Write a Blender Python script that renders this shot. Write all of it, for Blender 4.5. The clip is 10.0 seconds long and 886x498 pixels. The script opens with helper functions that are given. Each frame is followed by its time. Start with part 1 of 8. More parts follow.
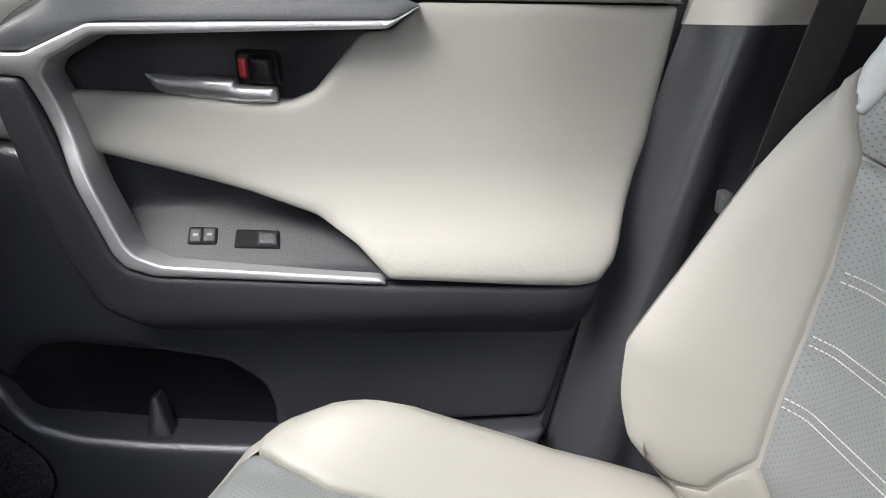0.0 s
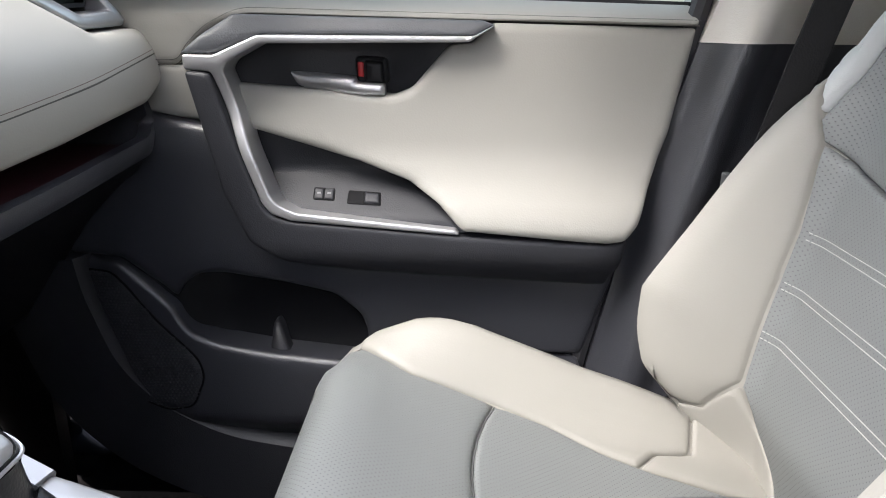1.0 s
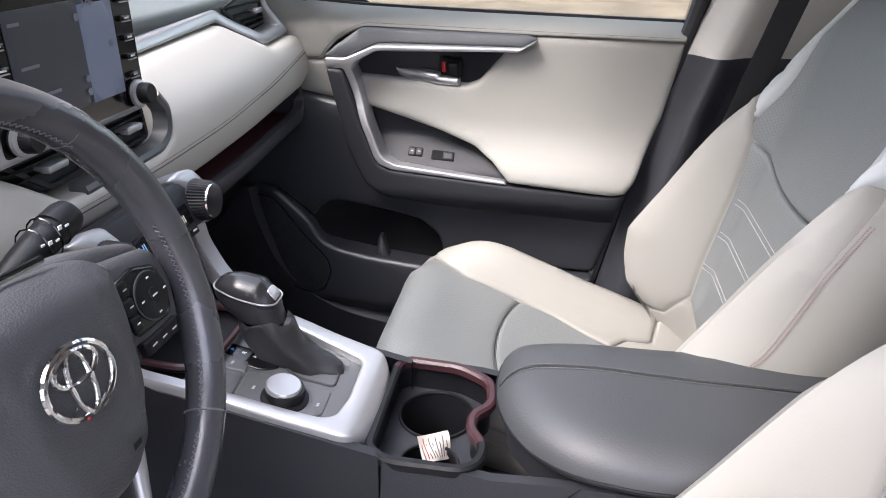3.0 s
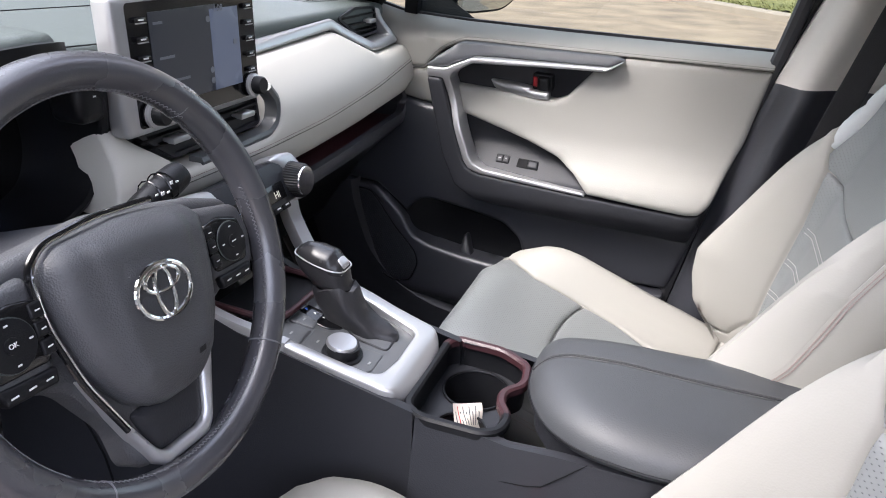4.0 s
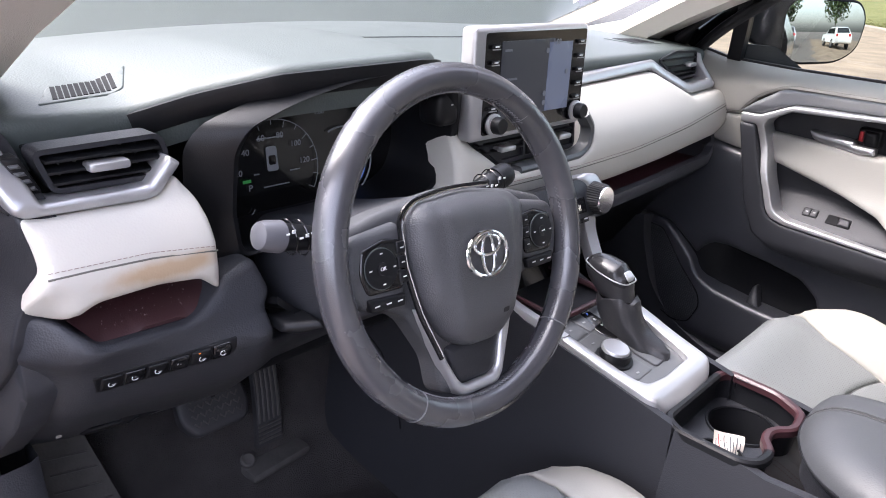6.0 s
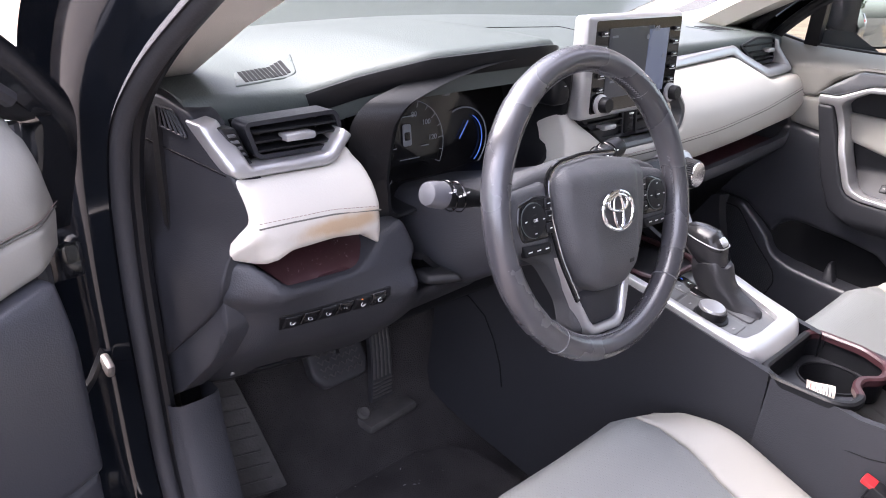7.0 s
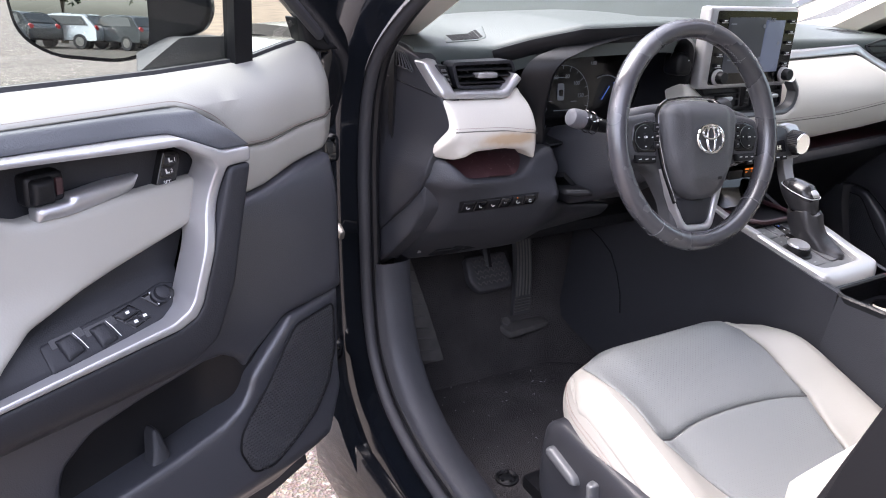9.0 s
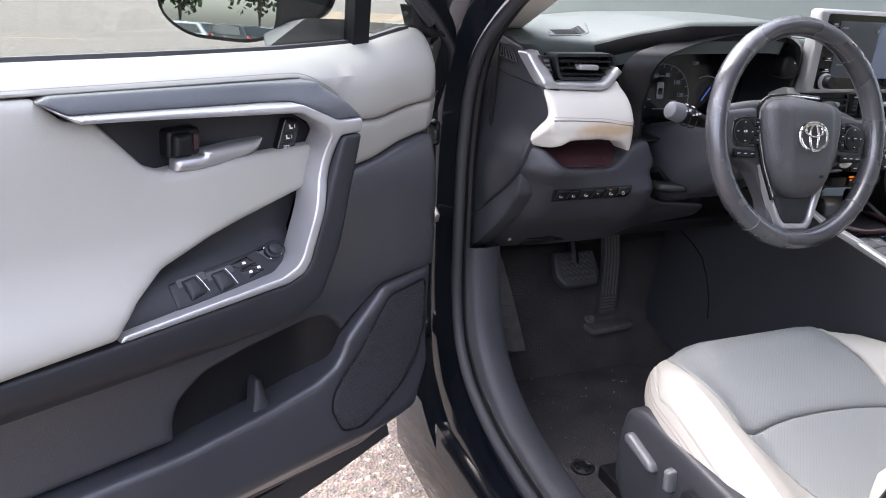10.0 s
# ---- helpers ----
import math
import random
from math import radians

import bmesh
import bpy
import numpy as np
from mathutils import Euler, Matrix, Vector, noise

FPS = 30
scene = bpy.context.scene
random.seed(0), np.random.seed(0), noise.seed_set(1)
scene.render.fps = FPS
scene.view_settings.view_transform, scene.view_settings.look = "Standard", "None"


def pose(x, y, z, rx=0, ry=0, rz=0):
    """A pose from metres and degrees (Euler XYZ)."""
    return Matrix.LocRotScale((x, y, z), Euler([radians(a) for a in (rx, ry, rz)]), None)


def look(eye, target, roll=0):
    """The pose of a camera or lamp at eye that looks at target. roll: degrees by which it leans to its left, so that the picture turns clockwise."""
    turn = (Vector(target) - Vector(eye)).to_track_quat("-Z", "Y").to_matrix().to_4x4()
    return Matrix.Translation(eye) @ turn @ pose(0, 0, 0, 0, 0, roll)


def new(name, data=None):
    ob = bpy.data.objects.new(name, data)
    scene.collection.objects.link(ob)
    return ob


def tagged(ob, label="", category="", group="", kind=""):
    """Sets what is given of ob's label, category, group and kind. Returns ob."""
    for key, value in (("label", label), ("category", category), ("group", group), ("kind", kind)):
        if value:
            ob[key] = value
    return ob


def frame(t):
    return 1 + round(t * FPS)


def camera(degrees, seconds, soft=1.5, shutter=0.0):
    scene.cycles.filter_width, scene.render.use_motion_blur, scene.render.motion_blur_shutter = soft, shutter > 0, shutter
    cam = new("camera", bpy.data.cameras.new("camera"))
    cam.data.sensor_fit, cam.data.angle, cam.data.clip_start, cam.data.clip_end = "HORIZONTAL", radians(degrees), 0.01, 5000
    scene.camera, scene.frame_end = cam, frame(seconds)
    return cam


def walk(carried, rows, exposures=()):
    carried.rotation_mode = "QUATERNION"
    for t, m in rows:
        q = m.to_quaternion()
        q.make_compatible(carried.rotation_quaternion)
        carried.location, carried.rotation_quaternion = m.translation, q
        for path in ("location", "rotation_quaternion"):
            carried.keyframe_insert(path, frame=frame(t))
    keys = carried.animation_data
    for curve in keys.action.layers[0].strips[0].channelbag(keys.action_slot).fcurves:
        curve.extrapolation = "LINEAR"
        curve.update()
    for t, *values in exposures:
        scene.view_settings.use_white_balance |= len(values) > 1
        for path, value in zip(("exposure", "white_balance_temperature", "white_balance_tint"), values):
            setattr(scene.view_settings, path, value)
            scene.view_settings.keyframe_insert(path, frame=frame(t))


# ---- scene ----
cam = camera(64.2, 10.0, soft=1.0)
PATH = [
    (0, (0.115, -0.023, 1.131), (0.275, 1.86, 0.478), 0.1),
    (0.5, (0.118, -0.136, 1.131), (0.187, 1.765, 0.513), 0.5),
    (1, (0.11, -0.267, 1.138), (0.073, 1.634, 0.518), 0.8),
    (1.5, (0.06, -0.371, 1.219), (0.039, 1.482, 0.466), 0.8),
    (2, (0.102, -0.463, 1.287), (-0.002, 1.358, 0.466), 0.5),
    (2.5, (0.149, -0.582, 1.325), (-0.043, 1.215, 0.467), 0.2),
    (3.8, (0.292, -0.743, 1.357), (-0.236, 0.992, 0.514), 2.0),
    (4, (0.309, -0.755, 1.359), (-0.301, 0.961, 0.532), 2.2),
    (4.5, (0.339, -0.783, 1.361), (-0.477, 0.861, 0.566), 2.8),
    (5, (0.35, -0.804, 1.36), (-0.67, 0.738, 0.597), 3.0),
    (5.5, (0.354, -0.832, 1.357), (-0.828, 0.599, 0.613), 3.0),
    (5.7, (0.353, -0.848, 1.355), (-0.874, 0.546, 0.613), 2.9),
    (6.8, (0.368, -0.973, 1.348), (-1.003, 0.277, 0.6), 1.3),
    (7, (0.369, -1.036, 1.351), (-0.996, 0.215, 0.596), 1.2),
    (7.5, (0.403, -1.171, 1.362), (-0.989, 0.047, 0.601), 0.9),
    (8, (0.471, -1.251, 1.355), (-0.975, -0.091, 0.606), 0.9),
    (8.5, (0.583, -1.273, 1.333), (-0.947, -0.212, 0.605), 1.2),
    (9, (0.696, -1.286, 1.308), (-0.924, -0.354, 0.598), 2.0),
    (9.5, (0.742, -1.313, 1.281), (-0.948, -0.495, 0.591), 2.7),
    (10, (0.747, -1.328, 1.268), (-0.988, -0.6, 0.588), 3.2),
]
LIGHTNESS = [(0, 0.6, 6400, 13), (1, 0.68, 6450, 15), (2.5, 0.76, 6450, 20), (4, 0.78, 6350, 18), (5.5, 0.95, 6350, 20), (7, 1.26, 6500, 24), (8, 1.18, 6520, 24), (10, 0.97, 6450, 18)]
walk(cam, [(t, look(eye, target, roll)) for t, eye, target, roll in PATH], LIGHTNESS)

# ---- light ----
world = bpy.data.worlds.new("sky")
scene.world = world
world.use_nodes = True
wn = world.node_tree.nodes
sky = wn.new("ShaderNodeTexSky")
sky.sky_type = "NISHITA"
sky.sun_disc = False
sky.sun_elevation, sky.sun_rotation = radians(55), radians(229)
sky.air_density, sky.dust_density, sky.ozone_density = 1.0, 4.0, 1.0
SKY = 0.76
wn["Background"].inputs[1].default_value = SKY
cloud = wn.new("ShaderNodeHueSaturation")  # thin overcast: little blue left in the sky
cloud.inputs["Saturation"].default_value = 0.5
world.node_tree.links.new(sky.outputs[0], cloud.inputs["Color"])
world.node_tree.links.new(cloud.outputs[0], wn["Background"].inputs[0])
sun = new("sun", bpy.data.lights.new("sun", "SUN"))
sun.data.energy, sun.data.angle, sun.data.color = 0.6, radians(75), (1.0, 0.98, 0.96)
sun.matrix_basis = look((-4.2, -3.6, 8.4), (0.0, 0.0, 0.6))

# ---- materials ----


def links(m):
    return m.node_tree.nodes, m.node_tree.links


def mat(name, color, rough=0.5, metal=0.0, grain=0.0, scale=300.0, vary=0.08, bump=0.15, coat=0.0, blotch=6.0, dirt=None, spec=0.5):
    """Principled surface: colour varied at two scales, roughness varied, fine relief."""
    m = bpy.data.materials.new(name)
    m.use_nodes = True
    n, l = links(m)
    p = n["Principled BSDF"]
    p.inputs["Metallic"].default_value = metal
    p.inputs["Coat Weight"].default_value = coat
    p.inputs["Coat Roughness"].default_value = 0.04
    p.inputs["Specular IOR Level"].default_value = spec
    co = n.new("ShaderNodeTexCoord")
    big = n.new("ShaderNodeTexNoise")
    big.inputs["Scale"].default_value, big.inputs["Detail"].default_value = blotch, 5
    l.new(co.outputs["Object"], big.inputs["Vector"])
    mix = n.new("ShaderNodeMix")
    mix.data_type = "RGBA"
    lo = tuple(c * (1 - vary) for c in color)
    hi = tuple(min(1, c * (1 + vary)) for c in color)
    mix.inputs[6].default_value, mix.inputs[7].default_value = (*lo, 1), (*(dirt or hi), 1)
    l.new(big.outputs["Fac"], mix.inputs[0])
    l.new(mix.outputs[2], p.inputs["Base Color"])
    rr = n.new("ShaderNodeMapRange")
    rr.inputs["To Min"].default_value, rr.inputs["To Max"].default_value = max(0.02, rough - 0.08), min(1, rough + 0.08)
    l.new(big.outputs["Fac"], rr.inputs["Value"])
    l.new(rr.outputs[0], p.inputs["Roughness"])
    if grain:
        v = n.new("ShaderNodeTexVoronoi")
        v.inputs["Scale"].default_value = scale
        l.new(co.outputs["Object"], v.inputs["Vector"])
        b = n.new("ShaderNodeBump")
        b.inputs["Strength"].default_value, b.inputs["Distance"].default_value = bump, grain
        l.new(v.outputs["Distance"], b.inputs["Height"])
        l.new(b.outputs[0], p.inputs["Normal"])
    return m


def glow(name, color, strength=1.0):
    m = bpy.data.materials.new(name)
    m.use_nodes = True
    p = m.node_tree.nodes["Principled BSDF"]
    p.inputs["Base Color"].default_value = (*[c * 0.3 for c in color], 1)
    p.inputs["Emission Color"].default_value, p.inputs["Emission Strength"].default_value = (*color, 1), strength
    p.inputs["Roughness"].default_value = 0.3
    return m


def perforated(name, color, hole=0.16, pitch=0.0047):
    """Leather pierced by a regular lattice of small holes, on the surface's own metres."""
    m = mat(name, color, 0.5, 0, 0.0004, 900, 0.05, 0.1)
    n, l = links(m)
    p = n["Principled BSDF"]
    uv = n.new("ShaderNodeUVMap")
    mp = n.new("ShaderNodeMapping")
    mp.inputs["Rotation"].default_value[2] = radians(45)
    mp.inputs["Scale"].default_value = (1 / pitch, 1 / pitch, 1)
    v = n.new("ShaderNodeTexVoronoi")
    v.voronoi_dimensions = "2D"
    v.inputs["Scale"].default_value, v.inputs["Randomness"].default_value = 1.0, 0.0
    l.new(uv.outputs[0], mp.inputs["Vector"])
    l.new(mp.outputs[0], v.inputs["Vector"])
    r = n.new("ShaderNodeMapRange")
    r.inputs["From Min"].default_value, r.inputs["From Max"].default_value = 0.08, 0.20
    l.new(v.outputs["Distance"], r.inputs["Value"])
    mix = n.new("ShaderNodeMix")
    mix.data_type = "RGBA"
    mix.inputs[6].default_value = (hole, hole, hole, 1)
    old = p.inputs["Base Color"].links[0].from_socket
    l.new(r.outputs[0], mix.inputs[0])
    l.new(old, mix.inputs[7])
    l.new(mix.outputs[2], p.inputs["Base Color"])
    b = n.new("ShaderNodeBump")
    b.inputs["Strength"].default_value, b.inputs["Distance"].default_value = 0.4, 0.001
    l.new(r.outputs[0], b.inputs["Height"])
    l.new(b.outputs[0], p.inputs["Normal"])
    return m


def glass(name, color=(0.9, 0.95, 0.93), rough=0.0, alpha=0.12):
    m = bpy.data.materials.new(name)
    m.use_nodes = True
    n, l = links(m)
    out = n["Material Output"]
    tr = n.new("ShaderNodeBsdfTransparent")
    tr.inputs[0].default_value = (*color, 1)
    gl = n.new("ShaderNodeBsdfGlossy")
    gl.inputs["Roughness"].default_value = rough
    fr = n.new("ShaderNodeFresnel")
    fr.inputs[0].default_value = 1.45
    mx = n.new("ShaderNodeMixShader")
    l.new(fr.outputs[0], mx.inputs[0])
    l.new(tr.outputs[0], mx.inputs[1])
    l.new(gl.outputs[0], mx.inputs[2])
    l.new(mx.outputs[0], out.inputs["Surface"])
    return m


# One beige in three tones: dash lightened, seats and doors dimmed, against uneven light.
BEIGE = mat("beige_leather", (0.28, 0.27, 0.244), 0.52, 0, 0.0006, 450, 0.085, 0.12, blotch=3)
DOORBEIGE = mat("beige_door_dimmed", (0.322, 0.314, 0.286), 0.55, 0, 0.0006, 420, 0.085, 0.16, blotch=3)
DASHBEIGE = mat("beige_dash_lightened", (0.53, 0.512, 0.465), 0.52, 0, 0.0006, 420, 0.06, 0.14, blotch=3)
GREY = mat("grey_leather", (0.47, 0.49, 0.49), 0.5, 0, 0.0005, 600, 0.05, 0.2)
PERF = perforated("grey_perforated_leather", (0.168, 0.177, 0.176), 0.085)
DARK = mat("charcoal_soft_plastic", (0.023, 0.0238, 0.028), 0.44, 0, 0.0006, 520, 0.15, 0.3, spec=0.3)
DASHTOP = mat("charcoal_dash_skin", (0.066, 0.080, 0.076), 0.5, 0, 0.0008, 380, 0.1, 0.3)
LINING = mat("charcoal_hard_lining", (0.037, 0.0383, 0.0455), 0.33, 0, 0.0006, 560, 0.15, 0.3, spec=0.8)
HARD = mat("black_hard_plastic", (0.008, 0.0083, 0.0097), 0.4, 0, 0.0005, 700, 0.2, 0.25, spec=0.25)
BLACKFILM = mat("matt_black_film", (0.006, 0.006, 0.007), 0.6, 0, vary=0.2, spec=0.1)
PIANO = mat("gloss_black_plastic", (0.008, 0.008, 0.009), 0.12, 0, vary=0.05)
SILVER = mat("satin_silver_trim", (0.47, 0.47, 0.48), 0.34, 0.65, 0.0001, 1500, 0.03, 0.1)
CHROME = mat("polished_chrome", (0.8, 0.8, 0.81), 0.1, 1.0, vary=0.02)
RIMLEATHER = mat("worn_black_leather", (0.050, 0.050, 0.057), 0.27, 0, 0.0005, 700, 0.3, 0.16, blotch=14, spec=0.95)
ARMLEATHER = mat("black_leather", (0.043, 0.0455, 0.049), 0.5, 0, 0.0007, 480, 0.12, 0.25)
MAROON = mat("dark_red_rubber", (0.040, 0.015, 0.018), 0.4, 0, 0.0004, 600, 0.25, 0.2)
CARPET = mat("black_carpet", (0.052, 0.050, 0.054), 0.95, 0, 0.004, 500, 0.5, 1.0, blotch=9, dirt=(0.105, 0.098, 0.098), spec=0.1)
RUBBER = mat("black_rubber", (0.03, 0.03, 0.034), 0.6, 0, 0.0006, 300, 0.3, 0.3)
DUSTY = mat("dusty_black_rubber", (0.04, 0.039, 0.040), 0.7, 0, 0.001, 220, 0.4, 0.4, blotch=30, dirt=(0.10, 0.094, 0.09))
SPEAKER = perforated("speaker_mesh", (0.036, 0.0375, 0.043), 0.006, 0.0042)
SCUFF = mat("rubbed_grey_rubber", (0.12, 0.115, 0.11), 0.6, 0, 0.0006, 300, 0.4, 0.3, blotch=60, dirt=(0.05, 0.048, 0.046))
PAINT = mat("black_car_paint", (0.006, 0.007, 0.009), 0.12, 0, vary=0.1, coat=0.5, spec=0.4)
# HUBSKIN and KNEE: charcoal lightened where rear-facing parts catch too little light.
HUBSKIN = mat("grained_charcoal_cover", (0.058, 0.059, 0.064), 0.46, 0, 0.0008, 620, 0.1, 0.45, spec=0.5)
CAPMETAL = mat("brushed_metal_cap", (0.48, 0.48, 0.49), 0.34, 0.8, 0.0001, 1500, 0.05, 0.1)
KNEE = mat("charcoal_grained_dash", (0.032, 0.0332, 0.0385), 0.46, 0, 0.0007, 480, 0.12, 0.35, spec=0.35)
JAMB = mat("black_jamb_paint", (0.004, 0.005, 0.007), 0.13, 0, vary=0.2, coat=0.15, spec=0.3, blotch=9)
GRAPHITE = mat("satin_graphite_plastic", (0.085, 0.088, 0.092), 0.34, 0, 0.0003, 900, 0.1, 0.15)
STALKGREY = mat("grey_stalk_end", (0.11, 0.11, 0.12), 0.35, 0, 0.0003, 900, 0.15, 0.15)
WHITEINK = mat("white_print", (0.75, 0.75, 0.75), 0.5, vary=0.02)
THREAD = mat("pale_thread", (0.45, 0.44, 0.42), 0.7, vary=0.05)
REDTHREAD = mat("dull_red_thread", (0.25, 0.185, 0.17), 0.7, vary=0.05)
SEAMDARK = mat("seam_shadow_piping", (0.12, 0.115, 0.1), 0.7, vary=0.1)
DARKTHREAD = mat("charcoal_thread", (0.09, 0.09, 0.09), 0.7, vary=0.1)
RED = mat("red_plastic", (0.42, 0.018, 0.022), 0.35, vary=0.05)
RIMTHREAD = mat("grey_rim_thread", (0.13, 0.13, 0.14), 0.7, vary=0.1)
KNOBSKIN = mat("polished_black_leather", (0.02, 0.02, 0.022), 0.26, 0, 0.0004, 650, 0.3, 0.15, blotch=20)
# The trays' dark red, lightened because the shelf recess gets little light.
SHELFRED = mat("dark_red_shelf_lightened", (0.085, 0.027, 0.032), 0.5, 0, 0.0006, 500, 0.2, 0.3)
BOOT = mat("soft_black_boot_leather", (0.022, 0.022, 0.025), 0.36, 0, 0.0006, 520, 0.2, 0.3)
GREYINK = mat("dim_grey_print", (0.3, 0.3, 0.3), 0.5, vary=0.02)
PAPER = mat("printed_paper", (0.62, 0.56, 0.5), 0.8, vary=0.12, blotch=60)
ORANGE = glow("orange_lamp", (1.0, 0.25, 0.02), 0.45)
HEADLINER = mat("pale_headliner", (0.7, 0.665, 0.61), 0.9, 0, 0.0008, 900, 0.05, 0.4)
GLASS = glass("tinted_window_glass", (0.42, 0.475, 0.445))
SHOULDER = mat("grey_soft_trim", (0.078, 0.082, 0.09), 0.48, 0, 0.0007, 450, 0.1, 0.3)
DIMPANE = glass("light_cutting_glass", (0.22, 0.24, 0.23))
CLEAR = glass("windscreen_glass", (0.86, 0.90, 0.88))
MIRROR = mat("mirror_glass", (0.52, 0.545, 0.535), 0.03, 1.0, vary=0.01)
MIRROR.node_tree.nodes["Map Range"].inputs["To Min"].default_value = MIRROR.node_tree.nodes["Map Range"].inputs["To Max"].default_value = 0.0
GALV = mat("bare_scuffed_metal", (0.38, 0.36, 0.34), 0.45, 0.8, 0.001, 200, 0.3, 0.4, blotch=60)

# ---- building helpers ----


def thing(name, label, category, at=(0, 0, 0), group="", kind=""):
    ob = new(name)
    ob.matrix_basis = Matrix.Translation(at)
    return tagged(ob, label, category, group, kind)


def under(ob, parent):
    if parent is not None:
        ob.parent = parent
        top = parent.matrix_basis.copy()
        up = parent
        while up.parent is not None:
            top = up.parent.matrix_basis @ up.matrix_parent_inverse @ top
            up = up.parent
        ob.matrix_parent_inverse = top.inverted()
    return ob


def mk(name, verts, faces, material, parent=None, label="", smooth=True, uv=None, flip=None):
    me = bpy.data.meshes.new(name)
    me.from_pydata([tuple(v) for v in verts], [], faces)
    me.materials.append(material)
    if uv is not None:
        lay = me.uv_layers.new(name="UVMap")
        for lp in me.loops:
            lay.data[lp.index].uv = uv[lp.vertex_index]
    bm = bmesh.new()
    bm.from_mesh(me)
    bmesh.ops.recalc_face_normals(bm, faces=bm.faces)
    bm.to_mesh(me)
    bm.free()
    me.polygons.foreach_set("use_smooth", [smooth] * len(me.polygons))
    if smooth:
        me.set_sharp_from_angle(angle=radians(42))
    ob = under(new(name, me), parent)
    return tagged(ob, label) if label else ob


def part(name, bm, material, parent, label="", smooth=True):
    me = bpy.data.meshes.new(name)
    bmesh.ops.recalc_face_normals(bm, faces=bm.faces)
    bm.to_mesh(me)
    bm.free()
    me.materials.append(material)
    me.polygons.foreach_set("use_smooth", [smooth] * len(me.polygons))
    if smooth:
        me.set_sharp_from_angle(angle=radians(42))
    ob = under(new(name, me), parent)
    return tagged(ob, label) if label else ob


def rounded(poly, r, seg=4, closed=True):
    """The outline with its corners cut to arcs of about radius r."""
    if r <= 0:
        return [Vector(p) for p in poly]
    out, n = [], len(poly)
    for i, p in enumerate(poly):
        p = Vector(p)
        if not closed and i in (0, n - 1):
            out.append(p)
            continue
        a, b = Vector(poly[i - 1]) - p, Vector(poly[(i + 1) % n]) - p
        d = min(r, a.length * 0.45, b.length * 0.45)
        s, e = p + a.normalized() * d, p + b.normalized() * d
        for k in range(seg + 1):
            t = k / seg
            out.append(s.lerp(p, t).lerp(p.lerp(e, t), t))
    return out


def resample(pts, s, closed=True):
    out, n = [], len(pts)
    for i in range(n if closed else n - 1):
        a, b = pts[i], pts[(i + 1) % n]
        k = max(1, math.ceil((b - a).length / s))
        out += [a.lerp(b, j / k) for j in range(k)]
    if not closed:
        out.append(pts[-1])
    return out


def pad(name, poly, S, material, parent=None, h=0.0, r=0.02, s=0.02, back=0.01, rr=0.006, label="", lift=None):
    """A stuffed or moulded panel: the outline poly on the surface S(u, v, height), swelling to height h within r of its edge,
    with sides that go back by back. lift(u, v) adds to the height."""
    from mathutils.geometry import delaunay_2d_cdt
    ring = resample(rounded(poly, rr), s)
    P = np.array([tuple(p) for p in ring])
    Q = np.roll(P, -1, axis=0)
    n = len(P)

    def dist(X):
        d = Q - P
        w = X[:, None, :] - P[None]
        t = np.clip((w * d).sum(2) / np.maximum((d * d).sum(1), 1e-12), 0, 1)
        return np.linalg.norm(w - t[..., None] * d[None], axis=2).min(1)

    area = (P[:, 0] * Q[:, 1] - Q[:, 0] * P[:, 1]).sum()
    lo, hi = P.min(0), P.max(0)
    gx, gy = np.meshgrid(np.arange(lo[0], hi[0], s) + s * 0.37, np.arange(lo[1], hi[1], s) + s * 0.41)
    pts = [np.stack([gx.ravel(), gy.ravel()], 1)]
    if h:
        d = Q - np.roll(P, 1, axis=0)
        nrm = np.stack([-d[:, 1], d[:, 0]], 1) * np.sign(area)
        nrm /= np.maximum(np.linalg.norm(nrm, axis=1, keepdims=True), 1e-9)
        for f in (0.06, 0.22, 0.5, 0.85):
            ins = P + nrm * r * f
            keep = np.abs(dist(ins) - r * f) < r * 0.03
            pts.append(ins[keep])
            pts[0] = pts[0][dist(pts[0]) > r * 1.1] if f == 0.06 else pts[0]
    X = np.concatenate(pts)
    D = dist(X)
    # inside test by ray crossing
    x, y = X[:, 0][:, None], X[:, 1][:, None]
    y0, y1, x0, x1 = P[:, 1][None], Q[:, 1][None], P[:, 0][None], Q[:, 0][None]
    cross = ((y0 > y) != (y1 > y)) & (x < x0 + (x1 - x0) * (y - y0) / np.where(np.abs(y1 - y0) < 1e-12, 1e-12, y1 - y0))
    X = X[(cross.sum(1) % 2 == 1) & (D > min(s * 0.3, r * 0.05 if h else 1))]
    allp = [Vector(p) for p in np.concatenate([P, X])]
    res = delaunay_2d_cdt(allp, [(i, (i + 1) % n) for i in range(n)], [], 1, 1e-6)
    co, faces, orig = res[0], [list(f) for f in res[2]], res[3]
    C = np.array([tuple(c) for c in co])
    Dc = dist(C)
    first = {}
    for k, o in enumerate(orig):
        for q in o:
            first[q] = k
    edge = [first[i] for i in range(n)]
    t = np.clip(Dc / r, 0, 1)
    hh = h * np.sqrt(np.maximum(0, 1 - (1 - t) ** 2))
    verts = [Vector(S(c[0], c[1], z + (lift(c[0], c[1]) if lift else 0))) for c, z in zip(C, hh)]
    base = len(verts)
    verts += [Vector(S(C[i][0], C[i][1], -back)) for i in edge]
    for k in range(n):
        m = (k + 1) % n
        faces.append([edge[k], edge[m], base + m, base + k])
    uvs = [tuple(c) for c in C] + [tuple(C[i]) for i in edge]
    return mk(name, verts, faces, material, parent, label, uv=uvs)


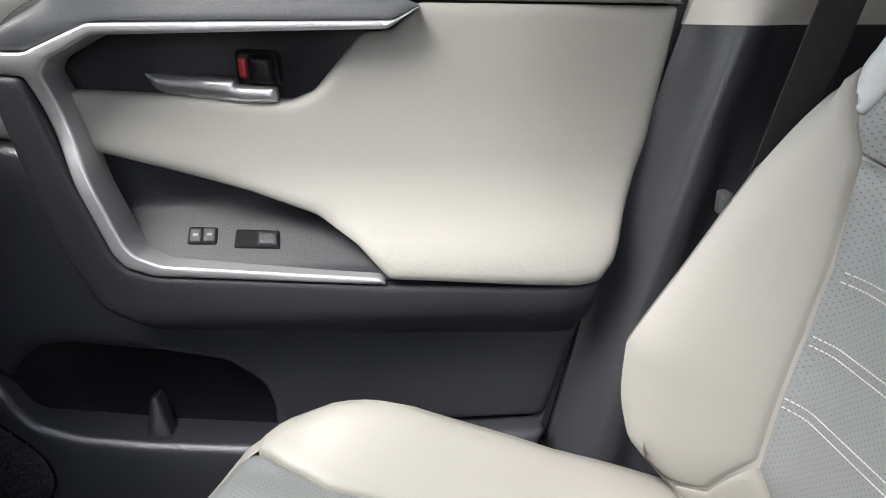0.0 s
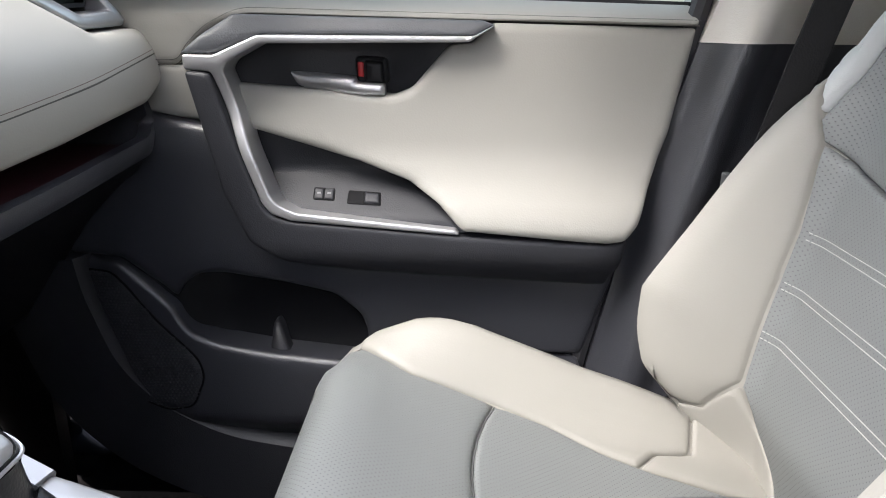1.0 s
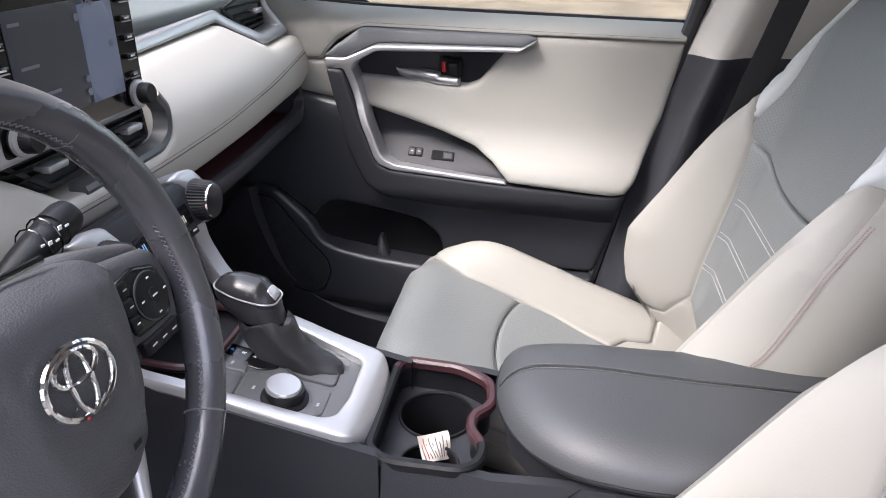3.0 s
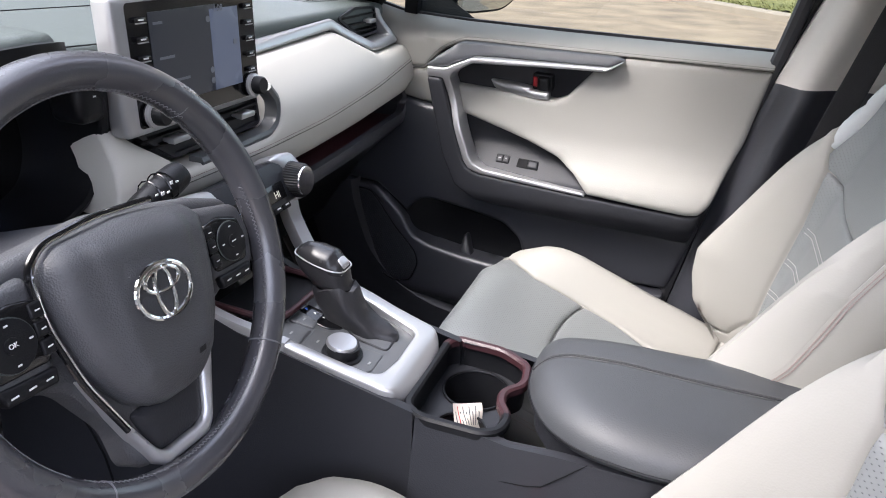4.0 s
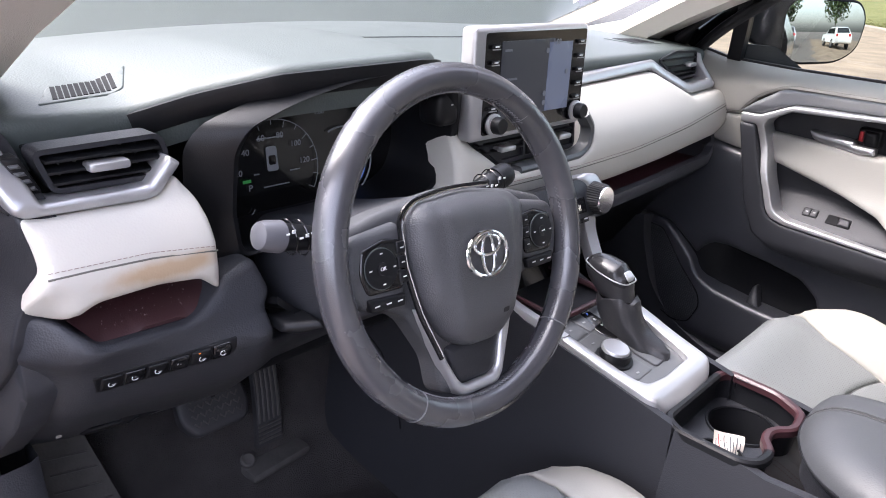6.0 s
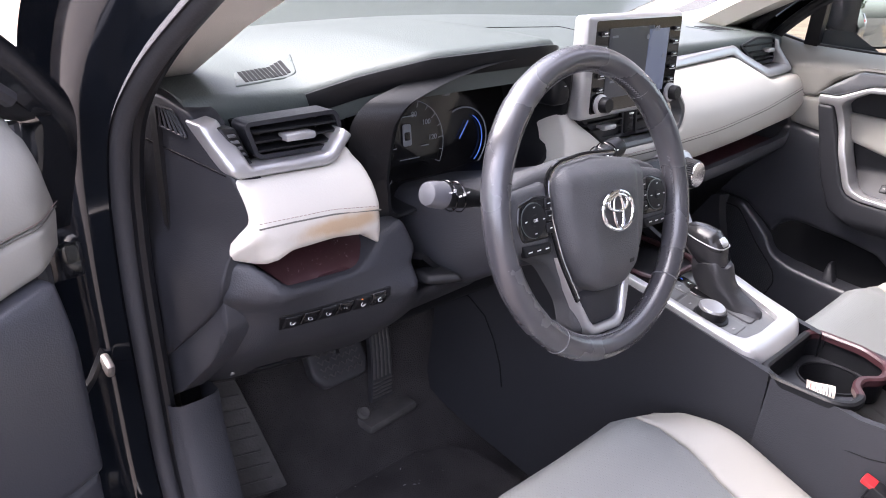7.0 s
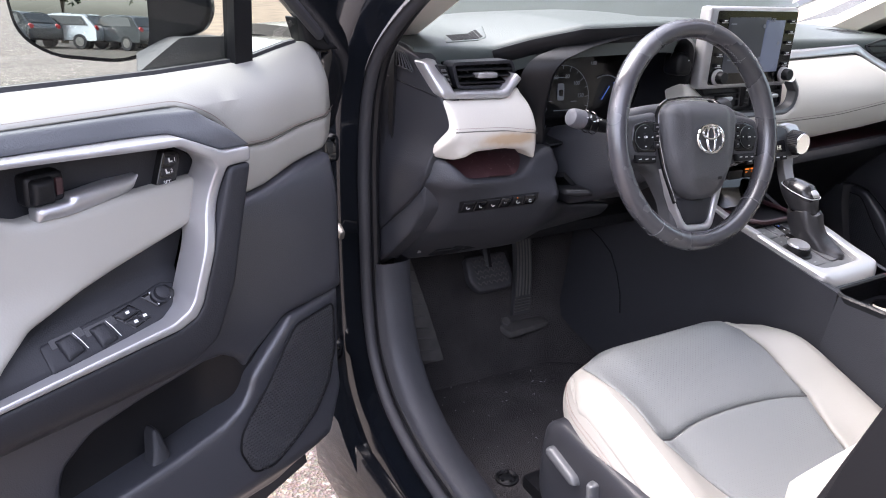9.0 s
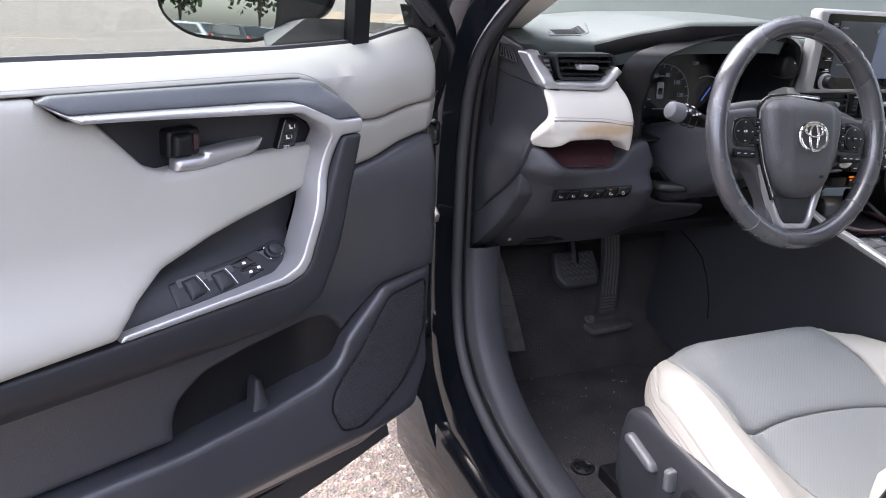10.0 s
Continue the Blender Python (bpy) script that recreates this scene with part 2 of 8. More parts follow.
def sweep(name, path, section, material, parent=None, closed=False, up=(0, 0, 1), label="", cap=True, taper=None):
    """Draws the closed 2D section along the path."""
    path = [Vector(p) for p in path]
    n, k = len(path), len(section)
    up = Vector(up)
    verts, faces = [], []
    for i, p in enumerate(path):
        a = path[i - 1] if (i or closed) else p
        b = path[(i + 1) % n] if (i < n - 1 or closed) else p
        d = (b - a).normalized()
        side = d.cross(up)
        side = side.normalized() if side.length > 1e-5 else Vector((1, 0, 0))
        v = side.cross(d).normalized()
        f = taper(i / (n - 1)) if taper else 1
        verts += [p + side * (x * f) + v * (y * f) for x, y in section]
    for i in range(n if closed else n - 1):
        j = (i + 1) % n
        for q in range(k):
            w = (q + 1) % k
            faces.append([i * k + q, i * k + w, j * k + w, j * k + q])
    if cap and not closed:
        faces += [list(range(k))[::-1], list(range((n - 1) * k, n * k))]
    return mk(name, verts, faces, material, parent, label)


def circle(r, n=10, ry=None):
    return [(r * math.cos(2 * math.pi * i / n), (ry or r) * math.sin(2 * math.pi * i / n)) for i in range(n)]


def tube(name, path, r, material, parent=None, closed=False, n=8, label="", up=(0, 0, 1), taper=None, ry=None):
    return sweep(name, path, circle(r, n, ry), material, parent, closed, up, label, taper=taper)


def curve(pts, s=0.01, rr=0.02, closed=False):
    return resample(rounded([Vector(p) for p in pts], rr, 5, closed), s, closed)


def box(name, c, size, material, parent=None, rot=None, bev=0.003, label="", seg=2):
    bm = bmesh.new()
    bmesh.ops.create_cube(bm, size=1)
    for v in bm.verts:
        v.co = Vector((v.co.x * size[0], v.co.y * size[1], v.co.z * size[2]))
    if bev:
        bmesh.ops.bevel(bm, geom=list(bm.edges), offset=min(bev, min(size) * 0.45), segments=seg, affect="EDGES", profile=0.5)
    m = Matrix.Translation(c) @ (rot.to_4x4() if rot is not None else Matrix())
    bmesh.ops.transform(bm, matrix=m, verts=bm.verts)
    return part(name, bm, material, parent, label)


def lathe(name, c, axis, profile, material, parent=None, n=28, label="", ribs=0, rib=0.0):
    """Turned piece: profile of (along axis, radius) pairs."""
    q = Vector(axis).to_track_quat("Z", "Y")
    c = Vector(c)
    verts, faces, k = [], [], len(profile)
    m = n if not ribs else ribs * 2
    for i in range(m):
        a = 2 * math.pi * i / m
        for j, (z, r) in enumerate(profile):
            r2 = r - (rib if ribs and i % 2 and 0 < j < k - 1 else 0)
            verts.append(c + q @ Vector((r2 * math.cos(a), r2 * math.sin(a), z)))
    for i in range(m):
        b = (i + 1) % m
        for j in range(k - 1):
            faces.append([i * k + j, b * k + j, b * k + j + 1, i * k + j + 1])
    faces.append([i * k for i in range(m)][::-1])
    faces.append([i * k + k - 1 for i in range(m)])
    return mk(name, verts, faces, material, parent, label)


def surface(name, fn, nu, nv, material, parent=None, label="", thick=0.0, direction=(0, 0, -1)):
    """A sheet fn(u, v), u and v in 0..1, with a skirt of the given thickness."""
    verts, faces, uvs = [], [], []
    for i in range(nu + 1):
        for j in range(nv + 1):
            verts.append(Vector(fn(i / nu, j / nv)))
            uvs.append((i / nu, j / nv))
    at = lambda i, j: i * (nv + 1) + j
    for i in range(nu):
        for j in range(nv):
            faces.append([at(i, j), at(i + 1, j), at(i + 1, j + 1), at(i, j + 1)])
    if thick:
        d = Vector(direction).normalized() * thick
        loop = [at(i, 0) for i in range(nu + 1)] + [at(nu, j) for j in range(1, nv + 1)] + [at(i, nv) for i in range(nu - 1, -1, -1)] + [at(0, j) for j in range(nv - 1, 0, -1)]
        base = len(verts)
        verts += [verts[i] + d for i in loop]
        uvs += [uvs[i] for i in loop]
        n = len(loop)
        for k in range(n):
            faces.append([loop[k], loop[(k + 1) % n], base + (k + 1) % n, base + k])
    return mk(name, verts, faces, material, parent, label, uv=uvs)


def dashes(name, path, r, material, parent, length=0.005, gap=0.0025, rr=0.01, off=0.0):
    """A row of thread stitches along a path, one joined mesh."""
    pts = resample(rounded([Vector(p) for p in path], rr, 5, False), length + gap, False)
    verts, faces = [], []
    for a, b in zip(pts, pts[1:]):
        d = (b - a)
        if d.length < 1e-6:
            continue
        e = a + d * (length / (length + gap))
        x = d.cross(Vector((0.3, 0.5, 0.8))).normalized() * r
        y = d.cross(x).normalized() * r
        k = len(verts)
        for q in (a, e):
            verts += [q + x, q + y, q - x, q - y]
        for i in range(4):
            j = (i + 1) % 4
            faces.append([k + i, k + j, k + 4 + j, k + 4 + i])
        faces += [[k, k + 1, k + 2, k + 3], [k + 4, k + 5, k + 6, k + 7]]
    return mk(name, verts, faces, material, parent, smooth=False)


def words(name, body, size, m, material, parent, depth=0.0003):
    c = bpy.data.curves.new(name, "FONT")
    c.body, c.size, c.extrude, c.align_x, c.align_y = body, size, depth, "CENTER", "CENTER"
    tmp = bpy.data.objects.new(name, c)
    me = bpy.data.meshes.new_from_object(tmp)
    bpy.data.objects.remove(tmp)
    me.transform(m)
    me.materials.clear()
    me.materials.append(material)
    return under(new(name, me), parent)


def frame_of(o, x, y):
    """A matrix with origin o and axes x, y and their normal."""
    x = Vector(x).normalized()
    z = x.cross(Vector(y)).normalized()
    y = z.cross(x)
    return Matrix((((x.x, y.x, z.x, o[0])), ((x.y, y.y, z.y, o[1])), ((x.z, y.z, z.z, o[2])), (0, 0, 0, 1)))


def smooth(a, b, x):
    t = min(1, max(0, (x - a) / (b - a)))
    return t * t * (3 - 2 * t)


def table(x, xs, ys):
    return float(np.interp(x, xs, ys))

# ---- outside ----
LOT = mat("worn_gravel_asphalt", (0.092, 0.078, 0.068), 0.9, 0, 0.006, 120, 0.3, 0.8, blotch=0.35, dirt=(0.13, 0.107, 0.089))
# pale and dark stones rolled into the surface, at two sizes
n_, l_ = links(LOT)
p_ = n_["Principled BSDF"]
tc_ = n_.new("ShaderNodeTexCoord")
under_ = p_.inputs["Base Color"].links[0].from_socket
for sc_, lo_, hi_, tone_ in ((9.0, 0.60, 0.72, (0.27, 0.24, 0.205)), (34.0, 0.58, 0.68, (0.32, 0.285, 0.25)), (21.0, 0.60, 0.70, (0.06, 0.052, 0.048))):
    ns_ = n_.new("ShaderNodeTexNoise")
    ns_.inputs["Scale"].default_value, ns_.inputs["Detail"].default_value = sc_, 3
    l_.new(tc_.outputs["Object"], ns_.inputs["Vector"])
    mr_ = n_.new("ShaderNodeMapRange")
    mr_.inputs["From Min"].default_value, mr_.inputs["From Max"].default_value = lo_, hi_
    l_.new(ns_.outputs["Fac"], mr_.inputs["Value"])
    mx_ = n_.new("ShaderNodeMix")
    mx_.data_type = "RGBA"
    mx_.inputs[7].default_value = (*tone_, 1)
    l_.new(mr_.outputs[0], mx_.inputs[0])
    l_.new(under_, mx_.inputs[6])
    under_ = mx_.outputs[2]
l_.new(under_, p_.inputs["Base Color"])
n_, l_ = links(LOT)
_v = n_.new("ShaderNodeTexVoronoi")
_v.inputs["Scale"].default_value = 120
l_.new(n_["Texture Coordinate"].outputs["Object"], _v.inputs["Vector"])
_m = n_.new("ShaderNodeMix")
_m.data_type, _m.blend_type = "RGBA", "MULTIPLY"
_m.inputs[0].default_value = 0.75
_h = n_.new("ShaderNodeHueSaturation")
_h.inputs["Saturation"].default_value, _h.inputs["Value"].default_value = 0.25, 1.5
l_.new(_v.outputs["Color"], _h.inputs["Color"])
l_.new(n_["Principled BSDF"].inputs["Base Color"].links[0].from_socket, _m.inputs[6])
l_.new(_h.outputs[0], _m.inputs[7])
l_.new(_m.outputs[2], n_["Principled BSDF"].inputs["Base Color"])
_n2 = n_.new("ShaderNodeTexNoise")
_n2.inputs["Scale"].default_value, _n2.inputs["Detail"].default_value, _n2.inputs["Roughness"].default_value = 5.0, 8, 0.75
l_.new(n_["Texture Coordinate"].outputs["Object"], _n2.inputs["Vector"])
_r2 = n_.new("ShaderNodeMapRange")
_r2.inputs["From Min"].default_value, _r2.inputs["From Max"].default_value = 0.35, 0.65
_r2.inputs["To Min"].default_value, _r2.inputs["To Max"].default_value = 0.7, 1.3
l_.new(_n2.outputs["Fac"], _r2.inputs["Value"])
_m2 = n_.new("ShaderNodeMix")
_m2.data_type, _m2.blend_type = "RGBA", "MULTIPLY"
_m2.inputs[0].default_value = 1.0
l_.new(_m.outputs[2], _m2.inputs[6])
l_.new(_r2.outputs[0], _m2.inputs[7])
l_.new(_m2.outputs[2], n_["Principled BSDF"].inputs["Base Color"])
GRASS = mat("dry_green_grass", (0.10, 0.125, 0.036), 0.9, 0, 0.05, 14, 0.35, 1.0, blotch=1.6, dirt=(0.25, 0.225, 0.10), spec=0.1)
KERBSTONE = mat("sandy_concrete", (0.24, 0.195, 0.155), 0.9, 0, 0.006, 60, 0.2, 0.6, blotch=2)
LEAF = mat("tree_leaf", (0.05, 0.085, 0.025), 0.7, vary=0.4, blotch=3)
BARK = mat("tree_bark", (0.09, 0.07, 0.05), 0.9, 0, 0.02, 30, 0.3, 0.8)
YELLOW = mat("worn_yellow_paint", (0.45, 0.3, 0.06), 0.9, vary=0.4, blotch=12, dirt=(0.2, 0.17, 0.13))

ground = mk("ground", [(-400, -400, 0), (400, -400, 0), (400, 400, 0), (-400, 400, 0)], [(0, 1, 2, 3)], LOT)
tagged(ground, "brown gravelly asphalt of a parking lot", "ground", kind="structure")


def kerb_y(x):
    return 16.4 - 1.43 * x if x < 2 else 13.54 + 0.3 * (x - 2)


DIRT = mat("dusty_tan_dirt", (0.105, 0.075, 0.063), 0.95, 0, 0.01, 60, 0.35, 0.8, blotch=1.3, dirt=(0.37, 0.285, 0.20), spec=0.2)
verts = []
for i in range(58):
    x = -40 + 1.4 * i
    verts += [(x, 1.9 + 0.25 * math.sin(1.3 * x) + 0.15 * math.sin(3.1 * x), 0.006), (x, kerb_y(x) - 0.15, 0.006)]
dirt_lot = mk("dirt_verge", verts, [[2 * i, 2 * i + 2, 2 * i + 3, 2 * i + 1] for i in range(57)], DIRT)
tagged(dirt_lot, "dusty tan dirt along the kerb of the lot", "ground", kind="structure")
kerb = sweep("kerb", [(x, kerb_y(x), 0.0) for x in (-60, -20, 0, 1.5, 2.5, 20, 60)], [(-0.18, -0.1), (0.18, -0.1), (0.18, 0.12), (0.12, 0.15), (-0.12, 0.15), (-0.18, 0.12)], KERBSTONE)
tagged(kerb, "long sandy concrete kerb between lot and grass", "kerb", kind="structure")
verts, faces = [], []
for i in range(41):
    x = -60 + 3 * i
    for j, (o, z) in enumerate(((0.1, 0.13), (2, 0.16), (8, 0.25), (40, 0.6), (200, 1.5))):
        verts.append((x, kerb_y(x) + o + random.uniform(-0.05, 0.05), z + random.uniform(-0.03, 0.03) * (j > 0)))
faces = [[i * 5 + j, i * 5 + 5 + j, i * 5 + 6 + j, i * 5 + 1 + j] for i in range(40) for j in range(4)]
lawn = tagged(mk("lawn", verts, faces, GRASS), "sloping dry green grass beyond the kerb", "grass", kind="structure")
verts, faces = [], []
for i in range(9000):
    x = random.uniform(-22, 6)
    y = kerb_y(x) + 0.15 + 9 * random.random() ** 1.6
    s, a = random.uniform(0.01, 0.06), random.uniform(0, 6.28)
    k = len(verts)
    dx, dy = 0.03 * math.cos(a), 0.03 * math.sin(a)
    verts += [(x - dx, y - dy, 0.12), (x + dx, y + dy, 0.12), (x + random.uniform(-0.1, 0.1), y + random.uniform(-0.1, 0.1), 0.16 + s)]
    faces.append([k, k + 1, k + 2])
tagged(mk("grass_blades", verts, faces, GRASS, smooth=False), "loose tufts of dry green grass", "grass", kind="stuff")
for x0, y0 in ((-16, -7.5), (-9.4, -7.5)):
    stripe = mk("painted_line", [(x0, y0, 0.004), (x0 + 0.12, y0, 0.004), (x0 + 0.12, y0 + 5, 0.004), (x0, y0 + 5, 0.004)], [(0, 1, 2, 3)], YELLOW)
    tagged(stripe, "faded yellow parking line on the asphalt", "line", kind="structure")


def tree(name, x, y, hgt, seed):
    rnd = random.Random(seed)
    t = thing(name, "leafy green roadside tree with an uneven crown", "tree", (x, y, 0), "trees behind the lot")
    tube("trunk", [(x, y, 0), (x + 0.1, y, hgt * 0.3), (x - 0.1, y + 0.1, hgt * 0.8)], 0.22, BARK, t, taper=lambda f: 1 - 0.75 * f)
    for i in range(5):
        a = i * 1.3 + rnd.random()
        z = hgt * (0.3 + 0.09 * i)
        tube("limb", [(x, y, z), (x + 1.3 * math.cos(a), y + 1.3 * math.sin(a), z + hgt * 0.22)], 0.08, BARK, t, n=5, taper=lambda f: 1 - 0.7 * f)
    verts, faces = [], []
    for i in range(2600):
        a, b = rnd.uniform(0, 6.28), rnd.uniform(-1, 1)
        rad = (0.55 + 0.45 * rnd.random()) * hgt * 0.3 * (1 + 0.3 * math.sin(3 * a + seed) * math.cos(4 * b))
        c = Vector((x + rad * math.cos(a) * math.sqrt(1 - b * b), y + rad * math.sin(a) * math.sqrt(1 - b * b), hgt * 0.66 + rad * 1.15 * b))
        d = Vector((rnd.uniform(-1, 1), rnd.uniform(-1, 1), rnd.uniform(-1, 1))).normalized() * 0.2
        e = d.cross(Vector((rnd.uniform(-1, 1), rnd.uniform(-1, 1), rnd.uniform(-1, 1)))).normalized() * 0.14
        k = len(verts)
        verts += [c - d, c + e, c + d, c - e]
        faces.append([k, k + 1, k + 2, k + 3])
    mk("crown", verts, faces, LEAF, t, smooth=False)


for i, (x, y, hg) in enumerate(((30, 14, 8), (36, 6, 9), (34, -3, 7.5), (31, -12, 9), (26, 22, 8), (33, -20, 8), (38, -9, 10), (24, -24, 8))):
    tree("tree", x, y, hg, i)

CARPAINT = [mat("silver_car_paint", (0.55, 0.56, 0.58), 0.25, 0.5, coat=1), mat("white_car_paint", (0.75, 0.75, 0.74), 0.3, 0, coat=1), mat("dark_grey_car_paint", (0.06, 0.065, 0.07), 0.25, 0.3, coat=1), mat("red_car_paint", (0.35, 0.02, 0.02), 0.25, 0, coat=1)]
TINT = mat("dark_car_window", (0.015, 0.018, 0.02), 0.06, vary=0.05)
LAMP = mat("lamp_lens", (0.7, 0.68, 0.66), 0.1, vary=0.05)
TAIL = mat("tail_lamp_lens", (0.45, 0.015, 0.015), 0.12, vary=0.05)


def parked_car(x, y, yaw, paint, label, seed):
    base = pose(x, y, 0, 0, 0, yaw)
    car = thing("parked_car", label, "car", (x, y, 0), "parked cars behind")

    def V(a, b, c):
        return base @ Vector((a, b, c))

    prof = [(-2.2, 0.35), (-2.25, 0.75), (-2.1, 0.98), (-1.1, 1.05), (-0.5, 1.5), (0.2, 1.62), (1.5, 1.58), (2.05, 1.1), (2.2, 0.95), (2.2, 0.35)]
    prof = [(p.x, p.y) for p in resample(rounded(prof, 0.2), 0.16)]
    verts, faces, k = [], [], len(prof)
    for w, zin in ((-0.9, 0), (-0.82, 0.03), (0.82, 0.03), (0.9, 0)):
        for a, c in prof:
            inn = 0.22 * smooth(0.95, 1.6, c)
            verts.append(V(a * (1 - zin * 0.3), w - math.copysign(inn, w), c if abs(w) < 0.85 else max(0.4, c - 0.03)))
    for i in range(3):
        for j in range(k):
            m = (j + 1) % k
            faces.append([i * k + j, i * k + m, (i + 1) * k + m, (i + 1) * k + j])
    faces += [list(range(k)), list(range(3 * k, 4 * k))]
    mk("body", verts, faces, paint, car)
    for sgn in (-1, 1):
        mk("side_window", [V(-0.75, sgn * 0.905 - sgn * 0.03, 1.08), V(1.7, sgn * 0.875, 1.1), V(1.4, sgn * 0.74, 1.48), V(-0.35, sgn * 0.74, 1.48)], [(0, 1, 2, 3)], TINT, car)
        for a in (-1.35, 1.35):
            w = lathe("wheel", V(a, sgn * 0.72, 0.34), base.to_3x3() @ Vector((0, sgn, 0)), [(0, 0.1), (0.0, 0.34), (0.2, 0.34), (0.2, 0.24), (0.17, 0.1)], RUBBER, car, 20)
            lathe("rim", V(a, sgn * 0.9, 0.34), base.to_3x3() @ Vector((0, sgn, 0)), [(0, 0.22), (0.025, 0.21), (0.015, 0.06), (0.03, 0.02)], GALV, w, 16)
        lathe("headlamp", V(-2.1, sgn * 0.66, 0.78), base.to_3x3() @ Vector((-1, sgn * 0.2, 0)), [(0, 0.13), (0.09, 0.11), (0.13, 0.04)], LAMP, car, 12)
        lathe("tail_lamp", V(2.08, sgn * 0.7, 0.95), base.to_3x3() @ Vector((1, 0, 0)), [(0, 0.15), (0.08, 0.13), (0.12, 0.04)], TAIL, car, 12)
    mk("windscreen", [V(-1.08, -0.72, 1.09), V(-1.08, 0.72, 1.09), V(-0.5, 0.62, 1.5), V(-0.5, -0.62, 1.5)], [(0, 1, 2, 3)], TINT, car)
    mk("rear_window", [V(2.04, -0.7, 1.14), V(2.04, 0.7, 1.14), V(1.62, 0.6, 1.52), V(1.62, -0.6, 1.52)], [(0, 1, 2, 3)], TINT, car)


parked_car(16, 7.0, 14, CARPAINT[1], "white hatchback parked with its nose to the lot", 1)
parked_car(21, 4.3, 168, CARPAINT[1], "white car parked across the lot", 3)
parked_car(20.5, -1.0, 174, CARPAINT[0], "silver car parked in the row behind", 4)
parked_car(22, 12.5, 75, CARPAINT[0], "silver car parked side on by the trees", 2)
for i, (x, y, q) in enumerate(((15, -6.2, 2), (15.5, -9.0, 0), (15, -11.8, 3), (15.5, -14.6, 1), (15, -3.4, 2), (23, -8, 0), (23, -11, 1), (23, -5, 3))):
    parked_car(x, y, 185 + (i % 3) * 3, CARPAINT[q], ("silver", "white", "dark grey", "red")[q] + " car parked in a row behind", i)

for i, (x, y, q, yaw) in enumerate(((15.2, -36.5, 2, 76), (17.2, -35.6, 0, 62), (18.9, -33.6, 2, 80), (20.6, -34.6, 0, 84), (22.6, -31.5, 1, 80), (12.2, -37.5, 1, 82), (9.2, -38, 0, 84), (6.0, -38, 3, 88), (2.8, -38.4, 1, 90), (-0.4, -38, 2, 88))):
    parked_car(x, y, yaw, CARPAINT[q], ("silver", "white", "dark grey", "red")[q] + " car parked in a row across the lot", 20 + i)
for i, (x, y, hg) in enumerate(((-3, -47, 9), (5, -48, 8), (12, -46, 9), (17, -45, 7), (21, -43, 8), (26, -42, 9), (31, -38, 8))):
    tree("tree", x, y, hg, 40 + i)

# ---- car body ----
body = thing("car_body", "black painted body shell of the car with its driver door open", "car body", (0, 0, 0.3))

# floor and centre tunnel
surface("floor_carpet", lambda u, v: (-0.72 + 1.7 * u, -0.70 + 1.40 * v, 0.375 + 0.30 * smooth(0.12, 0.0, u) + 0.02 * smooth(0.65, 1, u)), 60, 40, CARPET, body, "black carpet", 0.03)
surface("firewall_carpet", lambda u, v: (-0.74 - 0.10 * math.sin(u * 1.5), -0.74 + 1.48 * v, 0.55 + 0.6 * u), 12, 20, CARPET, body, "black carpet", 0.05, (-1, 0, 0))


def sill_z(x):
    return table(x, [-0.62, -0.50, -0.44, -0.36, -0.26, -0.12, 0.1, 0.5], [0.80, 0.76, 0.60, 0.52, 0.475, 0.455, 0.45, 0.45])


APERTURE = [(0.42, 0.455), (0.1, 0.455), (-0.12, 0.462), (-0.27, 0.485), (-0.38, 0.53), (-0.445, 0.60), (-0.475, 0.70), (-0.485, 0.85), (-0.490, 0.98), (-0.475, 1.10), (-0.435, 1.185), (-0.36, 1.255), (-0.15, 1.39), (0.10, 1.52), (0.25, 1.56)]


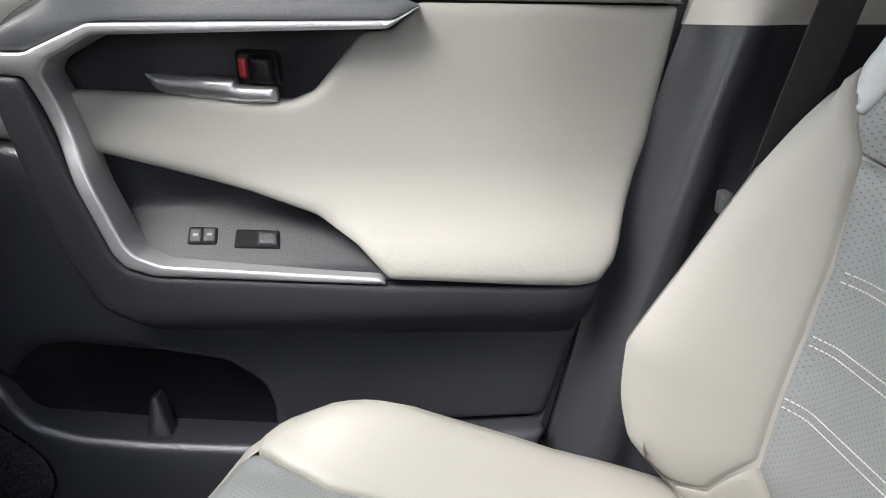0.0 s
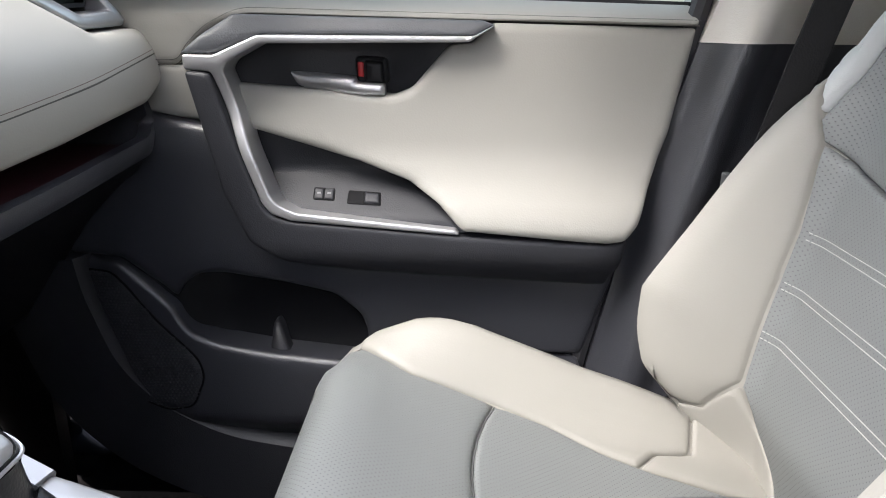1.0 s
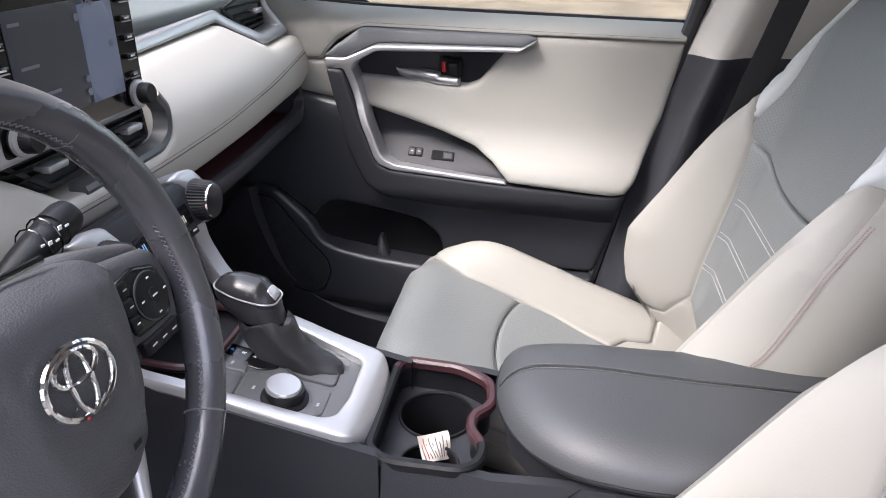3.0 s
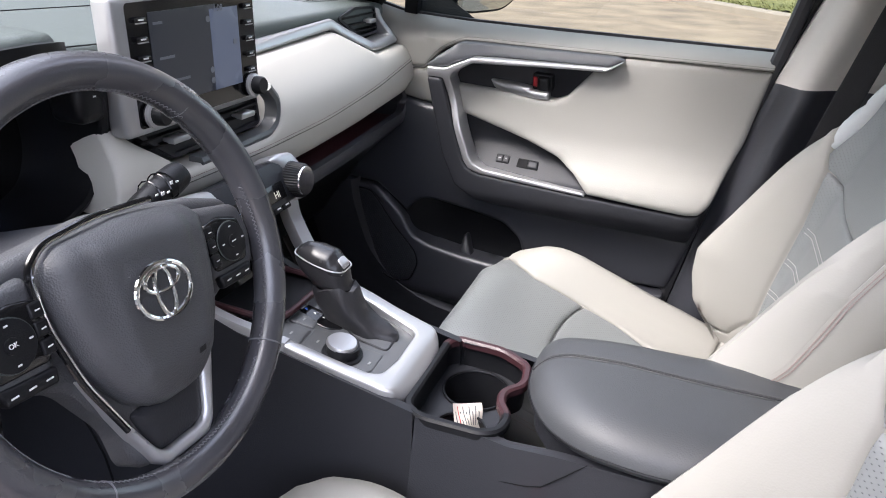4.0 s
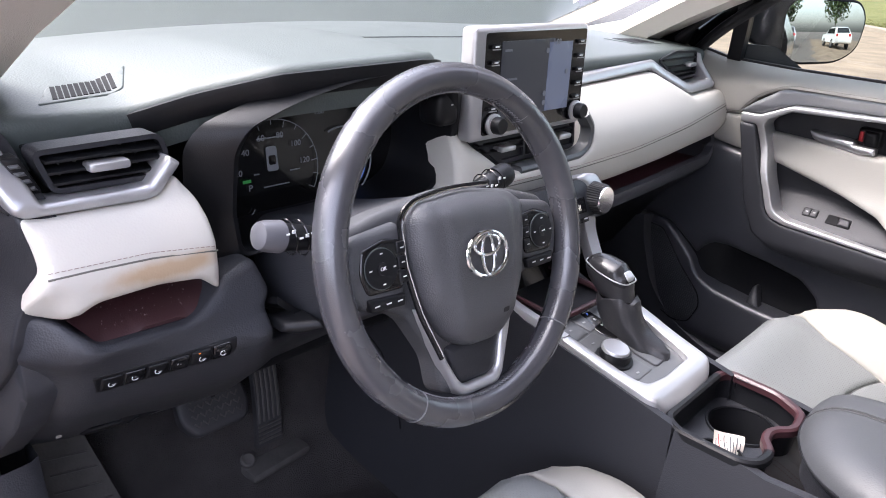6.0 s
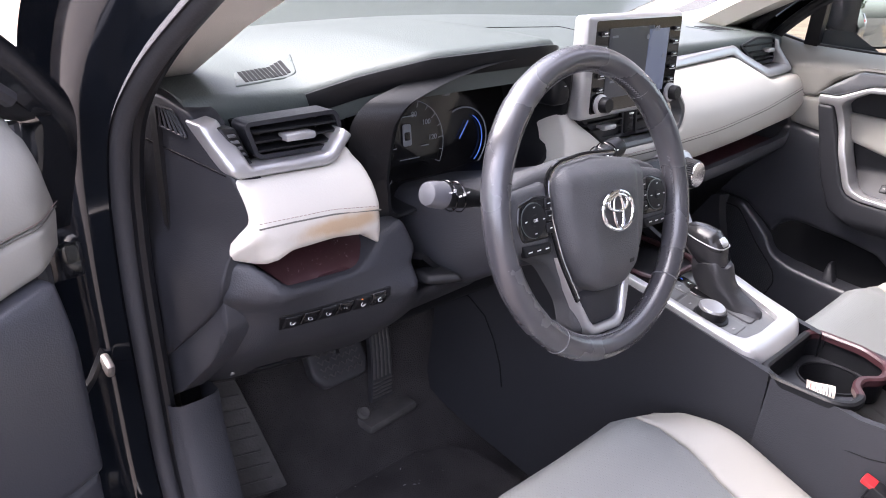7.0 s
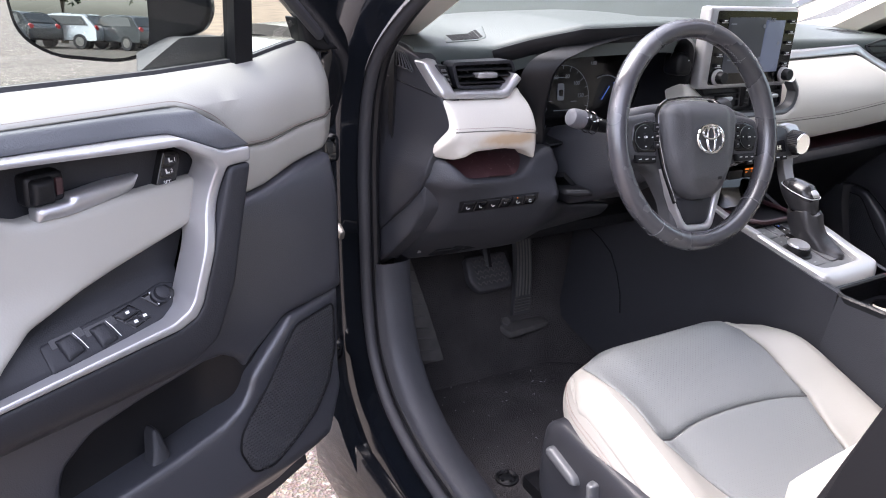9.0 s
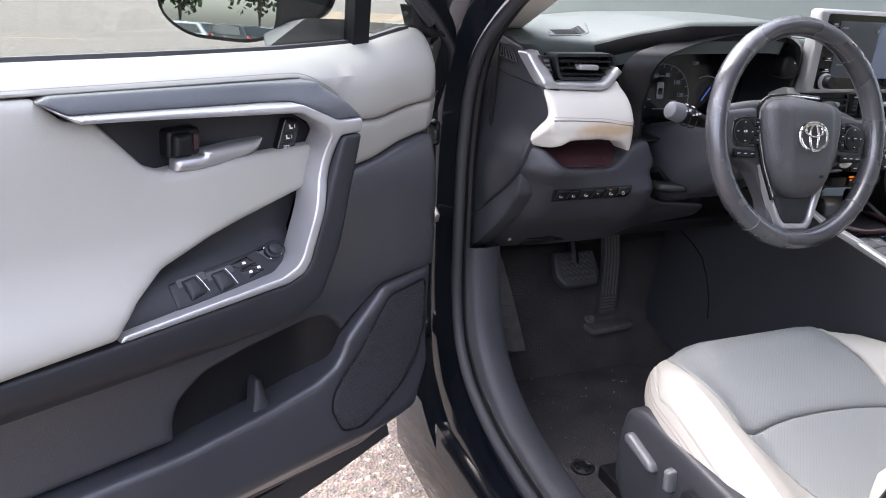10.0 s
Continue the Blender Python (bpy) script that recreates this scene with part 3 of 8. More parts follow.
def side(sgn):
    """Door opening of one side: rubber seal, painted jamb, kick and sill trim, pillar trims."""
    line = [(p.x, p.y) for p in curve(APERTURE, 0.02, 0.06)]

    def yy(z):
        return sgn * (0.785 - 0.10 * smooth(1.15, 1.6, z))

    tube("door_seal", [(x, yy(z) - sgn * 0.004, z) for x, z in line], 0.0125, RUBBER, body, n=10, up=(0, 1, 0))
    tube("inner_seal_lip", [(x + 0.012, yy(z) - sgn * 0.02, z + 0.012) for x, z in line], 0.009, HARD, body, n=8, up=(0, 1, 0))
    # painted jamb: steps outward from the seal
    verts, faces = [], []
    prof = [(0.004, 0.012), (-0.012, -0.004), (-0.03, 0.004), (-0.045, 0.02), (-0.06, 0.028), (-0.12, 0.03), (-0.135, 0.06)]
    n = len(line)
    for i, (x, z) in enumerate(line):
        a, b = line[max(0, i - 1)], line[min(n - 1, i + 1)]
        d = Vector((b[0] - a[0], b[1] - a[1])).normalized()
        out = Vector((-d.y, d.x)) * -1
        for o, w in prof:
            q = Vector((x, z)) - out * o * -1
            verts.append((q.x, yy(z) + sgn * w, q.y))
    k = len(prof)
    faces = [[i * k + j, (i + 1) * k + j, (i + 1) * k + j + 1, i * k + j + 1] for i in range(n - 1) for j in range(k - 1)]
    mk("painted_jamb", verts, faces, JAMB, body, "gloss black painted door jamb")
    # front wing end and hinge pillar face
    surface("hinge_pillar", lambda u, v: (-0.54 - 0.24 * u, sgn * (0.80 + 0.05 * u * u), 0.44 + (0.76 - 0.09 * u) * v), 8, 16, JAMB, body, thick=0.03, direction=(0, -sgn, 0))
    # sill scuff trim
    low = [(p.x, p.y) for p in curve([(0.55, 0.465), (0.1, 0.465), (-0.10, 0.475), (-0.25, 0.50), (-0.345, 0.55), (-0.41, 0.62), (-0.448, 0.74), (-0.455, 0.795)], 0.02, 0.08)]
    verts, faces = [], []
    n = len(low)
    for i, (x, z) in enumerate(low):
        a, b = low[max(0, i - 1)], low[min(n - 1, i + 1)]
        d = Vector((b[0] - a[0], b[1] - a[1])).normalized()
        nn = Vector((d.y, -d.x)) * -1
        if nn.y < 0 or nn.x < -0.7:
            nn = -nn
        for w, o in ((0.772, -0.02), (0.766, 0.006), (0.758, 0.013), (0.736, 0.0145), (0.711, 0.011), (0.700, 0.002), (0.694, -0.12)):
            q = Vector((x, z)) + nn * o
            verts.append((q.x, sgn * w, q.y))
    faces = [[i * 7 + j, (i + 1) * 7 + j, (i + 1) * 7 + j + 1, i * 7 + j + 1] for i in range(n - 1) for j in range(6)]
    mk("sill_trim", verts, faces, KNEE, body, "matt black sill and kick trim")
    # rocker
    sweep("rocker", [(-0.62, sgn * 0.80, 0.345), (2.2, sgn * 0.80, 0.345)], [(-0.04, -0.1), (0.045, -0.1), (0.055, 0.02), (0.03, 0.07), (-0.02, 0.085), (-0.06, 0.08)], JAMB, body)
    box("lower_cladding", (0.75, sgn * 0.785, 0.24), (2.9, 0.06, 0.12), HARD, body, bev=0.02)
    # A pillar: outer paint, inner beige trim
    sweep("a_pillar", [(-0.90, sgn * 0.757, 1.115), (-0.62, sgn * 0.745, 1.228), (-0.45, sgn * 0.735, 1.308), (0.02, sgn * 0.675, 1.535), (0.3, sgn * 0.65, 1.59)], [(-0.045, -0.035), (0.03, -0.04), (0.05, 0.0), (0.03, 0.035), (-0.045, 0.035)], PAINT, body, up=(0, 0, 1))
    sweep("a_pillar_trim", [(-0.78, sgn * 0.715, 1.175), (-0.56, sgn * 0.712, 1.225), (-0.40, sgn * 0.695, 1.305), (0.0, sgn * 0.635, 1.485), (0.25, sgn * 0.61, 1.55)], [(-0.05, -0.03), (0.04, -0.035), (0.055, 0.0), (0.035, 0.03), (-0.03, 0.035), (-0.06, 0.0)], HEADLINER, body, label="pale beige pillar trim")
    # B pillar
    sweep("b_pillar_paint", [(0.455, sgn * 0.815, 0.42), (0.50, sgn * 0.815, 0.80), (0.54, sgn * 0.808, 1.0), (0.57, sgn * 0.80, 1.13), (0.635, sgn * 0.70, 1.56)], [(-0.03, -0.055), (0.03, -0.06), (0.03, 0.1), (-0.03, 0.1)], BLACKFILM, body, up=(1, 0, 0.1))
    if sgn < 0:
        sweep("pillar_seal", [(p.x, -0.772, p.y) for p in curve([Vector(w) for w in ((0.31, 0.44), (0.345, 0.55), (0.405, 0.73), (0.445, 0.88), (0.487, 1.03), (0.53, 1.2), (0.58, 1.45))], 0.03, 0.1)], [(-0.02, -0.004), (-0.006, -0.014), (0.014, -0.012), (0.02, 0.004), (0.016, 0.045), (-0.02, 0.045)], BLACKFILM, body, up=(1, 0, 0.3), label="black rubber pillar seal")
        tube("striker", [(0.463, -0.80, 0.868), (0.463, -0.84, 0.866), (0.466, -0.848, 0.88), (0.468, -0.84, 0.894), (0.468, -0.80, 0.892)], 0.005, GALV, body, n=8, label="bare metal door striker")


for sg in (-1, 1):
    side(sg)

for sg in (-1, 1):
    # Kick panels near-black: the footwell's shade is put into their colour.
    surface("kick_panel", lambda u, v: (-0.78 + 0.26 * u, sg * (0.70 + 0.02 * (1 - u)), 0.38 + 0.47 * v), 6, 8, HARD, body, thick=0.03, direction=(0, sg, 0))

# roof, headliner, windscreen, rear closure
surface("roof", lambda u, v: (0.05 + 2.35 * u, -0.66 + 1.32 * v, 1.60 + 0.05 * math.sin(math.pi * v) + 0.05 * math.sin(math.pi * u) - 0.1 * u * u), 14, 12, PAINT, body, thick=0.015)
surface("headliner", lambda u, v: (0.05 + 2.3 * u, -0.64 + 1.28 * v, 1.565 + 0.045 * math.sin(math.pi * v) + 0.05 * math.sin(math.pi * u) - 0.1 * u * u), 14, 12, HEADLINER, body, thick=0.01)


def wind(u, v):
    y = (-0.74 + 1.48 * v) * (1 - 0.12 * u)
    bow = 1 - (2 * v - 1) ** 2
    return (-0.92 - 0.14 * bow + 0.99 * u, y, 1.185 + 0.415 * u + 0.02 * bow)


screen = surface("windscreen", wind, 16, 16, CLEAR, body, "clear laminated windscreen", 0.005, (0.4, 0, -1))
surface("cowl", lambda u, v: (-0.88 - 0.30 * u - 0.13 * (1 - (2 * v - 1) ** 2), -0.715 + 1.43 * v, 1.150 - 0.02 * u), 8, 16, RUBBER, body, thick=0.03)
surface("bonnet", lambda u, v: (-1.12 - 0.95 * u - 0.10 * (1 - (2 * v - 1) ** 2), -0.70 + 1.40 * v, 1.185 - 0.03 * u - 0.10 * u ** 4 - 0.012 * abs(2 * v - 1) ** 3 + 0.012 * smooth(0.25, 0.3, abs(v - 0.5)) ), 16, 40, PAINT, body, thick=0.03)
for sg in (-1, 1):
    def wing(u, v):
        x = -0.605 - 1.38 * u
        top = 0.80 - 0.095 * smooth(-0.70, -0.98, x)
        y = table(v, [0, 0.18, 0.32, 0.44, 0.56, 0.75, 1], [top, top + 0.05, 0.845, 0.875, 0.90, 0.915, 0.905])
        z = table(v, [0, 0.18, 0.32, 0.44, 0.56, 0.75, 1], [1.172, 1.166, 1.14, 1.09, 1.00, 0.80, 0.45]) - 0.03 * smooth(-0.95, -0.7, x) * (1 - v)
        return (x, sg * y, z - (0.03 * u + 0.10 * u ** 4) * (1 - v))
    surface("front_wing", wing, 20, 28, PAINT, body, thick=0.02, direction=(0, -sg, 0))
    surface("rear_quarter", lambda u, v: (1.45 + 0.95 * u, sg * (0.88 - 0.20 * smooth(0.55, 1, v)), 0.35 + 1.25 * v), 8, 14, PAINT, body, thick=0.04, direction=(0, -sg, 0))
    surface("rear_door_shell", lambda u, v: (0.60 + 0.85 * u, sg * (0.86 - 0.05 * v), 0.36 + 0.80 * v), 8, 10, PAINT, body, thick=0.08, direction=(0, -sg, 0))
    surface("rear_door_lining", lambda u, v: (0.60 + 0.85 * u, sg * (0.755), 0.45 + 0.70 * v), 4, 6, HARD, body, thick=0.02, direction=(0, sg, 0))
surface("tailgate", lambda u, v: (2.40 - 0.10 * v, -0.78 + 1.56 * u, 0.4 + 0.75 * v), 6, 6, PAINT, body, thick=0.05, direction=(-1, 0, 0))
# Unseen rear panes, added dark to cut the light from behind.
for sg in (-1, 1):
    surface("rear_side_dimmer", lambda u, v: (0.62 + 1.75 * u, sg * (0.80 - 0.13 * v), 1.14 + 0.43 * v), 2, 2, DIMPANE, body, "unseen rear side pane, darkened to cut light", 0.004, (0, -sg, 0))
surface("rear_dimmer", lambda u, v: (2.32 - 0.1 * v, -0.72 + 1.44 * u, 1.14 + 0.42 * v), 2, 2, DIMPANE, body, "unseen rear pane, darkened to cut light", 0.004, (-1, 0, 0))
surface("load_floor", lambda u, v: (0.95 + 1.4 * u, -0.74 + 1.48 * v, 0.55), 4, 4, CARPET, body, thick=0.05)

bp = thing("b_pillar_trim", "black lower and pale upper pillar trim beside the passenger seat", "pillar trim", (0.5, 0.72, 0.5))
# ---- doors ----
HINGE_T = Matrix(((0.4001, 0.9165, 0, 0.4866), (-0.9165, 0.4001, 0, -1.0139), (0, 0, 1, 0.005), (0, 0, 0, 1))) @ Matrix.Diagonal((1, -1, 1, 1))


def belt(x):
    return table(x, [-0.46, -0.42, -0.36, -0.31, -0.2, 0.0, 0.2, 0.45], [1.207, 1.202, 1.186, 1.181, 1.174, 1.168, 1.165, 1.160])


def door(driver):
    T = HINGE_T if driver else Matrix()
    at = T @ Vector((0, 0.8, 0.45))
    d = thing("driver_door" if driver else "passenger_door", ("open" if driver else "closed") + " front door lined in beige leather and charcoal plastic with silver trim", "car door", at, "front doors")

    def Y(f):
        return lambda u, v, h: T @ Vector((u, f(u, v) - h, v))

    # the lower lining of the closed door sits a little further forward
    sx = 0.0 if driver else -0.055

    def wx(x, z):
        return x + sx * smooth(0.90, 0.78, z) * smooth(0.33, 0.12, x)

    def Yw(f):
        return lambda u, v, h: T @ Vector((wx(u, v), f(u, v) - h, v))

    # ---- inner lining
    def sill_face(x, z):
        side = table(z, [0.9, 1.0, 1.09, 1.137], [0.755, 0.752, 0.738, 0.737]) + 0.02 * smooth(-0.3, -0.46, x)
        f = min(1, max(0, (z - 1.137) / (belt(x) - 1.137)))  # the top slopes out to the window
        return side + (0.789 - side) * f ** 1.4 + 0.045 * smooth(-0.455, -0.535, x)

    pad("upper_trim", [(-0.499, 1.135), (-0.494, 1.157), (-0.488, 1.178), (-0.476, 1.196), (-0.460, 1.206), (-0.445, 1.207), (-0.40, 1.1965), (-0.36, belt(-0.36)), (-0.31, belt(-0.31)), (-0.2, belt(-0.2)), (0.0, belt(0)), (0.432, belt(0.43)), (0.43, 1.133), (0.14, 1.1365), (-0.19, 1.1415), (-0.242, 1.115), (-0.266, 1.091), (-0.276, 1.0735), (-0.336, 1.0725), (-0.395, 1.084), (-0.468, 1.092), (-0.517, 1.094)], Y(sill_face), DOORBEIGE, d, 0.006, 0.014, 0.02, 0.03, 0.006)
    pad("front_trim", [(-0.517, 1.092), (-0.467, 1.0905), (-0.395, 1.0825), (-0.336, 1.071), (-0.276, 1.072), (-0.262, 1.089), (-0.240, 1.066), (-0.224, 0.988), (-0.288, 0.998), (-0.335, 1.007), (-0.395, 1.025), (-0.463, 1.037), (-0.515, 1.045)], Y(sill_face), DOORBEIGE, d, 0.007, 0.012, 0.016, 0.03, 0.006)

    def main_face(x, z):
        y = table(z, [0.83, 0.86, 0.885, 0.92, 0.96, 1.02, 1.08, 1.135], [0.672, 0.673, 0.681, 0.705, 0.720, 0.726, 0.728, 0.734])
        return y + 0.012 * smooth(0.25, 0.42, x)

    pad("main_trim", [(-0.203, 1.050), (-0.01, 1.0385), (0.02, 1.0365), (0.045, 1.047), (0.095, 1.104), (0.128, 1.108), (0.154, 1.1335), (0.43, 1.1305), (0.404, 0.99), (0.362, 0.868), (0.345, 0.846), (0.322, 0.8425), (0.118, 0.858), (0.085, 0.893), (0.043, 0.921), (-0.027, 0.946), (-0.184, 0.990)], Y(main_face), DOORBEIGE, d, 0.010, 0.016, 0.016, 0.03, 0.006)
    pad("inner_backing", [(-0.24, 1.148), (0.425, 1.145), (0.425, 1.10), (-0.24, 1.10)], Y(lambda x, z: 0.758), HARD, d, 0.0, 0.004, 0.008, 0.04, 0.004)
    # dark shoulder over the handle, silver frame
    shoulder = lambda x, z: 0.722 - 0.03 * smooth(-0.1, -0.25, x) - 0.01 * smooth(1.135, 1.11, z)
    pad("shoulder_trim", [(-0.256, 1.0905), (-0.232, 1.111), (-0.190, 1.1405), (0.14, 1.1365), (0.156, 1.131), (0.126, 1.117), (-0.153, 1.1155), (-0.213, 1.0895)], Y(shoulder), SHOULDER, d, 0.006, 0.01, 0.012, 0.04, 0.003)
    silverf = lambda x, z: 0.7 - 0.022 * smooth(0.1, -0.22, x) * smooth(1.0, 1.09, z) - 0.024 * smooth(1.06, 0.95, z)
    pad("silver_frame", [(0.156, 1.1315), (0.128, 1.1165), (-0.153, 1.115), (-0.212, 1.089), (-0.2515, 1.090), (-0.2515, 1.070), (-0.216, 1.068), (-0.185, 0.966), (-0.159, 0.893), (-0.148, 0.878), (-0.122, 0.8685), (0.115, 0.8515), (0.110, 0.8595), (-0.112, 0.8795), (-0.136, 0.890), (-0.146, 0.902), (-0.171, 0.972), (-0.200, 1.070), (-0.192, 1.082), (-0.151, 1.1045), (0.122, 1.109)], Y(lambda x, z: silverf(x, z) - 0.003), SILVER, d, 0.003, 0.004, 0.008, 0.05, 0.005)
    # armrest face
    arm = lambda x, z: 0.682 + 0.05 * smooth(0.84, 0.76, z) ** 2 + 0.03 * smooth(0.30, 0.42, x)
    pad("armrest", [(-0.251, 1.069), (-0.217, 1.067), (-0.186, 0.966), (-0.160, 0.892), (-0.149, 0.8765), (-0.122, 0.867), (0.115, 0.850), (0.322, 0.8405), (0.350, 0.845), (0.335, 0.763), (0.10, 0.775), (-0.03, 0.787), (-0.130, 0.803), (-0.180, 0.835), (-0.212, 0.905)], Y(lambda x, z: arm(x, z) - 0.006), DARK, d, 0.005, 0.008, 0.012, 0.07, 0.008)
    # handle recess and pull-cup
    pad("handle_recess", [(-0.207, 1.072), (-0.158, 1.108), (0.10, 1.108), (0.048, 1.040), (0.015, 1.030), (-0.207, 1.043)], Y(lambda x, z: 0.742 + 0.012 * smooth(-0.12, -0.02, x) - 0.02 * smooth(0.0, 0.08, x)), DARK, d, -0.0, 0.01, 0.014, 0.02, 0.004)
    cup = lambda x, z: table(z, [0.85, 0.868, 0.915, 0.925, 0.99], [0.684, 0.688, 0.735, 0.745, 0.745])
    pad("grip_recess", [(-0.192, 0.997), (-0.02, 0.955), (0.05, 0.93), (0.125, 0.852), (-0.115, 0.870), (-0.152, 0.884)], Y(cup), DARK, d, 0, 0.01, 0.008, 0.02, 0.004)
    # inner handle: lever and lock
    lever = [(-0.125, 1.066), (-0.068, 1.063), (-0.032, 1.060), (-0.030, 1.054), (0.008, 1.052), (0.009, 1.036), (-0.024, 1.036), (-0.100, 1.043), (-0.115, 1.049)]
    pad("inner_handle", lever, Y(lambda x, z: 0.722 + 0.012 * smooth(-0.02, -0.117, x)), CAPMETAL, d, 0.009, 0.012, 0.006, 0.014, 0.004, "satin chrome pull lever")
    pad("lock_housing", [(-0.034, 1.088), (0.010, 1.086), (0.012, 1.050), (-0.032, 1.052)], Y(lambda x, z: 0.736), HARD, d, 0.006, 0.006, 0.006, 0.02, 0.007)
    pad("lock_knob", [(-0.0205, 1.0835), (0.006, 1.082), (0.008, 1.052), (-0.019, 1.053)], Y(lambda x, z: 0.73), HARD, d, 0.011, 0.007, 0.005, 0.01, 0.005)
    # Driver's flag is the same red darkened: its shade is in the colour.
    pad("lock_flag", [(-0.0305, 1.0805), (-0.022, 1.0805), (-0.021, 1.060), (-0.0295, 1.061)], Y(lambda x, z: 0.7285), MAROON if driver else RED, d, 0.002, 0.003, 0.005, 0.008, 0.002)
    # switches on the slope
    sl = lambda u, v, h: T @ Vector((u, cup(u, v) - h * 0.7, v + h * 0.7))
    if driver:
        plate = pad("switch_plate", [(0.034, 0.893), (-0.095, 0.906), (-0.135, 0.914), (-0.160, 0.908), (-0.162, 0.893), (-0.130, 0.880), (-0.06, 0.872), (0.034, 0.866)], sl, DARK, d, 0.002, 0.003, 0.008, 0.004, 0.004)
        for x0 in (0.005, -0.036):
            well = pad("switch_well", [(x0 + 0.018, 0.8945), (x0 - 0.022, 0.8975), (x0 - 0.023, 0.889), (x0 + 0.018, 0.886)], lambda u, v, h: sl(u, v, h + 0.0024), PIANO, plate, 0, 0.003, 0.006, 0.001, 0.002)
            pad("window_switch", [(x0 + 0.012, 0.8925), (x0 - 0.008, 0.8945), (x0 - 0.016, 0.876), (x0 + 0.008, 0.871)], sl, DARK, plate, 0.008, 0.004, 0.005, 0.0, 0.002)
            tube("switch_edge", [sl(x0 - 0.009, 0.8935, 0.0075), sl(x0 - 0.013, 0.885, 0.0085), sl(x0 - 0.017, 0.876, 0.0075)], 0.0006, SILVER, plate, n=4)
        for quad in (((-0.055, 0.8965), (-0.082, 0.9010), (-0.093, 0.8925), (-0.067, 0.8885)), ((-0.067, 0.8865), (-0.081, 0.8890), (-0.090, 0.8820), (-0.076, 0.8790)), ((-0.083, 0.8895), (-0.093, 0.8910), (-0.102, 0.8840), (-0.092, 0.8822))):
            mx, mz = sum(p[0] for p in quad) / 4, sum(p[1] for p in quad) / 4
            pad("switch_gap", [(mx + (p[0] - mx) * 1.14, mz + (p[1] - mz) * 1.2) for p in quad], sl, PIANO, plate, 0.0026, 0.001, 0.004, 0.0, 0.001)
            bt = pad("lock_switch", list(quad), sl, DARK, plate, 0.0055, 0.002, 0.004, 0.0, 0.002)
            pad("switch_mark", [(mx + 0.002, mz + 0.0012), (mx - 0.003, mz + 0.0016), (mx - 0.003, mz - 0.0012), (mx + 0.002, mz - 0.0014)], lambda u, v, h: sl(u, v, h + 0.0057), WHITEINK, bt, 0, 0.001, 0.003, 0.0004, 0)
        pad("knob_plate", [(-0.100, 0.9055), (-0.140, 0.9105), (-0.153, 0.8965), (-0.116, 0.8895)], sl, PIANO, plate, 0.0034, 0.002, 0.006, 0.0, 0.003)
        kn = sl(-0.125, 0.9005, 0.004)
        kax = T.to_3x3() @ Vector((0, -0.7, 0.7))
        kb2 = lathe("mirror_knob", kn, kax, [(0, 0.0125), (0.004, 0.0125), (0.005, 0.010), (0.011, 0.009), (0.0125, 0.006)], DARK, plate, 24)
        for q in range(4):
            pad("switch_mark", [(-0.125 + 0.013 * math.cos(q * 1.57 + 0.6) + a, 0.9005 + 0.009 * math.sin(q * 1.57 + 0.6) + b) for a, b in ((0.001, 0.0008), (-0.001, 0.0008), (-0.001, -0.0008), (0.001, -0.0008))], lambda u, v, h: sl(u, v, h + 0.0042), WHITEINK, kb2, 0, 0.001, 0.003, 0.0004, 0)
        ms = Y(lambda x, z: 0.732)
        seats = pad("memory_panel", [(-0.159, 1.088), (-0.179, 1.086), (-0.184, 1.079), (-0.173, 1.043), (-0.143, 1.040)], ms, PIANO, d, 0.003, 0.003, 0.006, 0.01, 0.003)
        for k, (x, z) in enumerate(((-0.1695, 1.0765), (-0.164, 1.0625), (-0.159, 1.0485))):
            pad("memory_button", [(x + 0.010, z + 0.0055), (x - 0.009, z + 0.0062), (x - 0.0075, z - 0.0050), (x + 0.0125, z - 0.0062)], ms, DARK, seats, 0.0045, 0.002, 0.004, 0.0, 0.001)
            words("button_print", ("1", "2", "SET")[k], 0.0068, T @ Matrix.Translation((x - (0.003 if k < 2 else 0.0), 0.7266, z)) @ frame_of((0, 0, 0), (-1, 0, 0), (0, 0, 1)), WHITEINK, seats)
            if k < 2:
                pad("seat_mark", [(x + 0.006, z + 0.003), (x + 0.004, z + 0.003), (x + 0.003, z - 0.001), (x, z - 0.001), (x, z - 0.003), (x + 0.005, z - 0.003)], Y(lambda xx, zz: 0.7270), WHITEINK, seats, 0, 0.001, 0.004, 0.0004, 0)
    else:
        pad("switch_bezel", [(-0.096, 0.9045), (-0.065, 0.9035), (-0.065, 0.8885), (-0.096, 0.8895)], sl, BLACKFILM, d, 0.0012, 0.001, 0.006, 0.002, 0.003)
        for a, b in ((-0.0945, -0.0812), (-0.0798, -0.0665)):
            bt = pad("lock_switch", [(a, 0.9030), (b, 0.9030), (b, 0.8905), (a, 0.8905)], sl, DARK, d, 0.0024, 0.0015, 0.004, 0.002, 0.002)
            pad("switch_mark", [(a + 0.004, 0.898), (b - 0.004, 0.898), (b - 0.004, 0.896), (a + 0.004, 0.896)], lambda u, v, h: sl(u, v, h + 0.0026), STALKGREY, bt, 0, 0.001, 0.003, 0.0005, 0)
        pad("switch_bezel", [(-0.046, 0.9015), (0.001, 0.8995), (0.002, 0.8835), (-0.047, 0.8855)], sl, BLACKFILM, d, 0.0012, 0.001, 0.006, 0.002, 0.003)
        pad("switch_well", [(-0.0445, 0.9000), (-0.0235, 0.8990), (-0.0235, 0.8860), (-0.0455, 0.8870)], lambda u, v, h: sl(u, v, h + 0.0013), BLACKFILM, d, 0.0, 0.001, 0.004, 0.001, 0.002)
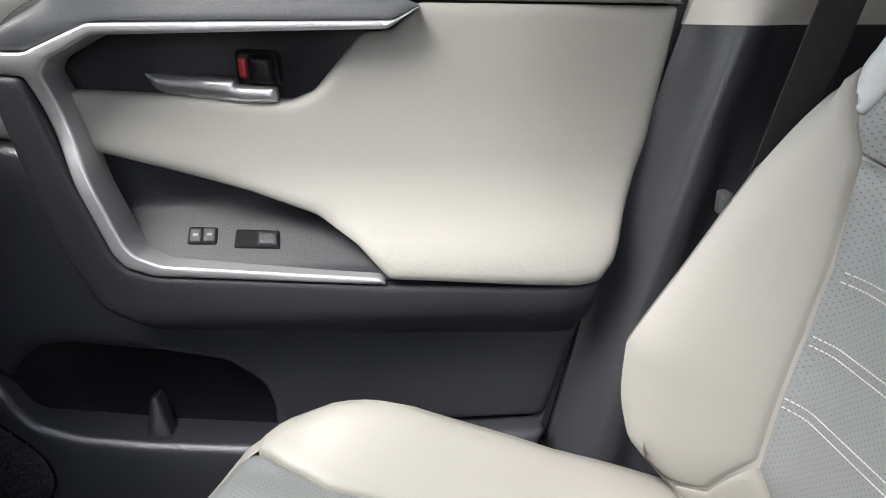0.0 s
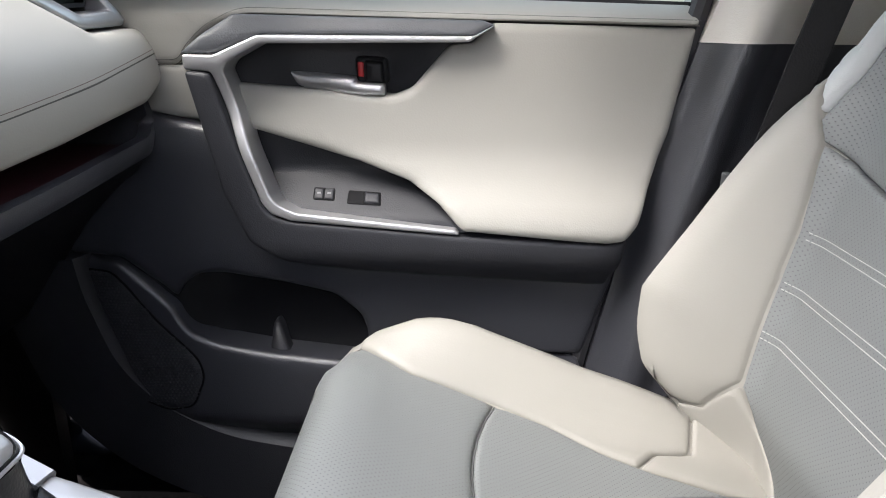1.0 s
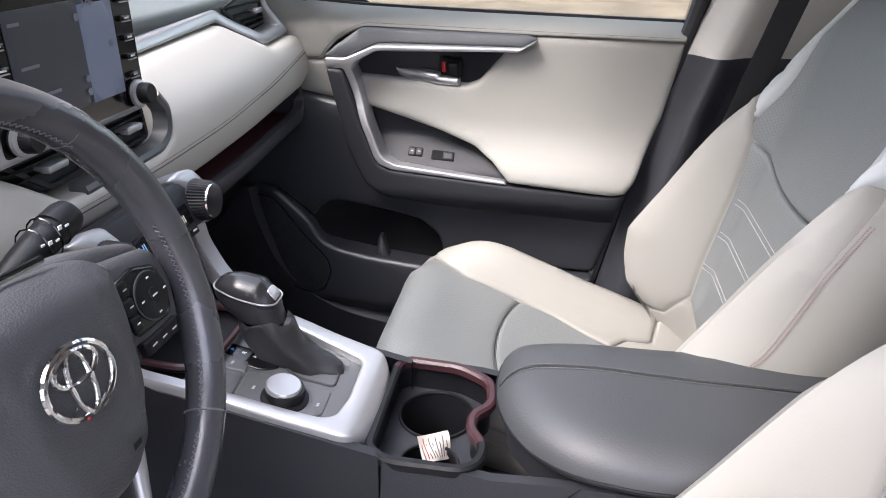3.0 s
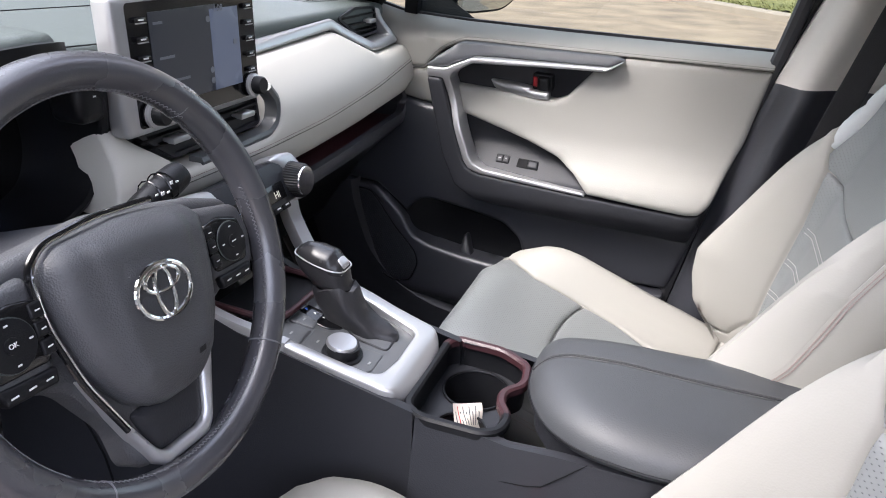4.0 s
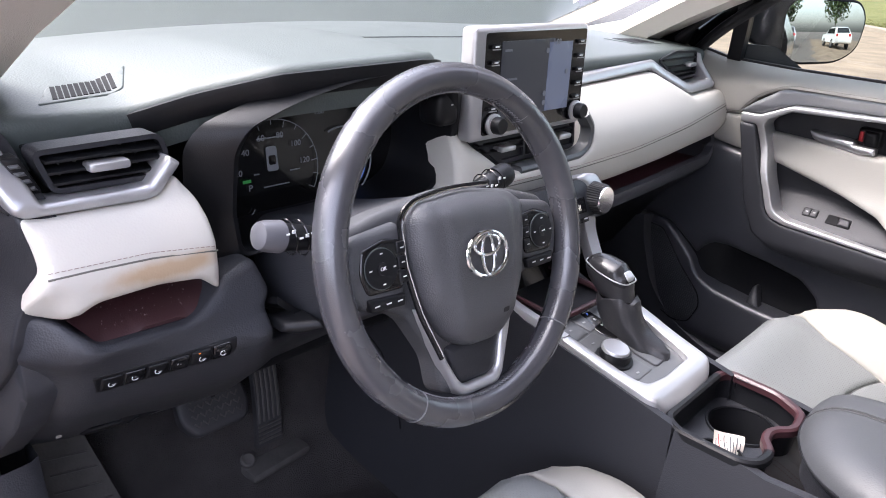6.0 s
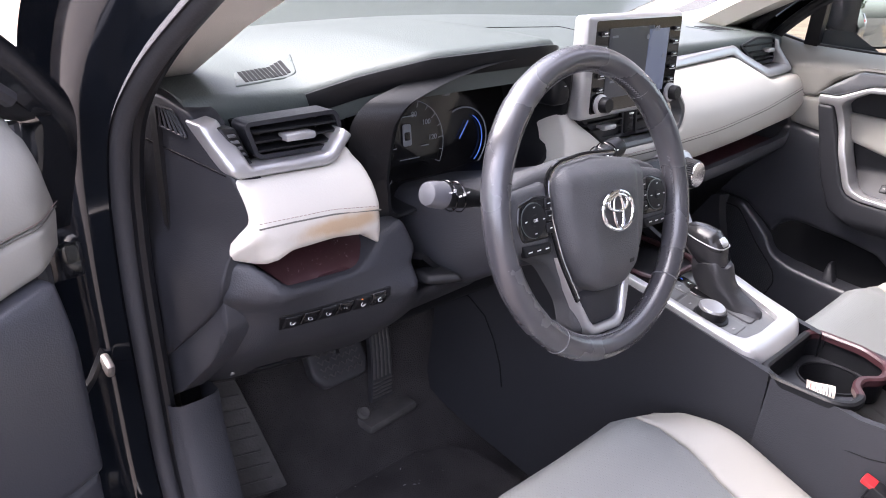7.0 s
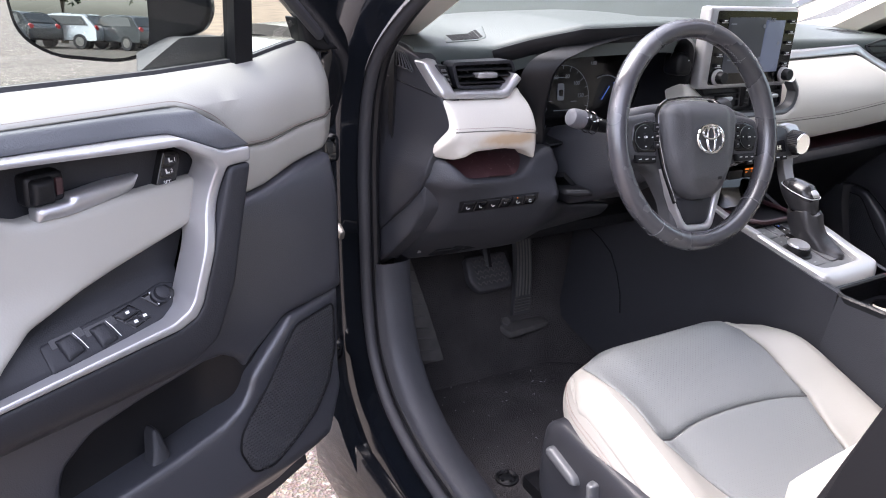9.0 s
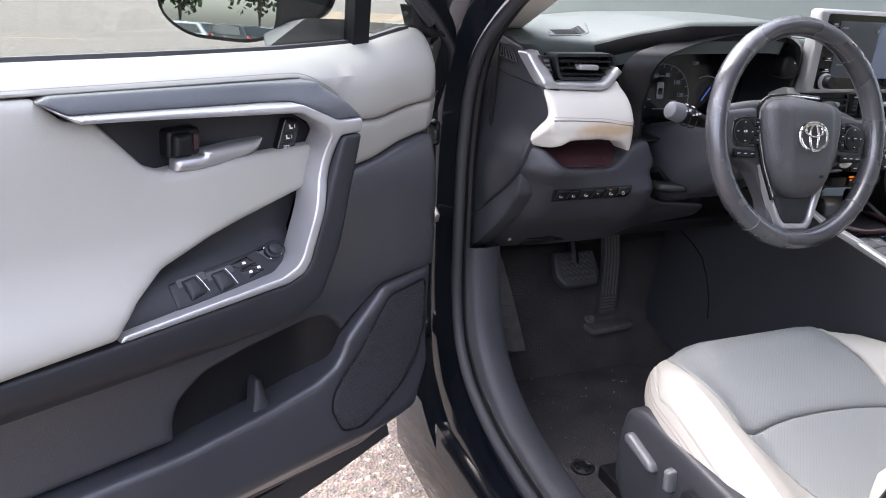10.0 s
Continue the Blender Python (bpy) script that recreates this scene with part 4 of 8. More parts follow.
        pad("window_switch", [(-0.0225, 0.8990), (-0.0005, 0.8980), (0.0005, 0.8850), (-0.0225, 0.8860)], sl, DARK, d, 0.0042, 0.003, 0.004, 0.002, 0.002)
    # lower lining
    mid = lambda x, z: 0.735 + 0.03 * smooth(0.95, 1.1, z) + 0.012 * smooth(0.8, 0.7, z)
    pad("middle_lining", [(-0.466, 1.035), (-0.395, 1.0235), (-0.335, 1.0055), (-0.288, 0.9965), (-0.222, 0.986), (-0.19, 0.87), (-0.10, 0.82), (0.352, 0.80), (0.31, 0.64), (0.03, 0.640), (0.03, 0.67), (0.02, 0.70), (-0.02, 0.735), (-0.09, 0.752), (-0.19, 0.768), (-0.225, 0.765), (-0.252, 0.745), (-0.264, 0.722), (-0.285, 0.745), (-0.34, 0.79), (-0.468, 0.80)], Yw(mid), LINING, d, 0.010, 0.014, 0.016, 0.05, 0.01)
    pk = lambda x, z: 0.778 - 0.02 * smooth(0.66, 0.60, z) - 0.04 * smooth(-0.19, -0.27, x)
    # Pocket back and floor near-black: the recess's shade is put into their colour.
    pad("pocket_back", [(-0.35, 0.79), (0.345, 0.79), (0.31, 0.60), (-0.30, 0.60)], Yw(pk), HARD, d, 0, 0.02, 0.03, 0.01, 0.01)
    low = lambda x, z: 0.727 - 0.13 * max(0, 0.65 - max(z, 0.535)) + 0.02 * smooth(-0.3, -0.5, x) + 0.02 * smooth(0.535, 0.50, z)
    pad("lower_lining", [(-0.468, 0.80), (-0.342, 0.788), (-0.288, 0.742), (-0.262, 0.716), (-0.255, 0.695), (-0.238, 0.672), (-0.20, 0.654), (-0.115, 0.641), (0.03, 0.629), (0.31, 0.635), (0.27, 0.55), (0.15, 0.500), (-0.30, 0.490), (-0.42, 0.520), (-0.466, 0.60)], Yw(low), LINING, d, 0.012, 0.012, 0.016, 0.05, 0.012)
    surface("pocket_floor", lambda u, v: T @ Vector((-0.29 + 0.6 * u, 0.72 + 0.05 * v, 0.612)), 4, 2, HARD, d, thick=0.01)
    pad("pocket_rib", [(-0.122, 0.676), (-0.114, 0.680), (-0.088, 0.630), (-0.124, 0.625)], Yw(lambda x, z: 0.765 - 0.03 * smooth(0.69, 0.63, z)), DARK, d, 0.006, 0.016, 0.006, 0.02, 0.004)
    # speaker: rim, mesh
    spk = [(-0.447, 0.776), (-0.350, 0.772), (-0.328, 0.748), (-0.285, 0.690), (-0.229, 0.631), (-0.221, 0.603), (-0.240, 0.556), (-0.280, 0.549), (-0.385, 0.592), (-0.432, 0.632), (-0.450, 0.685)]
    face = lambda x, z: low(x, z) - 0.012
    pad("speaker_grille", spk, Yw(face), SPEAKER, d, 0.004, 0.012, 0.012, 0.004, 0.01, "black perforated speaker grille")
    tube("speaker_rim", [T @ Vector((wx(p.x, p.y), face(p.x, p.y) - 0.003, p.y)) for p in curve([Vector((a, b)) for a, b in spk], 0.012, 0.012, True)], 0.0018, BLACKFILM, d, True, 6, up=T.to_3x3() @ Vector((0, 1, 0)))
    cells_v, cells_f = [], []
    zz = 0.553
    row = 0
    P2 = [Vector(p) for p in spk]
    while zz < 0.785:
        xx = -0.45 + (row % 2) * 0.003
        while xx < -0.22:
            ins, q = False, len(P2) - 1
            for k in range(len(P2)):
                a, b = P2[k], P2[q]
                if (a.y > zz) != (b.y > zz) and xx < (b.x - a.x) * (zz - a.y) / (b.y - a.y) + a.x:
                    ins = not ins
                q = k
            near = min((Vector((xx, zz)) - p).length for p in P2)
            if ins and near > 0.012:
                k = len(cells_v)
                y0 = face(xx, zz) - 0.0042
                for a, b in ((-0.0018, -0.0016), (0.0018, -0.0016), (0.0018, 0.0016), (-0.0018, 0.0016)):
                    cells_v.append(T @ Vector((wx(xx + a, zz), y0, zz + b)))
                cells_v.append(T @ Vector((wx(xx, zz), y0 - 0.0016, zz)))
                cells_f += [[k, k + 1, k + 4], [k + 1, k + 2, k + 4], [k + 2, k + 3, k + 4], [k + 3, k, k + 4]]
            xx += 0.006
        zz += 0.0052
        row += 1
    g = mk("grille_studs", cells_v, cells_f, DARK, d, smooth=False)
    tagged(g, kind="stuff")
    # seams
    up3 = T.to_3x3() @ Vector((0, 1, 0))
    line = [(0.43, 1.1345), (0.14, 1.1385), (-0.19, 1.1435), (-0.241, 1.118), (-0.268, 1.091), (-0.279, 1.0735), (-0.336, 1.0725), (-0.395, 1.084), (-0.468, 1.092), (-0.515, 1.094)]
    tube("trim_seam", [T @ Vector((p.x, sill_face(p.x, p.y) - 0.005, p.y - 0.001)) for p in curve([Vector(q) for q in line], 0.012, 0.02)], 0.0009, SEAMDARK, d, n=5, up=up3)
    dashes("trim_stitching", [T @ Vector((p.x, sill_face(p.x, p.y) - 0.0088, p.y + 0.006)) for p in curve([Vector(q) for q in line], 0.02, 0.02)], 0.0005, REDTHREAD if driver else DARKTHREAD, d, 0.004, 0.002)
    # ---- shell
    ring = [(-0.472, 1.15), (-0.482, 0.60), (-0.45, 0.49), (-0.30, 0.455), (0.22, 0.455), (0.34, 0.55), (0.395, 0.70), (0.44, 0.95), (0.452, 1.11)]
    pad("inner_panel", ring, lambda u, v, h: T @ Vector((u, 0.80 - h, v)), JAMB, d, 0.0, 0.02, 0.05, 0.07, 0.03)
    pad("outer_skin", [(-0.50, 1.165), (-0.49, 0.43), (-0.2, 0.385), (0.34, 0.37), (0.44, 0.50), (0.50, 0.85), (0.53, 1.09)], lambda u, v, h: T @ Vector((u, 0.865 + 0.05 * math.sin((v - 0.3) * 3.2) - h, v)), PAINT, d, 0.0, 0.02, 0.05, 0.02, 0.04)
    seal = [(-0.478, 1.19), (-0.486, 0.60), (-0.452, 0.482), (-0.30, 0.447), (0.22, 0.447), (0.35, 0.545), (0.402, 0.70), (0.447, 0.95), (0.455, 1.14)]
    tube("door_edge_seal", [T @ Vector((p.x, 0.79, p.y)) for p in curve([Vector(q) for q in seal], 0.02, 0.05)], 0.012, RUBBER, d, n=8, up=up3)
    sweep("bottom_flap", [T @ Vector((x, 0.855, z)) for x, z in ((-0.462, 0.402), (-0.33, 0.375), (-0.2, 0.355), (0.0, 0.345), (0.36, 0.345))], [(-0.02, -0.026), (0.02, -0.026), (0.02, 0.026), (-0.02, 0.03)], RUBBER, d)
    # window frame and glass
    gy = lambda z: 0.812 - 0.30 * (z - 1.15)
    fr = [(-0.530, 1.06), (-0.537, 1.15), (-0.532, 1.195), (-0.487, 1.238), (-0.41, 1.296), (-0.30, 1.375), (-0.15, 1.45), (0.08, 1.535), (0.25, 1.58), (0.50, 1.60), (0.478, 1.35), (0.452, 1.14)]
    sweep("window_frame", [T @ Vector((p.x, gy(p.y), p.y)) for p in curve([Vector(q) for q in fr], 0.03, 0.05)], [(-0.022, -0.016), (0.022, -0.018), (0.026, 0.0), (0.022, 0.018), (-0.022, 0.016)], PAINT, d, up=up3, label="black window frame")
    tube("frame_gasket", [T @ Vector((p.x + 0.012, gy(p.y) - 0.014, p.y - 0.022)) for p in curve([Vector(q) for q in fr[3:10]], 0.03, 0.05)], 0.009, RUBBER, d, n=8, up=up3)
    sweep("belt_gasket", [T @ Vector((x, gy(belt(x)) - 0.001, belt(x) + 0.004)) for x in (-0.44, -0.42, -0.36, -0.31, -0.2, -0.1, 0.15, 0.45)], [(-0.008, -0.012), (0.008, -0.012), (0.006, 0.001), (-0.006, 0.001)], RUBBER, d)
    sweep("division_bar", [T @ Vector((-0.338, gy(1.18) - 0.004, 1.172)), T @ Vector((-0.309, gy(1.36), 1.37))], [(-0.0155, -0.012), (0.0155, -0.012), (0.0155, 0.012), (-0.0155, 0.012)], HARD, d, up=up3)
    gl = pad("window_glass", [(-0.47, 1.17), (-0.52, 1.205), (-0.41, 1.295), (-0.30, 1.368), (-0.15, 1.443), (0.08, 1.53), (0.25, 1.575), (0.49, 1.59), (0.47, 1.35), (0.445, 1.12)], lambda u, v, h: T @ Vector((u, gy(v) - h, v)), GLASS, d, 0, 0.02, 0.08, 0.004, 0.0)
    # sail: black inner corner cover
    pad("mirror_sail", [(-0.525, 1.192), (-0.487, 1.190), (-0.454, 1.207), (-0.440, 1.245), (-0.472, 1.236)], lambda u, v, h: T @ Vector((u, 0.782 - h, v)), HARD, d, 0.008, 0.010, 0.008, 0.03, 0.006)
    # outside mirror
    cx, cz, cy = -0.26, 1.245, 1.075
    tilt = Matrix.Rotation(radians(-34), 3, "Z") @ Matrix.Rotation(radians(-2), 3, "Y")

    def M(a, b, c):
        q = tilt @ Vector((c, a, b))
        return T @ Vector((cx + q.x, cy + q.y, cz + q.z))

    out = [(-0.115, -0.03), (-0.108, -0.068), (-0.06, -0.083), (0.06, -0.078), (0.115, -0.045), (0.125, 0.03), (0.10, 0.072), (-0.09, 0.078), (-0.115, 0.05)]
    hout = [(-0.205, 0.0), (-0.19, -0.028), (-0.118, -0.055), (-0.06, -0.083), (0.06, -0.078), (0.115, -0.045), (0.125, 0.03), (0.10, 0.072), (-0.09, 0.085), (-0.18, 0.065), (-0.20, 0.04)]
    mir = pad("mirror_housing", hout, lambda u, v, h: M(u, v, -0.005 - h), PAINT, d, 0.085, 0.10, 0.02, -0.012, 0.03, "black door mirror housing")
    pad("mirror_rim", hout, lambda u, v, h: M(u, v, 0.002 + h), BLACKFILM, mir, 0.006, 0.006, 0.012, 0.01, 0.03)
    pad("mirror_glass", [(a * 0.93, b * 0.92) for a, b in out], lambda u, v, h: M(u, v, 0.009 + h + (0 if driver else 0.0065 - (u * u + v * v) / 2.8)), MIRROR, mir, 0.0, 0.005, 0.03, 0.003, 0.028, "silvered mirror glass")
    # foot of the mirror: a broad base on the belt that narrows towards the housing
    inner = [(-0.345, 1.166), (-0.342, 1.216), (-0.262, 1.217), (-0.190, 1.172), (-0.195, 1.160)]
    outer = [(-0.425, 1.168), (-0.420, 1.206), (-0.335, 1.206), (-0.275, 1.182), (-0.285, 1.164)]
    rows = []
    for k in range(7):
        f = k / 6
        ring = [Vector((a[0] + (b[0] - a[0]) * f, a[1] + (b[1] - a[1]) * f)) for a, b in zip(inner, outer)]
        rows.append([T @ Vector((p.x, 0.825 + 0.145 * f, p.y)) for p in resample(rounded(ring, 0.008), 0.012)])
    least = min(len(r) for r in rows)
    rows = [[r[int(i * len(r) / least)] for i in range(least)] for r in rows]
    mk("mirror_foot", [p for r in rows for p in r], [[i * least + j, i * least + (j + 1) % least, (i + 1) * least + (j + 1) % least, (i + 1) * least + j] for i in range(6) for j in range(least)] + [list(range(least)), list(range(6 * least, 7 * least))], RUBBER, mir)
    if driver:
        # check strap and hinge
        tube("check_strap", [T @ Vector((-0.47, 0.80, 0.83)), (-0.50, -0.845, 0.845), (-0.56, -0.81, 0.85)], 0.006, HARD, d, n=6)
        box("check_bracket", (-0.52, -0.818, 0.848), (0.03, 0.012, 0.022), GALV, d, rot=Matrix.Rotation(0.4, 3, "Y"), bev=0.006)
        for z in (0.60, 1.02):
            box("hinge", (-0.505, -0.855, z), (0.06, 0.05, 0.05), PAINT, d, bev=0.01)
    return d


door(False)
door(True)
# ---- passenger pillar trim and seat belt ----
def bpil(u, v):
    z = 0.42 + 0.695 * v
    x0 = table(z, [0.42, 0.6, 0.8, 1.0, 1.16], [0.285, 0.315, 0.355, 0.405, 0.450])
    y = 0.742 - 0.050 * smooth(0, 0.16, u) + 0.018 * smooth(0.2, 0.34, u) - 0.02 * smooth(0.9, 0.8, z) * smooth(0.1, 0.5, u) + 0.02 * smooth(0.92, 1.02, z) * smooth(0.1, 0.5, u)
    return (x0 + 0.30 * u, y, z)


surface("lower_trim", bpil, 40, 30, LINING, bp, thick=0.03, direction=(0, 1, 0))
def bpil_high(u, v):
    z = 1.112 + 0.45 * v
    x, y, _ = bpil(u, 1)
    return (x + 0.33 * (z - 1.1165) * (1 - 0.6 * u), y - 0.0015 - table(z, [1.1165, 1.3, 1.57], [0, 0.018, 0.085]), z)


surface("upper_trim", bpil_high, 30, 20, HEADLINER, bp, "pale beige upper pillar trim", thick=0.03, direction=(0, 1, 0))
tube("pillar_seal", [(p.x + 0.006, 0.757, p.y) for p in curve([Vector(q) for q in ((0.26, 0.44), (0.285, 0.55), (0.325, 0.75), (0.375, 0.95), (0.425, 1.13), (0.46, 1.3), (0.5, 1.5))], 0.03, 0.1)], 0.014, RUBBER, bp, n=8, up=(0, 1, 0))
sb = thing("seat_belt", "black webbing seat belt hanging from the pillar", "seat belt", (0.55, 0.68, 0.6))
sweep("webbing", [(0.64, 0.64, 1.52), (0.60, 0.655, 1.30), (0.545, 0.665, 1.08), (0.49, 0.672, 0.85), (0.45, 0.675, 0.60)], [(-0.0015, -0.023), (0.0015, -0.023), (0.0015, 0.023), (-0.0015, 0.023)], mat("belt_webbing", (0.02, 0.02, 0.022), 0.8, 0, 0.001, 400, 0.2, 0.5), sb, up=(0.9, 0, 0.3))
box("tongue_stop", (0.470, 0.668, 0.935), (0.012, 0.02, 0.026), GRAPHITE, sb, bev=0.004)

# ---- dashboard ----
dash = thing("dashboard", "charcoal and beige leather dashboard with silver trim", "dashboard", (-0.5, 0, 0.9))


def D(f):
    return lambda u, v, h: (f(u, v) + h, u, v)


YR = [-0.745, -0.70, -0.56, -0.50, -0.42, -0.24, -0.20, -0.15, 0.15, 0.50, 0.70, 0.77]
XR = [-0.425, -0.415, -0.405, -0.375, -0.325, -0.300, -0.31, -0.375, -0.385, -0.385, -0.385, -0.40]
ZR = [1.200, 1.206, 1.206, 1.226, 1.248, 1.256, 1.253, 1.226, 1.212, 1.212, 1.212, 1.205]


def dash_top(u, v):
    y = -0.715 + 1.485 * v
    bow = 1 - (2 * v - 1) ** 2
    xf, zf = -0.90 - 0.10 * bow, 1.205 + 0.025 * bow
    xr, zr = table(y, YR, XR), table(y, YR, ZR)
    if u < 0.88:
        w = u / 0.88
        s = w ** 0.9
        return (xf + (xr - 0.014 - xf) * s, y, zf + (zr - zf) * s + 0.016 * math.sin(math.pi * w) - 0.004 * w)
    a = (u - 0.88) / 0.12 * 2.1
    return (xr - 0.014 + 0.014 * math.sin(a), y, zr - 0.018 + 0.014 * math.cos(a) - 0.01 * smooth(1.5, 2.1, a))


surface("dash_top", dash_top, 44, 90, DASHTOP, dash, "charcoal soft-touch dash top", 0.028, (-0.3, 0, -1))
# dark lip under the rear edge of the instrument hood
sweep("hood_lip", [(table(y, YR, XR) - 0.004, y, table(y, YR, ZR) - 0.024) for y in np.linspace(-0.56, -0.155, 30)], [(-0.008, -0.016), (0.003, -0.015), (0.010, -0.002), (0.009, 0.012), (-0.006, 0.013)], HARD, dash, label="dark lip of the instrument hood")
# dark base behind the fascia
surface("fascia_base", lambda u, v: (-0.475 + 0.02 * v, -0.735 + 1.49 * u, 0.83 + 0.36 * v), 20, 8, HARD, dash, thick=0.02, direction=(-1, 0, 0))
# demister grilles
def skin(x, y, h):
    """A point h above the dash top."""
    bow = 1 - (2 * (y + 0.715) / 1.485 - 1) ** 2
    xf, zf = -0.90 - 0.10 * bow, 1.205 + 0.025 * bow
    xr, zr = table(y, YR, XR), table(y, YR, ZR)
    s = min(1, max(0, (x - xf) / (xr - 0.014 - xf)))
    w = s ** (1 / 0.9)
    return (x, y, zf + (zr - zf) * s + 0.016 * math.sin(math.pi * w) - 0.004 * w + h)


for q in (-1, 1):
    TL_, TR_, BR_, BL_ = (Vector((x, q * y)) for x, y in ((-0.4995, 0.612), (-0.518, 0.517), (-0.456, 0.546), (-0.441, 0.640)))
    gp = [TL_, TR_, BR_, BL_]
    gr = pad("demister_grille", gp if q > 0 else gp[::-1], skin, DASHTOP, dash, 0.0018, 0.002, 0.01, 0.004, 0.005)
    for k in range(11):
        f = 0.06 + 0.07 * k
        a, b = TL_.lerp(TR_, f), BL_.lerp(BR_, f + 0.14)
        a, b = a.lerp(b, 0.1), a.lerp(b, 0.88)
        n = (b - a).normalized().orthogonal() * 0.0024
        sl4 = [skin(*p, 0.0026) for p in (a - n, a + n, b + n, b - n)]
        mk("slot", sl4 + [(p[0], p[1], p[2] - 0.004) for p in sl4], [(0, 1, 2, 3), (0, 1, 5, 4), (1, 2, 6, 5), (2, 3, 7, 6), (3, 0, 4, 7)], BLACKFILM, gr, smooth=False)
# outlined sensor cover in the middle of the dash top
tube("cover_seam", [skin(p.x, p.y, 0.0006) for p in curve([Vector(w) for w in ((-0.60, -0.165), (-0.385, -0.150), (-0.372, -0.140), (-0.375, 0.14), (-0.39, 0.15), (-0.60, 0.165))], 0.02, 0.012, True)], 0.0009, HARD, dash, True, 5)

# driver side: silver surround and vent
sil = D(lambda y, z: -0.341 - 0.039 * smooth(1.13, 1.185, z) * smooth(-0.6, -0.7, y))
pad("vent_surround", [(-0.721, 1.180), (-0.706, 1.128), (-0.696, 1.122), (-0.582, 1.119), (-0.569, 1.122), (-0.543, 1.152), (-0.556, 1.162), (-0.581, 1.134), (-0.680, 1.134), (-0.697, 1.184)], sil, SILVER, dash, 0.008, 0.008, 0.008, 0.03, 0.004, "satin silver vent surround")


def vent(parent, poly, xb, slats, tab, vert=()):
    v = pad("air_vent", poly, D(lambda y, z: xb - 0.03), PIANO, parent, 0, 0.01, 0.02, 0.01, 0.004, "black air vent with movable slats")
    ring = curve([Vector((a, b)) for a, b in poly], 0.008, 0.008, True)
    sweep("vent_frame", [(xb, p.x, p.y) for p in ring], [(-0.0026, -0.03), (0.0026, -0.03), (0.0026, 0.004), (-0.0026, 0.004)], DARK, v, True, up=(1, 0, 0))
    for z, a, b in slats:
        box("slat", (xb - 0.008, (a + b) / 2, z), (0.028, abs(b - a), 0.0035), HARD, v, rot=Matrix.Rotation(0.15, 3, "Y"), bev=0.0015)
    for y, a, b in vert:
        box("vane", (xb - 0.02, y, (a + b) / 2), (0.02, 0.002, b - a), RUBBER, v, bev=0)
    y, z, w = tab
    box("vent_tab", (xb + 0.006, y, z), (0.022, w, 0.009), SILVER, v, bev=0.003, label="silver vent tab")


vent(dash, [(-0.676, 1.178), (-0.557, 1.180), (-0.550, 1.158), (-0.571, 1.138), (-0.663, 1.139)], -0.356, ((1.170, -0.668, -0.558), (1.159, -0.667, -0.554), (1.148, -0.664, -0.562)), (-0.613, 1.159, 0.04), [(-0.652 + 0.015 * k, 1.141, 1.176) for k in range(6)])
wheelr = pad("thumbwheel_plate", [(-0.703, 1.176), (-0.687, 1.176), (-0.672, 1.140), (-0.684, 1.140)], D(lambda y, z: -0.358), HARD, dash, 0.004, 0.004, 0.006, 0.02, 0.003)
for k in range(4):
    pad("thumbwheel_tooth", [(-0.698 + 0.0035 * k, 1.170 - 0.0075 * k), (-0.689 + 0.0035 * k, 1.170 - 0.0075 * k), (-0.687 + 0.0035 * k, 1.166 - 0.0075 * k), (-0.696 + 0.0035 * k, 1.166 - 0.0075 * k)], D(lambda y, z: -0.354), GRAPHITE, wheelr, 0.003, 0.002, 0.004, 0.001, 0.001)


def soiled():
    # Stained leather on the dash's beige, lightened like DASHBEIGE to offset dim light.
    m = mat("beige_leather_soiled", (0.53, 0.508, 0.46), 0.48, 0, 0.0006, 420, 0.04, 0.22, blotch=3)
    n, l = links(m)
    p = n["Principled BSDF"]
    uv = n.new("ShaderNodeUVMap")
    no = n.new("ShaderNodeTexNoise")
    no.inputs["Scale"].default_value = 40
    l.new(uv.outputs[0], no.inputs["Vector"])
    mp = n.new("ShaderNodeVectorMath")
    mp.operation = "SUBTRACT"
    mp.inputs[1].default_value = (-0.585, 1.056, 0)
    l.new(uv.outputs[0], mp.inputs[0])
    sc = n.new("ShaderNodeVectorMath")
    sc.operation = "MULTIPLY"
    sc.inputs[1].default_value = (14, 75, 0)
    l.new(mp.outputs[0], sc.inputs[0])
    ln = n.new("ShaderNodeVectorMath")
    ln.operation = "LENGTH"
    l.new(sc.outputs[0], ln.inputs[0])
    ad = n.new("ShaderNodeMath")
    ad.operation = "MULTIPLY_ADD"
    l.new(no.outputs["Fac"], ad.inputs[0])
    ad.inputs[1].default_value = -0.9
    l.new(ln.outputs["Value"], ad.inputs[2])
    rm = n.new("ShaderNodeMapRange")
    rm.inputs["From Min"].default_value, rm.inputs["From Max"].default_value = 0.0, 0.75
    rm.inputs["To Min"].default_value, rm.inputs["To Max"].default_value = 0.85, 0.0
    l.new(ad.outputs[0], rm.inputs["Value"])
    mx = n.new("ShaderNodeMix")
    mx.data_type = "RGBA"
    old = p.inputs["Base Color"].links[0].from_socket
    l.new(rm.outputs[0], mx.inputs[0])
    l.new(old, mx.inputs[6])
    mx.inputs[7].default_value = (0.42, 0.29, 0.17, 1)
    l.new(mx.outputs[2], p.inputs["Base Color"])
    return m


padx = lambda y, z: table(z, [0.99, 1.013, 1.04, 1.07, 1.10, 1.125], [-0.315, -0.312, -0.308, -0.309, -0.324, -0.347]) - 0.05 * smooth(-0.67, -0.712, y) * smooth(1.07, 1.02, z)
